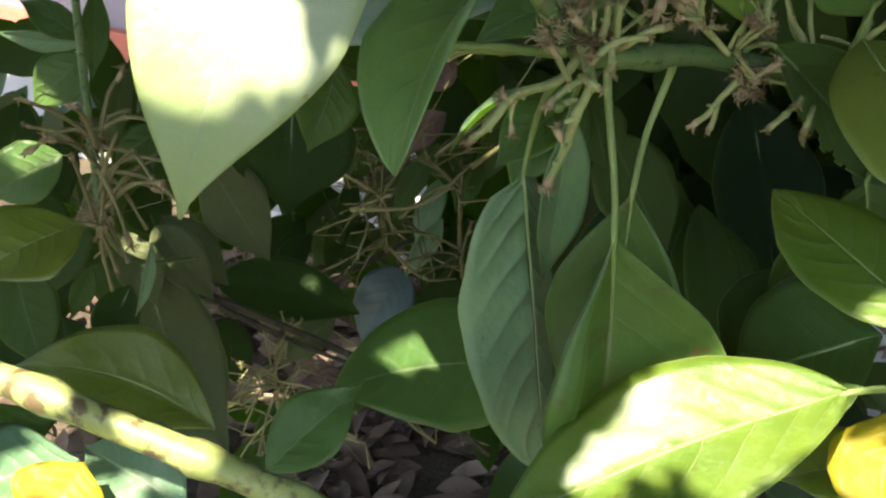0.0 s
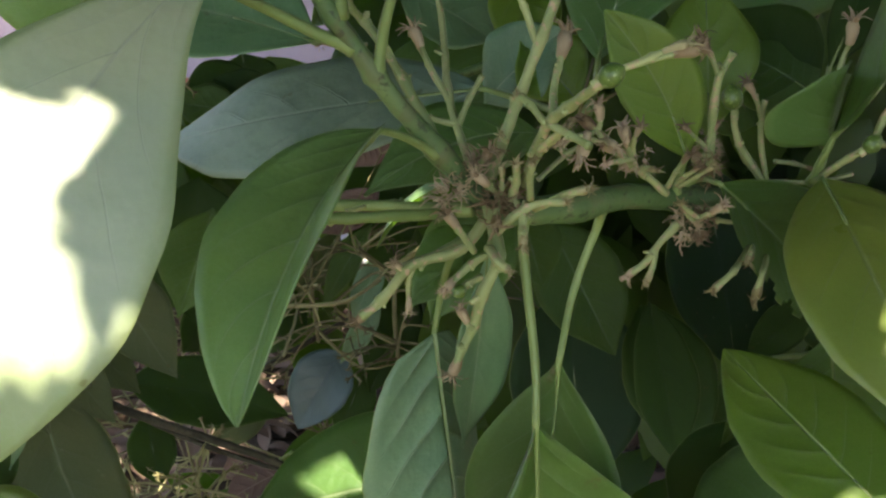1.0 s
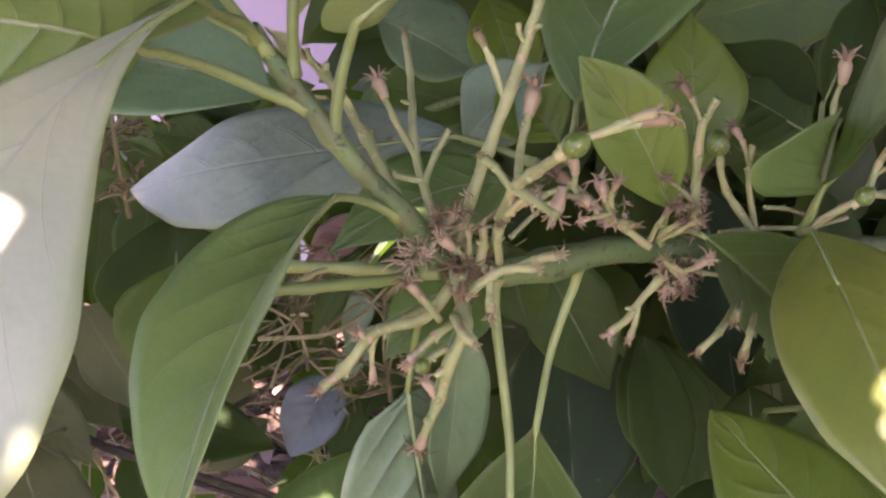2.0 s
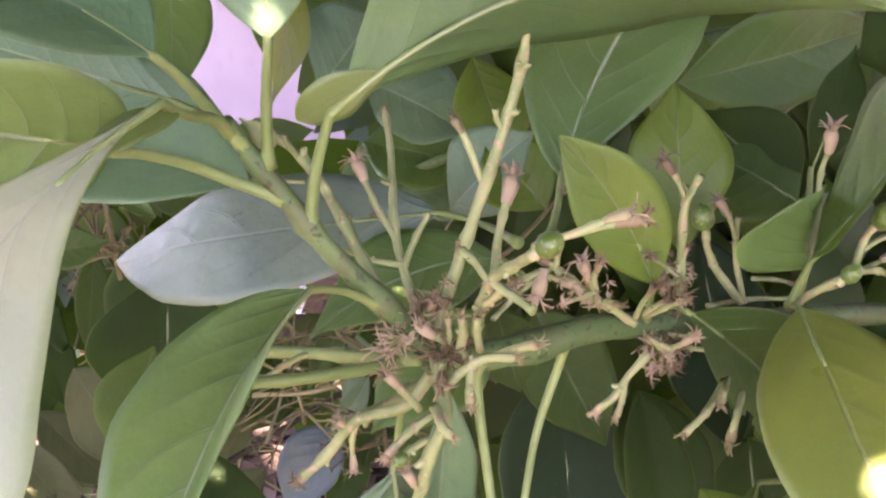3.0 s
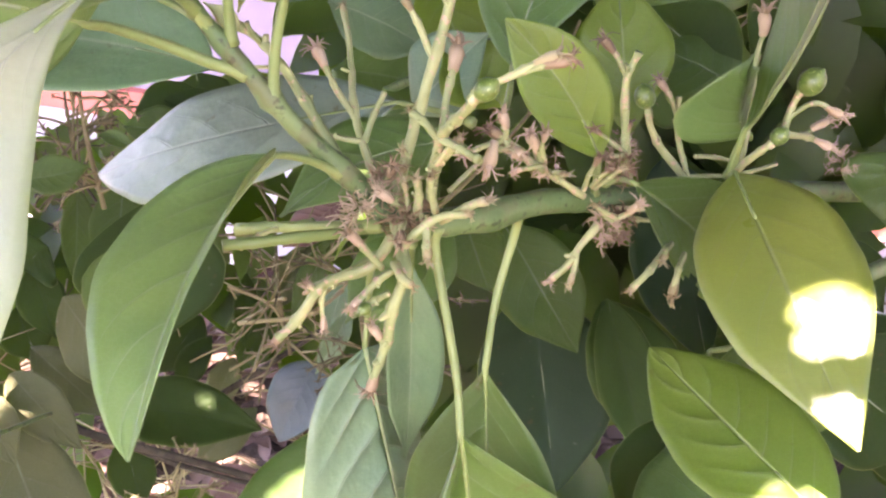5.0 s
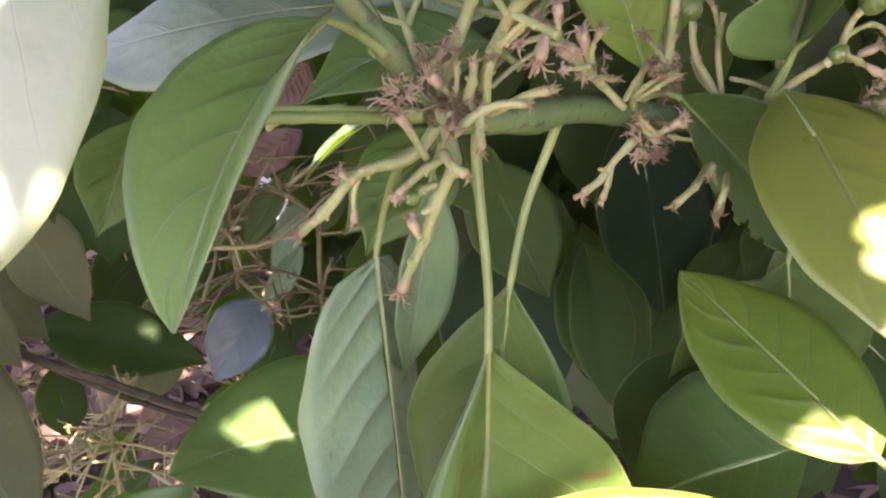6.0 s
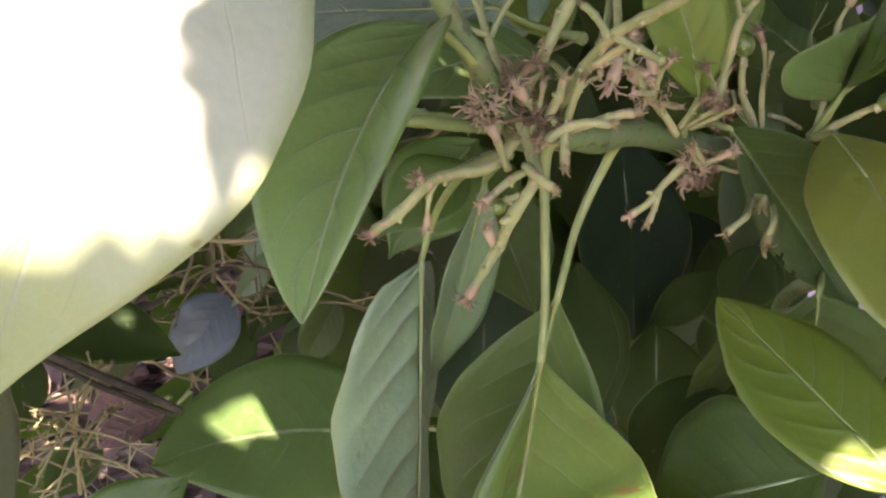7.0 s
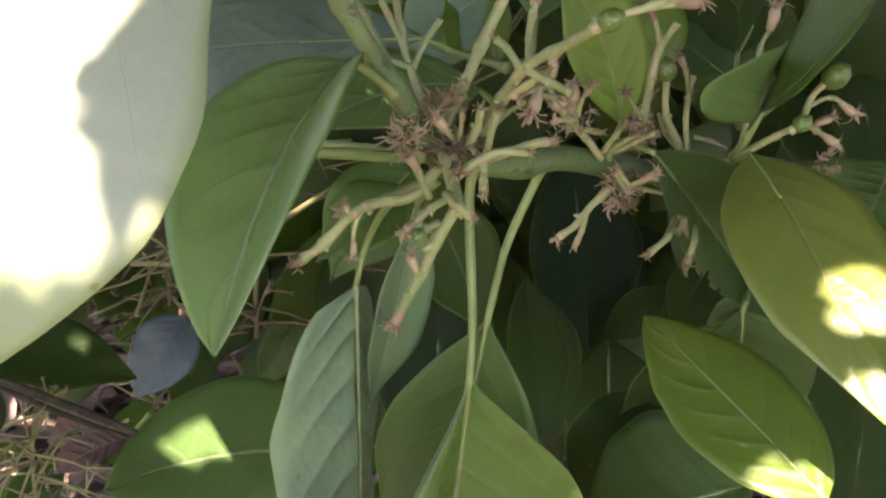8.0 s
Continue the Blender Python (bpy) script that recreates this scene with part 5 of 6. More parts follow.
stalk(leftb, [(-0.1689, 0.5058, 1.1259), (-0.1609, 0.5009, 1.1463), (-0.1532, 0.4940, 1.1588)], 0.0011, 0.0007, "cut", 0.0055, mat="dead")
bracts(leftb, (-0.1738, 0.5192, 1.1091), 0.008, 24, 0.007, 21)
bracts(leftb, (-0.1780, 0.5338, 1.1467), 0.007, 16, 0.007, 22)
leaf(leftb, (-0.1761, 0.4990, 1.1107), (-0.2228, 0.4643, 1.0956), 0.0480, (0.20, -0.51, 0.85), "olive", "under", sag=0.1, fold=(8, 8), full=1.12)
leaf(leftb, (-0.1326, 0.5456, 0.9666), (-0.2529, 0.5636, 0.9977), 0.0650, (0.10, -0.63, 0.78), "olive", "under", sag=0.06, bend=0.08, full=1.12)
leaf(leftb, (-0.1096, 0.5700, 0.9202), (-0.0501, 0.5973, 0.9676), 0.0480, (-0.10, -0.75, 0.70), "upper", "under", sag=0.05, full=1.12)
leaf(leftb, (-0.0491, 0.5085, 1.1898), (-0.0633, 0.4886, 1.1514), 0.0320, (0.30, -0.95, 0.34), "deep", "under", sag=0.04, full=1.12)
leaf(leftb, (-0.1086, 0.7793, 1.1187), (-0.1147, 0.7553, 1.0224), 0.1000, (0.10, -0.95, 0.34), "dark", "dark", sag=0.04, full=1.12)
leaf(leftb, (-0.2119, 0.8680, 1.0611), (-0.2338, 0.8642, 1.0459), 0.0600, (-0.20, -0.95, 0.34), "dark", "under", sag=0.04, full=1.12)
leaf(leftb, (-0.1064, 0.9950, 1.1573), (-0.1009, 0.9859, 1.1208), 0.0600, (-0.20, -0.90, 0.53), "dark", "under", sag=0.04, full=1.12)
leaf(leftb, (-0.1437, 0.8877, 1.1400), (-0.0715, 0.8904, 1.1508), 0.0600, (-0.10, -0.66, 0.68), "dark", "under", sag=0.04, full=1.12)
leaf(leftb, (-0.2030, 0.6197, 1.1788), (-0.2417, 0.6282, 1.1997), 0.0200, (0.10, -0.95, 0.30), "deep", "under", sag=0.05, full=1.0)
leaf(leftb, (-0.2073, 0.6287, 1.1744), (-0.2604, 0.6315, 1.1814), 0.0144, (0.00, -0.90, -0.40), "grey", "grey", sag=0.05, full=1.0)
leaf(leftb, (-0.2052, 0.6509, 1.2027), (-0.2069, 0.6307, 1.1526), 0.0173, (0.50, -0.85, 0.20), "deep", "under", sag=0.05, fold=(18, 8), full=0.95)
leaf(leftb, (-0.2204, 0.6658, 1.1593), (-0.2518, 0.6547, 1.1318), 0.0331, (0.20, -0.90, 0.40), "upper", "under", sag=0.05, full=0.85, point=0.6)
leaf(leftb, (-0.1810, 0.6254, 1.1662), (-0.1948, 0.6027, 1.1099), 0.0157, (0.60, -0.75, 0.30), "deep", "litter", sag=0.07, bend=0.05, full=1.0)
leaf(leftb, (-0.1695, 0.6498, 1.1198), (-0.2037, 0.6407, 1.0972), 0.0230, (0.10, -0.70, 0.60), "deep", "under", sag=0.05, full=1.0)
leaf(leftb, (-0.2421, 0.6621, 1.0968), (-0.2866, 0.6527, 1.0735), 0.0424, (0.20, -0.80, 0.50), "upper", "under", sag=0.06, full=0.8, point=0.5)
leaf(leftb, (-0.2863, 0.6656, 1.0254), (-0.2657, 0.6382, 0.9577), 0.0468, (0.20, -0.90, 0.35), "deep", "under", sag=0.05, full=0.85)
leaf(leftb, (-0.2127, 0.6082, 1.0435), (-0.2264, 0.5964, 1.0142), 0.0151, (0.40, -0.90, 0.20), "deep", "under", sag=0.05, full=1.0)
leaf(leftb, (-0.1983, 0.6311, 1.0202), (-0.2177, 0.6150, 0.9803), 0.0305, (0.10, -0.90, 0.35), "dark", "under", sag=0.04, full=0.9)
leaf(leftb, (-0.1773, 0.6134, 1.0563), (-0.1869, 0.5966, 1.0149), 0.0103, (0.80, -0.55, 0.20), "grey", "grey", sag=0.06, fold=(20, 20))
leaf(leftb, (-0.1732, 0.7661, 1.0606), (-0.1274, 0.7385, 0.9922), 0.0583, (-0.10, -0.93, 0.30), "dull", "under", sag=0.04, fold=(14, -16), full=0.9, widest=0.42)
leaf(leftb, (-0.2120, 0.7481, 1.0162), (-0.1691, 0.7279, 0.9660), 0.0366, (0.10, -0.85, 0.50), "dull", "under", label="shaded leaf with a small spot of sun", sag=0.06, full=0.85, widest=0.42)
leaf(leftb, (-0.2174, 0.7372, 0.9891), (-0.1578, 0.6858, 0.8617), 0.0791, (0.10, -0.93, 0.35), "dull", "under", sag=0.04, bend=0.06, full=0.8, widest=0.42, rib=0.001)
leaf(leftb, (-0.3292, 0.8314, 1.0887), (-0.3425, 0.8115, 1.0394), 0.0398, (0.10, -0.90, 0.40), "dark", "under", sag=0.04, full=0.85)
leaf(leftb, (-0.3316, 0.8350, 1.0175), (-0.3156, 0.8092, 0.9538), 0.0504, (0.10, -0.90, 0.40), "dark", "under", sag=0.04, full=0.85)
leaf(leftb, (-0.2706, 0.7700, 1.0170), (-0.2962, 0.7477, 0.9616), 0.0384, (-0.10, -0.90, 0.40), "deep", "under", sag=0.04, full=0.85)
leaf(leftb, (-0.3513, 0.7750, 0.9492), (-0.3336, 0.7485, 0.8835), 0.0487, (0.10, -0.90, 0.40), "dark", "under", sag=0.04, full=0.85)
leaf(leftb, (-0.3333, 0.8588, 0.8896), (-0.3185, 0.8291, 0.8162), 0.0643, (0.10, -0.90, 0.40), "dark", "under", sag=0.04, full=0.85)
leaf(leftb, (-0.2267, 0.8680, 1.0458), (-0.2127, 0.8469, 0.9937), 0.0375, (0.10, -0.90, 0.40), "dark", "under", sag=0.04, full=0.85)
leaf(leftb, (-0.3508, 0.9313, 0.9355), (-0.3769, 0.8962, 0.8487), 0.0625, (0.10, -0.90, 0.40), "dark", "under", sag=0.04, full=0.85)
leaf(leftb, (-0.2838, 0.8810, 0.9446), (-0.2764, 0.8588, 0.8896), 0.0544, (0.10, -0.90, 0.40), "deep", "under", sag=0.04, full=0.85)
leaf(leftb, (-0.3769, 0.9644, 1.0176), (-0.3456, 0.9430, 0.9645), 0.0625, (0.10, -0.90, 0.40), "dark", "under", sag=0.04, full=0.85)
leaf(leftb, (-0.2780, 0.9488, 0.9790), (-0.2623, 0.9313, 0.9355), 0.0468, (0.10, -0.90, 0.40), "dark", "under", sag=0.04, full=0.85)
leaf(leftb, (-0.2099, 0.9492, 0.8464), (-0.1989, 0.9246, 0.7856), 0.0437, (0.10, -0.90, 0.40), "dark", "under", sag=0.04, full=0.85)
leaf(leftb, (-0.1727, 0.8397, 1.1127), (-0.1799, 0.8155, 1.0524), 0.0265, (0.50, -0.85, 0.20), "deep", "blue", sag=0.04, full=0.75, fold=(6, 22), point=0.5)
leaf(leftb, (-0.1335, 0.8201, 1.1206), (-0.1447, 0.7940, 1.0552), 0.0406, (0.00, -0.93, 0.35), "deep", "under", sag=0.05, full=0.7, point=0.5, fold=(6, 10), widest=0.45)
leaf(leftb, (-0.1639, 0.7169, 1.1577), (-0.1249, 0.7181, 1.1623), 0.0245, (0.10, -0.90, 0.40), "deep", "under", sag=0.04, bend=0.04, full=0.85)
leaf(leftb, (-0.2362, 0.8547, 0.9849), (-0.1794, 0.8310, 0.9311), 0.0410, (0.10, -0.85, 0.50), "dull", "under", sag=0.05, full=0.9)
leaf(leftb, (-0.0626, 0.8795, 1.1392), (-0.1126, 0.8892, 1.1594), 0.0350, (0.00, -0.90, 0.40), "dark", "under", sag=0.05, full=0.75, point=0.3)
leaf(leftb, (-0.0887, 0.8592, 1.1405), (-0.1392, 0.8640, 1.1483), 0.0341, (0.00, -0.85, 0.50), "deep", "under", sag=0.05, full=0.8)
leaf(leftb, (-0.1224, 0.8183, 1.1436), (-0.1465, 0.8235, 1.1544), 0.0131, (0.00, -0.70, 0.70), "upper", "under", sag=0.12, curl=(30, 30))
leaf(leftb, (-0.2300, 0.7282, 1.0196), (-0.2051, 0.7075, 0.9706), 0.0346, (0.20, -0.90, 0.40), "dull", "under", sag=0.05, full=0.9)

# the thick sunlit limb at the lower left
limb = thing("avocado_limb", (-0.2299, 0.4040, 1.1017), "thick green avocado limb with brown bark scars", "branch")
tube("limb", [(-0.2602, 0.4328, 1.0931), (-0.2167, 0.4108, 1.0877), (-0.1667, 0.3885, 1.0807), (-0.1230, 0.3752, 1.0686), (-0.0862, 0.3671, 1.0570), (-0.0500, 0.3586, 1.0435), (-0.0054, 0.3526, 1.0195)], 0.0066, 0.0062, MAT["limb"], limb, "pale green limb with flaking brown scars", sides=16, wobble=0.1, knots=(0.35, 0.62, 0.8))
leaf(limb, (-0.1728, 0.4213, 1.0469), (-0.2223, 0.3893, 1.0428), 0.0350, (0.10, -0.51, 0.85), "upper", "under", sag=0.04, full=1.12)
leaf(limb, (-0.1062, 0.3764, 1.0321), (-0.1539, 0.4006, 1.0468), 0.0500, (-0.30, -0.51, 0.85), "grey", "under", sag=0.05, full=1.12)
leaf(limb, (-0.1566, 0.3991, 1.0406), (-0.2111, 0.3676, 1.0384), 0.0600, (0.00, -0.17, 0.97), "grey", "under", sag=0.04, full=1.12)
leaf(limb, (-0.1440, 0.3722, 1.0568), (-0.1582, 0.3468, 1.0375), 0.0400, (0.20, -0.51, 0.85), "yellow", "yellow", label="yellowing leaf", sag=0.06, full=1.12)

# the shaded growth behind
back = thing("avocado_branch", (-0.0854, 0.9522, 0.7786), "deep-shaded inner avocado branch with sparse leaves", "branch")
tube("twig", [(-0.2300, 0.7962, 0.9744), (-0.1935, 0.8021, 0.9385), (-0.1353, 0.8174, 0.9010), (-0.0766, 0.8326, 0.8630), (-0.0268, 0.8368, 0.8240), (0.0425, 0.8751, 0.7375)], 0.0034, 0.0028, MAT["bark"], back, "", sides=10, wobble=0.2)
tube("twig", [(-0.1663, 0.9580, 0.8459), (-0.1296, 0.9836, 0.8585), (-0.0887, 1.0089, 0.8709), (-0.0469, 1.0440, 0.8809), (0.0054, 1.0983, 0.8856)], 0.0034, 0.0026, MAT["bark"], back, "", sides=8, wobble=0.2)
tube("twig", [(-0.1942, 0.8571, 0.8993), (-0.1445, 0.8393, 0.8828), (-0.1096, 0.8451, 0.8620), (-0.0772, 0.8526, 0.8439)], 0.0026, 0.0018, MAT["bark"], back, "", sides=8, wobble=0.2)
leaf(back, (0.0691, 0.7263, 0.9093), (-0.0776, 0.6748, 0.9183), 0.1012, (0.05, -0.66, 0.67), "upper", "under", ((0.1101, 0.7641, 0.8923), (0.0869, 0.7463, 0.9037),), label="broad leaf with one patch of sun", sag=-0.016, bend=0.075, fold=(-0.5, 7.6), widest=0.393, full=0.73, point=0.47, wave=0.01)
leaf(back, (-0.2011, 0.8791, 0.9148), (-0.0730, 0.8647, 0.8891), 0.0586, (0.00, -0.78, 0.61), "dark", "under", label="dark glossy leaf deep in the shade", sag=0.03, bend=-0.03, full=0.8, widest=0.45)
leaf(back, (-0.0425, 1.0441, 0.8547), (-0.0850, 1.0173, 0.7856), 0.0618, (-0.10, -0.90, 0.44), "blue", "blue", label="bluish leaf", sag=0.06, fold=(12, 12), full=0.75, widest=0.4, point=0.4)
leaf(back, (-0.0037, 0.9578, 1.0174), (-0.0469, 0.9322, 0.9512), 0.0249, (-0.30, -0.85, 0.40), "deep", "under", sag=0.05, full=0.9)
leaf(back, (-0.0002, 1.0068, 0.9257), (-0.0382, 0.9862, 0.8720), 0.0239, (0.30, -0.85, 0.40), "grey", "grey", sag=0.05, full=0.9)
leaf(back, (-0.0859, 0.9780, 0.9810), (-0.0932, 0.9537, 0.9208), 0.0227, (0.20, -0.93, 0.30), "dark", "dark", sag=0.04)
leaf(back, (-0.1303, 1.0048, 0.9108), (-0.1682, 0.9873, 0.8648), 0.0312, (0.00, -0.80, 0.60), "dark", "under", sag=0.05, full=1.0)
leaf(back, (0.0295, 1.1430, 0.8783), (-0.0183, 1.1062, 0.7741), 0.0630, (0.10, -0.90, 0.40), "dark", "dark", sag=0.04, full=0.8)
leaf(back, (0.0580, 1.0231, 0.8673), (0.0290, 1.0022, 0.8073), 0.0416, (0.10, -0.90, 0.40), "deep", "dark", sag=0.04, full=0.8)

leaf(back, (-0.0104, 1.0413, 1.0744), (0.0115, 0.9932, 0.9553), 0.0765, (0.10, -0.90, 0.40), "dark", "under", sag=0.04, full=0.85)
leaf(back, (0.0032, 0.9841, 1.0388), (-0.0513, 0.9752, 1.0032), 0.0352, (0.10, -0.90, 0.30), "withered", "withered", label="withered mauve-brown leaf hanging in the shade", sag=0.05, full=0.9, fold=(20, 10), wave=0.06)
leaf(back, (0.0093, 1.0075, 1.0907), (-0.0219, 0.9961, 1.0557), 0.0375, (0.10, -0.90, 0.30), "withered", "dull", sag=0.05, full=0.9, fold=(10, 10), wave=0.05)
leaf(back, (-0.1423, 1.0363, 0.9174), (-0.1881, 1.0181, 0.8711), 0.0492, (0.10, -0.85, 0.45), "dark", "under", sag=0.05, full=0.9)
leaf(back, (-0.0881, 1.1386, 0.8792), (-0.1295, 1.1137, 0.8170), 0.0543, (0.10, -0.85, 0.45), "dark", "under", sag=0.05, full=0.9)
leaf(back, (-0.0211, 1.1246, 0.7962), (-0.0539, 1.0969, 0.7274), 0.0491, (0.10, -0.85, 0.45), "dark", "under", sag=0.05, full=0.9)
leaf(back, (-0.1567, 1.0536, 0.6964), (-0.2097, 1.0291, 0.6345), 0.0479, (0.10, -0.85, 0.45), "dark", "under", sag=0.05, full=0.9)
leaf(back, (-0.1257, 1.1548, 0.7487), (-0.1992, 1.1354, 0.6953), 0.0437, (0.10, -0.85, 0.45), "dull", "under", sag=0.05, full=0.9)
leaf(back, (-0.1100, 1.1987, 0.8580), (-0.1523, 1.1775, 0.8026), 0.0437, (0.10, -0.85, 0.45), "deep", "under", sag=0.05, full=0.9)
leaf(back, (-0.0678, 1.0188, 1.0187), (-0.0951, 0.9963, 0.9629), 0.0383, (0.20, -0.85, 0.40), "deep", "under", sag=0.05, full=0.9)
leaf(back, (-0.0435, 1.1260, 0.9499), (-0.0864, 1.1014, 0.8861), 0.0366, (0.20, -0.90, 0.40), "dull", "under", sag=0.05, full=0.9)
leaf(back, (0.0029, 1.0703, 0.9493), (-0.0287, 1.0442, 0.8827), 0.0295, (-0.20, -0.90, 0.40), "grey", "grey", sag=0.05, full=0.9)
leaf(back, (-0.0524, 1.1649, 0.9123), (-0.1073, 1.1622, 0.9013), 0.0263, (0.10, -0.70, 0.60), "withered", "withered", label="withered mauve-brown leaf hanging in the shade", sag=0.1, curl=(30, 30), wave=0.05)
leaf(back, (0.0354, 1.0307, 0.9873), (0.0122, 1.0085, 0.9308), 0.0312, (0.10, -0.90, 0.40), "deep", "under", sag=0.05, full=0.9)
leaf(back, (-0.1461, 1.1772, 0.8022), (-0.1742, 1.1576, 0.7518), 0.0375, (0.10, -0.90, 0.40), "dull", "under", sag=0.05, full=0.9)
leaf(back, (-0.0900, 0.9950, 0.7560), (-0.1560, 0.9700, 0.7320), 0.0420, (0.10, -0.55, 0.83), "withered", "withered", ((-0.0700, 0.9800, 0.7900),), label="withered pinkish-brown leaf caught on the twigs", sag=0.1, curl=(40, 25), wave=0.06, rib=0.0008)
leaf(back, (-0.1100, 1.0300, 0.7420), (-0.1700, 1.0500, 0.7150), 0.0360, (-0.20, -0.60, 0.78), "withered", "withered", ((-0.0900, 1.0100, 0.7650),), label="withered pinkish-brown leaf caught on the twigs", sag=0.14, curl=(30, 50), wave=0.06, rib=0.0008)

# ---------------------------------------------------------------- inner growth, crown and litter
def small_blade(verts, faces, base, tip, width, face, rnd, sag=0.12, fold=14, us=(0.0, 0.12, 0.3, 0.5, 0.7, 0.87, 1.0)):
    """A light leaf blade of few faces, with both skins, for growth that stays far off."""
    b, t = Vector(base), Vector(tip)
    ax = t - b
    ln = ax.length
    ax.normalize()
    n = Vector(face)
    n = (n - ax * n.dot(ax)).normalized()
    s = ax.cross(n)
    st = len(verts)
    for sign in (1, -1):
        for u in us:
            h = 0.5 * width * math.sin(math.pi * u ** 0.9) ** 0.9 if 0 < u < 1 else 0.0004
            m = b + ax * (ln * u) + n * (sag * ln * 4 * u * (1 - u))
            up = n * (h * math.sin(radians(fold)))
            o = n * (sign * 0.0002)
            verts.extend([m - s * h + up + o, m + o, m + s * h + up + o])
    k = len(us) * 3
    for i in range(len(us) - 1):
        for j in (0, 1):
            q = (st + 3 * i + j, st + 3 * i + j + 1, st + 3 * i + j + 4, st + 3 * i + j + 3)
            faces.append(q[::-1])
            faces.append(tuple(k + e for e in q))


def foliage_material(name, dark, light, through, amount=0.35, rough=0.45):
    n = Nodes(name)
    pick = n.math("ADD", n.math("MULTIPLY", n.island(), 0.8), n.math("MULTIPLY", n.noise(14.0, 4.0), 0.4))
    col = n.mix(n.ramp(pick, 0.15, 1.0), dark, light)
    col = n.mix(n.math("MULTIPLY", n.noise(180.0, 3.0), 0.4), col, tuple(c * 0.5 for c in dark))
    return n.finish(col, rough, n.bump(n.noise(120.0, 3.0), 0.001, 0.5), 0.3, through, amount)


# Inner foliage is nearly black: the tree's inner shade is put into its colour.
MAT["foliage"] = foliage_material("inner_foliage_shade", (0.014, 0.035, 0.01), (0.05, 0.085, 0.025), (0.35, 0.6, 0.06))
MAT["crown"] = foliage_material("crown_foliage", (0.02, 0.06, 0.012), (0.07, 0.14, 0.03), (0.3, 0.55, 0.05), 0.25)

X_SUN = TO_SUN.orthogonal().normalized()
Y_SUN = TO_SUN.cross(X_SUN)


def flat2(p):
    p = Vector(p)
    return (p.dot(X_SUN), p.dot(Y_SUN))


# gaps kept open in the crown so sun flecks land here: place and radius
LOW_FLECKS = [
    ((0.1575, 0.4093, 1.0626), 0.0120),
    ((0.1315, 0.3894, 1.0511), 0.0110),
    ((0.1037, 0.4037, 1.0505), 0.0120),
    ((0.0838, 0.3989, 1.0451), 0.0110),
    ((0.0658, 0.3880, 1.0381), 0.0100),
    ((0.1148, 0.3759, 1.0436), 0.0100),
    ((0.1283, 0.4300, 1.0637), 0.0120),
    ((0.1138, 0.4126, 1.0703), 0.0200),
    ((0.1340, 0.4076, 1.0700), 0.0220),
    ((0.1551, 0.4050, 1.0719), 0.0160),
    ((0.0913, 0.4073, 1.0605), 0.0100),
    ((0.1280, 0.3857, 1.0562), 0.0160),
    ((0.1016, 0.3915, 1.0503), 0.0140),
    ((0.0830, 0.3985, 1.0508), 0.0080),
    ((0.1522, 0.3912, 1.0643), 0.0120),
    ((-0.1757, 0.3896, 1.0853), 0.0090),
    ((-0.1622, 0.3881, 1.0793), 0.0080),
    ((-0.1211, 0.3723, 1.0694), 0.0060),
    ((-0.1045, 0.3706, 1.0626), 0.0080),
    ((-0.0945, 0.3694, 1.0581), 0.0060),
]
SHADE_FLECKS = [
    ((-0.0374, 0.7006, 0.9337), 0.0055),
    ((-0.0273, 0.7048, 0.9372), 0.0070),
    ((-0.0161, 0.7075, 0.9401), 0.0070),
    ((-0.0086, 0.7105, 0.9424), 0.0055),
    ((-0.2074, 0.7494, 0.9698), 0.0060),
    ((0.1777, 0.3966, 1.1087), 0.0060),
    ((0.1892, 0.3970, 1.1122), 0.0060),
    ((0.1961, 0.3958, 1.1135), 0.0040),
    ((0.1881, 0.4024, 1.1823), 0.0050),
    ((0.1951, 0.3988, 1.1831), 0.0090),
    ((0.1876, 0.3916, 1.1750), 0.0030),
    ((0.1890, 0.3735, 1.1606), 0.0050),
    ((0.0113, 0.4383, 1.3217), 0.0014),
    ((-0.1090, 0.8870, 0.8900), 0.0035),
    ((0.0100, 0.8165, 1.0560), 0.0060),
    ((0.0230, 0.8110, 1.0700), 0.0060),
    ((0.0360, 0.8070, 1.0830), 0.0060),
]
GROUND_FLECKS = [
    ((-0.4938, 3.1863, 0.0300), 0.0140),
    ((-0.4047, 2.8295, 0.0300), 0.0140),
    ((-0.4026, 2.7222, 0.0300), 0.0140),
    ((-0.3015, 2.9471, 0.0300), 0.0140),
    ((-0.1636, 2.7495, 0.0300), 0.0140),
    ((-0.3599, 2.5355, 0.0300), 0.0140),
    ((-0.3085, 2.4022, 0.0300), 0.0140),
    ((-0.1720, 2.5536, 0.0300), 0.0140),
    ((-0.5401, 2.1006, 0.0300), 0.0140),
    ((-0.5206, 2.1343, 0.0300), 0.0140),
    ((-0.5741, 2.0598, 0.0300), 0.0140),
    ((-0.8901, 2.2594, 0.0300), 0.0140),
    ((-0.4671, 2.7173, 0.0300), 0.0140),
    ((-0.2537, 2.0656, 0.0300), 0.0140),
    ((-0.3866, 2.2178, 0.0300), 0.0140),
    ((-0.2266, 2.8393, 0.0300), 0.0140),
    ((-0.3173, 1.9775, 0.0300), 0.0140),
    ((-0.4014, 2.7606, 0.0300), 0.0140),
    ((-0.1411, 2.9682, 0.0300), 0.0140),
    ((-0.1734, 0.3793, 1.0440), 0.0160),
    ((-0.1453, 0.3617, 1.0559), 0.0120),
    ((0.1852, 0.3875, 1.0356), 0.0160),
]
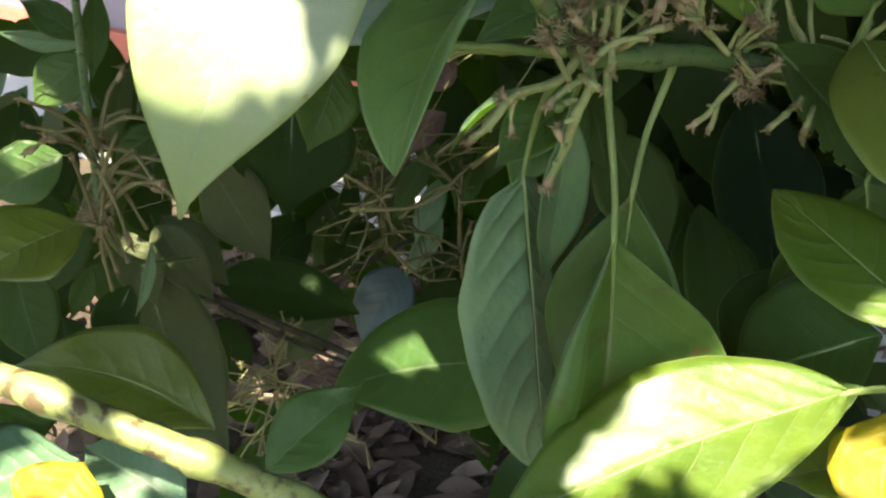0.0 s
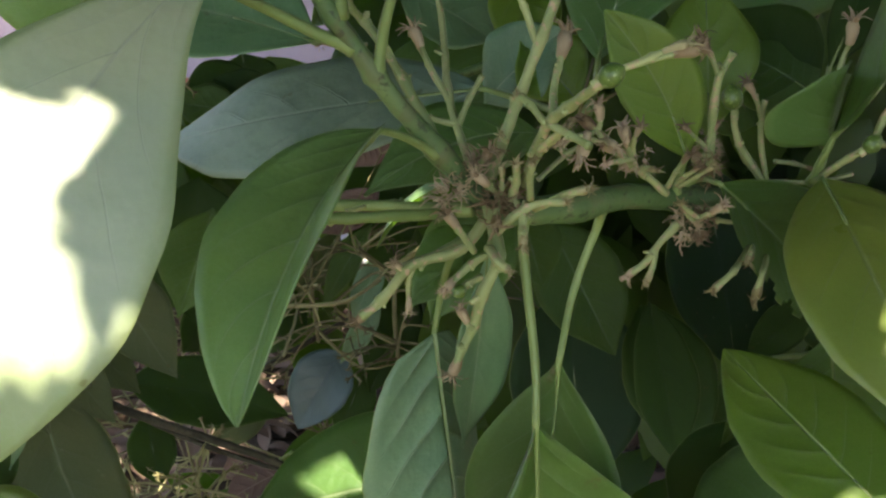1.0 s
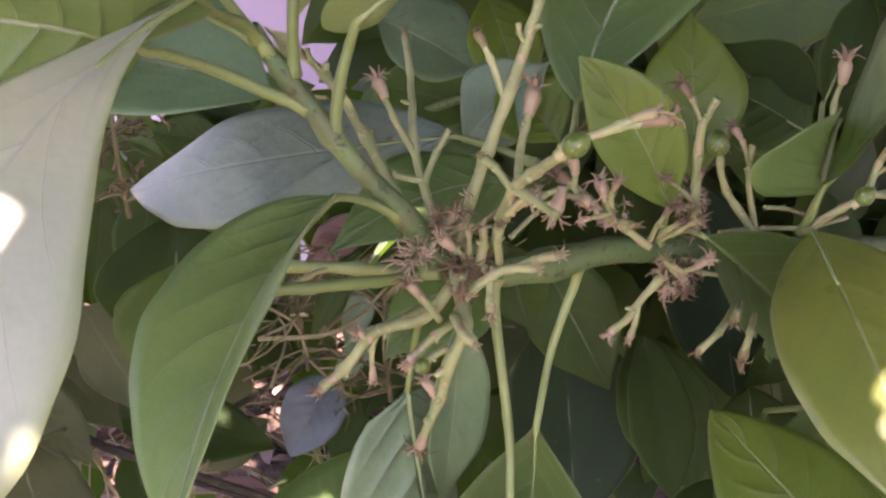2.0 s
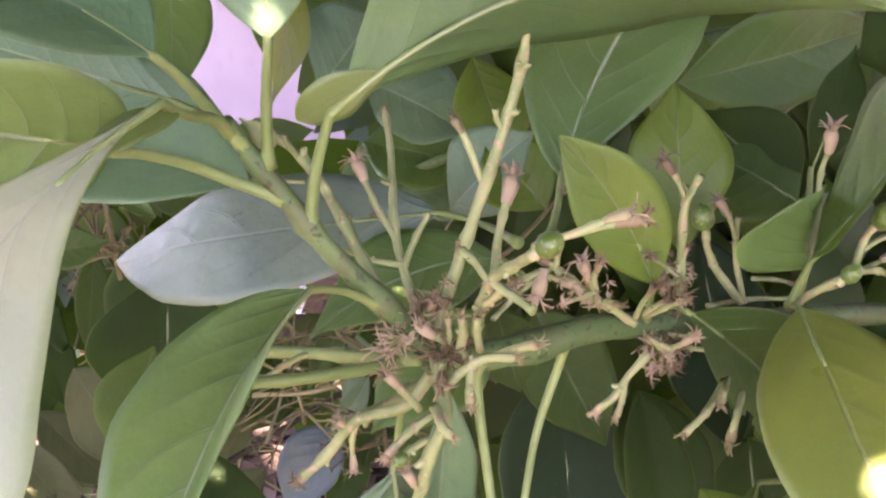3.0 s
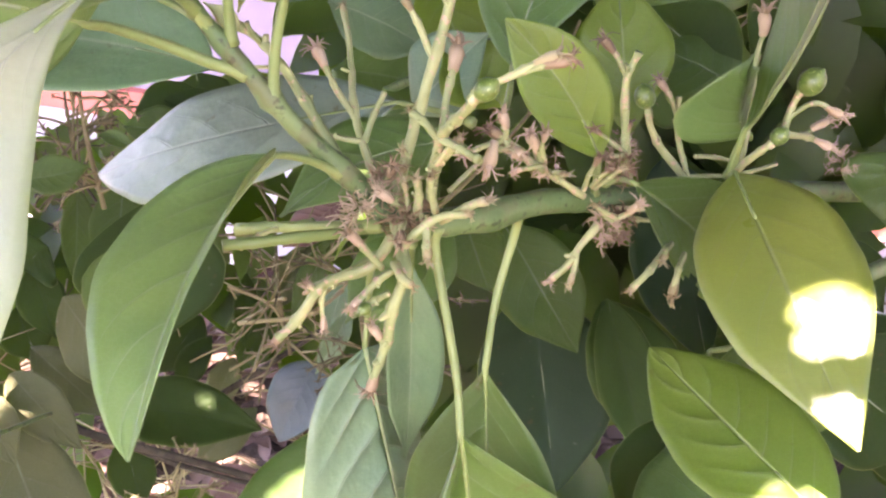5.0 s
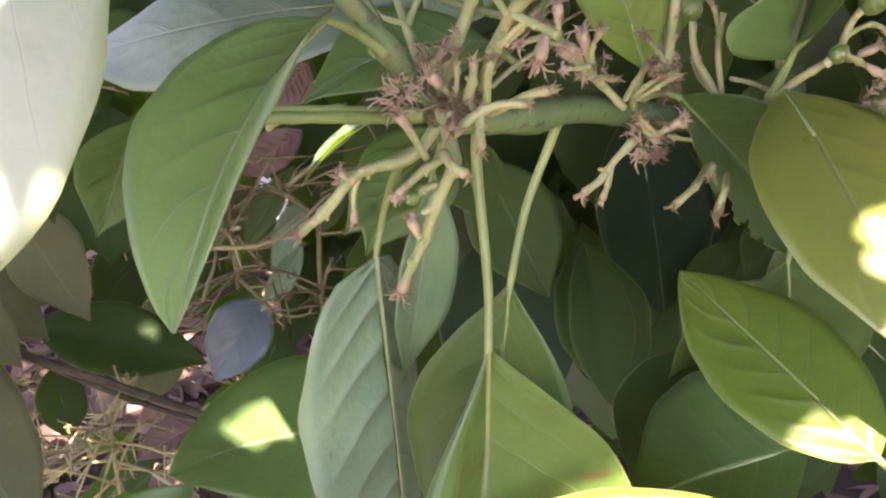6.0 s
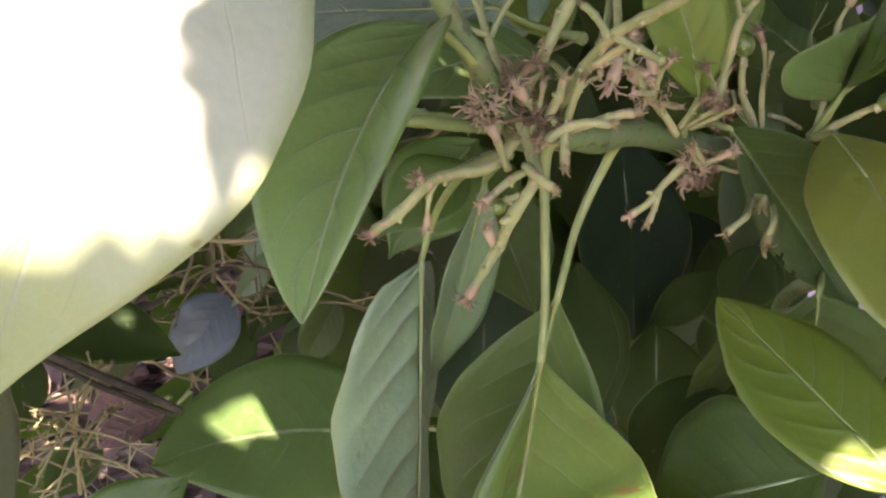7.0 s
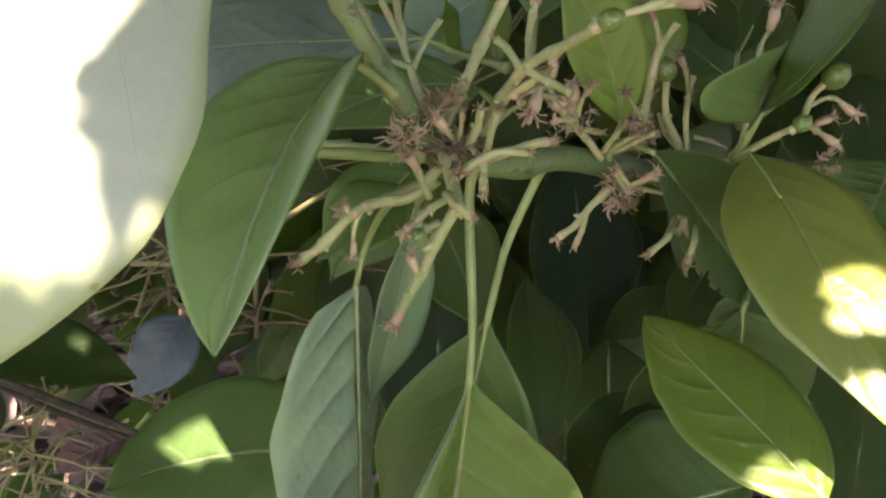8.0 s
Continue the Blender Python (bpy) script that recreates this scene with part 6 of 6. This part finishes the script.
PALE_LEAF_FLECKS = [
    ((-0.0700, 0.3006, 1.2388), 0.0115),
    ((-0.0612, 0.3140, 1.2659), 0.0135),
    ((-0.0859, 0.3093, 1.2608), 0.0135),
    ((-0.0567, 0.3012, 1.2415), 0.0095),
    ((-0.0763, 0.3006, 1.2390), 0.0114),
    ((-0.0745, 0.3161, 1.2714), 0.0080),
    ((-0.0560, 0.3053, 1.2494), 0.0088),
    ((-0.0503, 0.3203, 1.2731), 0.0049),
    ((-0.0397, 0.3229, 1.2748), 0.0018),
    ((-0.0445, 0.3187, 1.2702), 0.0018),
    ((-0.0477, 0.3135, 1.2633), 0.0018),
    ((-0.0472, 0.3088, 1.2565), 0.0018),
    ((-0.0461, 0.3045, 1.2497), 0.0018),
    ((-0.0432, 0.3006, 1.2429), 0.0018),
    ((-0.0413, 0.2980, 1.2370), 0.0018),
    ((-0.0418, 0.2960, 1.2315), 0.0018),
    ((-0.0285, 0.2968, 1.2377), 0.0010),
]
_dapple = random.Random(71)
DAPPLES = [((_dapple.uniform(-1.5, 0.3), _dapple.uniform(1.75, 3.0), 0.03), _dapple.uniform(0.006, 0.018)) for _ in range(22)]
FLECKS = [(*flat2(p), r) for p, r in LOW_FLECKS + SHADE_FLECKS + GROUND_FLECKS + PALE_LEAF_FLECKS + DAPPLES]


def crown():
    """An unseen crown added overhead: it shades the place but for a few chosen gaps."""
    rnd = random.Random(11)
    v, f = [], []

    def layer(x0, x1, y0, y1, z0, z1, count, size):
        for _ in range(count):
            c = Vector((rnd.uniform(x0, x1), rnd.uniform(y0, y1), rnd.uniform(z0, z1)))
            c.z += 0.35 * noise.noise(Vector((c.x * 0.8, c.y * 0.8, 7))) * (size > 0.2)
            wide = 2.7 if c.x > 0.15 else 1.7
            far = c.y > 2.8 - 0.3 * noise.noise(c * 1.1) and c.x > -2.9
            if not far and ((c.x - 0.15) / wide) ** 2 + ((c.y - 1.65) / 2.75) ** 2 > 1 - 0.25 * noise.noise(c * 1.3):
                continue
            if size < 0.03 and ((c.x + 0.06) / 0.46) ** 2 + ((c.y - 0.05) / 0.42) ** 2 > 1 + 0.5 * noise.noise(c * 9):
                continue
            if 0.03 < size < 0.1 and ((c.x - 0.02) / 0.75) ** 2 + ((c.y - 0.2) / 0.95) ** 2 > 1 + 0.5 * noise.noise(c * 5):
                continue
            a = rnd.uniform(0, 2 * math.pi)
            ln = size * rnd.uniform(0.75, 1.25)
            ax = Vector((math.cos(a), math.sin(a), rnd.uniform(-0.55, 0.1))).normalized()
            n = Vector((rnd.gauss(0, 0.35), rnd.gauss(0, 0.35) - 0.2, 1)).normalized()
            w = ln * 0.5
            s = ax.cross(n).normalized()
            cx, cy = flat2(c)
            ax2, s2 = flat2(ax * (ln / 2)), flat2(s * (w / 2))
            det = ax2[0] * s2[1] - ax2[1] * s2[0]
            if abs(det) < 1e-7:
                continue
            la, ls = math.hypot(*ax2), math.hypot(*s2)
            bad = False
            for fx, fy, r in FLECKS:
                dx, dy = fx - cx, fy - cy
                if abs(dx) > ln + r or abs(dy) > ln + r:
                    continue
                p = (dx * s2[1] - dy * s2[0]) / det
                q = (ax2[0] * dy - ax2[1] * dx) / det
                if math.hypot(p * la / (la + r), q * ls / (ls + r)) < 1:
                    bad = True
                    break
            if not bad:
                small_blade(v, f, c - ax * (ln / 2), c + ax * (ln / 2), w, n, rnd, 0.05, 8, (0.0, 0.22, 0.5, 0.78, 1.0))

    layer(-0.7, 0.75, -0.7, 1.1, 1.78, 2.05, 9500, 0.072)
    layer(-0.45, 0.35, -0.35, 0.45, 1.72, 1.82, 36000, 0.021)
    layer(-1.4, 1.4, -0.75, 1.8, 2.05, 2.4, 5600, 0.15)
    layer(-3.0, 3.4, -1.2, 4.25, 2.35, 2.95, 4400, 0.25)
    # far layer, added to keep the wall in shade
    layer(-3.0, 3.2, 2.4, 5.5, 2.3, 2.8, 5600, 0.25)
    root = thing("avocado_tree", (1.4, 1.6, 0.0), "unseen avocado tree added overhead to shade the place", "tree")
    # trunk out of view, added to carry the crown
    tr = tube("trunk", [(1.4, 1.6, -0.05), (1.38, 1.55, 0.9), (1.25, 1.45, 1.7), (1.0, 1.3, 2.2), (0.4, 1.1, 2.45), (-0.6, 0.9, 2.55)], 0.11, 0.03, MAT["bark"], root, "", 6, 14, 0.15)
    ob = part("crown", mesh_of("crown", v, f), MAT["crown"], root)
    ob["kind"] = "stuff"


crown()


def inner_leaves(name, label, spots, seed, size, material, hang=0.8):
    """Leaves of the inner growth. spots: (corner, across, down, ahead, how many): boxes of growth in the plan."""
    rnd = random.Random(seed)
    v, f = [], []
    for corner, across, down, ahead, count in spots:
        for _ in range(count):
            p = Vector(corner) + Vector(across) * rnd.random() + Vector(down) * rnd.random() + Vector(ahead) * rnd.random()
            ax = Vector((rnd.gauss(0, 0.55), rnd.gauss(0, 0.35), -hang + rnd.gauss(0, 0.45))).normalized()
            n = Vector((rnd.gauss(0, 0.5), -1, rnd.gauss(0.35, 0.4))).normalized()
            ln = size * rnd.uniform(0.7, 1.3)
            cx, cy = flat2(p + ax * (ln / 2))
            if any(math.hypot(fx - cx, fy - cy) < r + ln * 0.4 for fx, fy, r in FLECKS):
                continue
            small_blade(v, f, p, p + ax * ln, ln * rnd.uniform(0.42, 0.55), n, rnd, rnd.uniform(-0.05, 0.12), rnd.uniform(2, 22))
    return tagged(part(name, mesh_of(name, v, f), MAT[material]), label, "foliage", "", "stuff")


def dead_twigs(name, label, spots, seed, material="dead"):
    rnd = random.Random(seed)
    v, f = [], []
    for corner, across, down, ahead, count in spots:
        for k in range(count):
            p = Vector(corner) + Vector(across) * rnd.random() + Vector(down) * rnd.random() + Vector(ahead) * rnd.random()
            d = Vector((rnd.gauss(0, 1), rnd.gauss(0, 0.5), rnd.gauss(0.1, 0.6))).normalized()
            ln = rnd.uniform(0.05, 0.22)
            cx, cy = flat2(p + d * (ln / 2))
            if any(math.hypot(fx - cx, fy - cy) < 0.05 for fx, fy, r in FLECKS if r < 0.02):
                continue
            side = Vector((rnd.gauss(0, 1), rnd.gauss(0, 1), rnd.gauss(0, 1))) * ln * 0.12
            line = spline([p, p + d * ln * 0.5 + side, p + d * ln], 4)
            r = rnd.uniform(0.0007, 0.0021)
            tube_data(line, lambda t: r * (1 - 0.5 * t), 5, 0.2, k, v, f)
            for _ in range(rnd.choice((1, 2, 3, 4))):
                t = rnd.choice(line)
                e = (d + Vector((rnd.gauss(0, .8), rnd.gauss(0, .8), rnd.gauss(0, .8)))).normalized()
                q = spline([t, t + e * ln * 0.25], 2)
                tube_data(q, lambda s: r * 0.6, 4, 0.0, k, v, f)
    return tagged(part(name, mesh_of(name, v, f), MAT[material]), label, "twigs", "", "stuff")


def litter():
    """Dry fallen leaves on the soil."""
    rnd = random.Random(31)
    v, f = [], []
    for _ in range(3200):
        x, y = rnd.gauss(-0.2, 1.0), rnd.uniform(0.3, 3.35)
        if (x / 2.4) ** 2 + ((y - 2.2) / 1.9) ** 2 > 1 + 0.5 * noise.noise(Vector((x * 1.5, y * 1.5, 0))):
            continue
        z = 0.05 * noise.noise(Vector((x * 0.9, y * 0.9, 0))) + 0.02 * noise.noise(Vector((x * 4, y * 4, 3))) + rnd.uniform(0.004, 0.045)
        a = rnd.uniform(0, 6.3)
        ax = Vector((math.cos(a), math.sin(a), rnd.gauss(0, 0.25))).normalized()
        n = Vector((rnd.gauss(0, 0.4), rnd.gauss(0, 0.4), 1)).normalized()
        ln = rnd.uniform(0.06, 0.15)
        small_blade(v, f, (x, y, z), Vector((x, y, z)) + ax * ln, ln * rnd.uniform(0.3, 0.5), n, rnd, rnd.uniform(-0.15, 0.2), rnd.uniform(5, 45))
    tagged(part("leaf_litter", mesh_of("leaf_litter", v, f), MAT["litter"]), "dry pinkish-brown fallen leaves covering the soil", "leaf litter", "", "stuff")


litter()


def faded_cluster(name, at, reach, count, seed, label, material="dead"):
    """A bushy spent flower head: thin forked stalks round a short stem, each with its dried flowers."""
    rnd = random.Random(seed)
    head = thing(name, at, label, "flower head", "faded flower heads")
    at = Vector(at)
    v, f = tube_data(spline([Vector((0.002, 0, -0.05)), Vector((-0.001, 0.001, 0)), Vector((0.001, 0, 0.045))], 4), lambda t: 0.0019 * (1 - 0.3 * t), 6, 0.15, seed)
    part("stem", mesh_of("stem", v, f), MAT[material], head, "", at)
    for k in range(count):
        d = Vector((rnd.gauss(0, 1), rnd.gauss(-0.2, 0.7), rnd.gauss(0.1, 0.8))).normalized()
        ln = reach * rnd.uniform(0.5, 1.0)
        p = Vector((0, 0, rnd.uniform(-0.04, 0.04)))
        line = spline([p, p + d * ln * 0.5 + Vector((0, 0, ln * 0.08)), p + d * ln], 4)
        v, f = tube_data(line, lambda t: 0.0013 * (1 - 0.4 * t), 5, 0.15, k)
        flowers = []
        for _ in range(3):
            t = line[rnd.choice((4, 5, 6, 7))]
            e = (d + Vector((rnd.gauss(0, .7), rnd.gauss(0, .7), rnd.gauss(0, .7)))).normalized()
            tube_data(spline([t, t + e * ln * 0.3], 2), lambda s: 0.0008, 4, 0.0, k, v, f)
            flowers.append((t + e * ln * 0.3, e, 0.005, 4))
        flowers.append((p + d * ln, d, 0.006, 5))
        stem = part("stalk", mesh_of("stalk", v, f), MAT[material], head, "", at)
        for c, way, size, flaps in flowers:
            v, f = tube_data([way * (size * q) for q in (-0.2, 0.1, 0.3)], lambda t: 0.0008, 5)
            petals(v, f, Vector((0, 0, 0)), way, size, flaps, rnd)
            part("dried_flower", mesh_of("dried_flower", v, f), MAT[material], stem, "", at + c)
    return head


inner_leaves("inner_leaves", "inner leaves of the avocado tree, shade in their colour", [
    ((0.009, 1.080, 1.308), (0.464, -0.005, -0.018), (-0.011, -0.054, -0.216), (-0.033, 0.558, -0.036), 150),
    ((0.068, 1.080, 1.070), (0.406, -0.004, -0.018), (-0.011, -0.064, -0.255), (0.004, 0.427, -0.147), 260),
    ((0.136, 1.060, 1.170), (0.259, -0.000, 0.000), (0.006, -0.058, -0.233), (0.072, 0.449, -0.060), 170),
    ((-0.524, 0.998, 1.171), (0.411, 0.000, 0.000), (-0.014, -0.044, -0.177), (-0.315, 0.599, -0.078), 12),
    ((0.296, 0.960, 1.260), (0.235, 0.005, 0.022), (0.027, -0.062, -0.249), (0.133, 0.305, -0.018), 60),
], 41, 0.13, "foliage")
inner_leaves("hedge_leaves", "lower leaves behind the branches, coloured dark for shade", [
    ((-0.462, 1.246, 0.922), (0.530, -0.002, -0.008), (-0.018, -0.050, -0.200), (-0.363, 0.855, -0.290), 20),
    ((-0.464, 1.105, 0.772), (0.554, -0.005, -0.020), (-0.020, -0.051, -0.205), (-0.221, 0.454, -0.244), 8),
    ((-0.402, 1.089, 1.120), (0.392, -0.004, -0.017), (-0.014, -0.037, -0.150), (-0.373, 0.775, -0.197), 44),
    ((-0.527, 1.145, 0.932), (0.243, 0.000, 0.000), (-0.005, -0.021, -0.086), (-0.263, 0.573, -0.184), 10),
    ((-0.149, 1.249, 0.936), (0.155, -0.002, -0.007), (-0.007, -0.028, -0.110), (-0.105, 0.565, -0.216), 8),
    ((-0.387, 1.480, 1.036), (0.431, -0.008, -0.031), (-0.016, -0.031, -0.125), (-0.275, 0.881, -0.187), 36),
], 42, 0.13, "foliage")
dead_twigs("dead_twigs", "thin dry twigs in the shade of the tree", [
    ((-0.416, 1.110, 0.863), (0.460, -0.003, -0.011), (-0.018, -0.060, -0.235), (-0.200, 0.450, -0.204), 85),
    ((-0.108, 0.778, 1.112), (0.167, -0.003, -0.013), (-0.013, -0.029, -0.118), (-0.108, 0.477, -0.152), 12),
    ((-0.092, 0.770, 1.081), (0.127, -0.001, -0.006), (-0.007, -0.027, -0.108), (-0.088, 0.371, -0.164), 14),
], 47, "straw")
faded_cluster("spent_flower_head", (0.0155, 0.8945, 0.9606), 0.09, 13, 51, "bushy faded flower head deep in the shade")
faded_cluster("spent_flower_head", (-0.1493, 0.8582, 0.8150), 0.085, 22, 52, "bushy faded flower head deep in the shade", "straw")
faded_cluster("spent_flower_head", (-0.1409, 0.7797, 1.1650), 0.045, 9, 56, "bushy faded flower head deep in the shade")
faded_cluster("spent_flower_head", (-0.1829, 0.8818, 1.1163), 0.06, 20, 54, "bushy faded flower head deep in the shade")
faded_cluster("spent_flower_head", (-0.0551, 0.9468, 0.9638), 0.08, 11, 55, "bushy faded flower head deep in the shade")
# Added leaves, mostly out of view, that block sky and bounce light.
inner_leaves("side_growth", "avocado leaves added at the sides to block light", [
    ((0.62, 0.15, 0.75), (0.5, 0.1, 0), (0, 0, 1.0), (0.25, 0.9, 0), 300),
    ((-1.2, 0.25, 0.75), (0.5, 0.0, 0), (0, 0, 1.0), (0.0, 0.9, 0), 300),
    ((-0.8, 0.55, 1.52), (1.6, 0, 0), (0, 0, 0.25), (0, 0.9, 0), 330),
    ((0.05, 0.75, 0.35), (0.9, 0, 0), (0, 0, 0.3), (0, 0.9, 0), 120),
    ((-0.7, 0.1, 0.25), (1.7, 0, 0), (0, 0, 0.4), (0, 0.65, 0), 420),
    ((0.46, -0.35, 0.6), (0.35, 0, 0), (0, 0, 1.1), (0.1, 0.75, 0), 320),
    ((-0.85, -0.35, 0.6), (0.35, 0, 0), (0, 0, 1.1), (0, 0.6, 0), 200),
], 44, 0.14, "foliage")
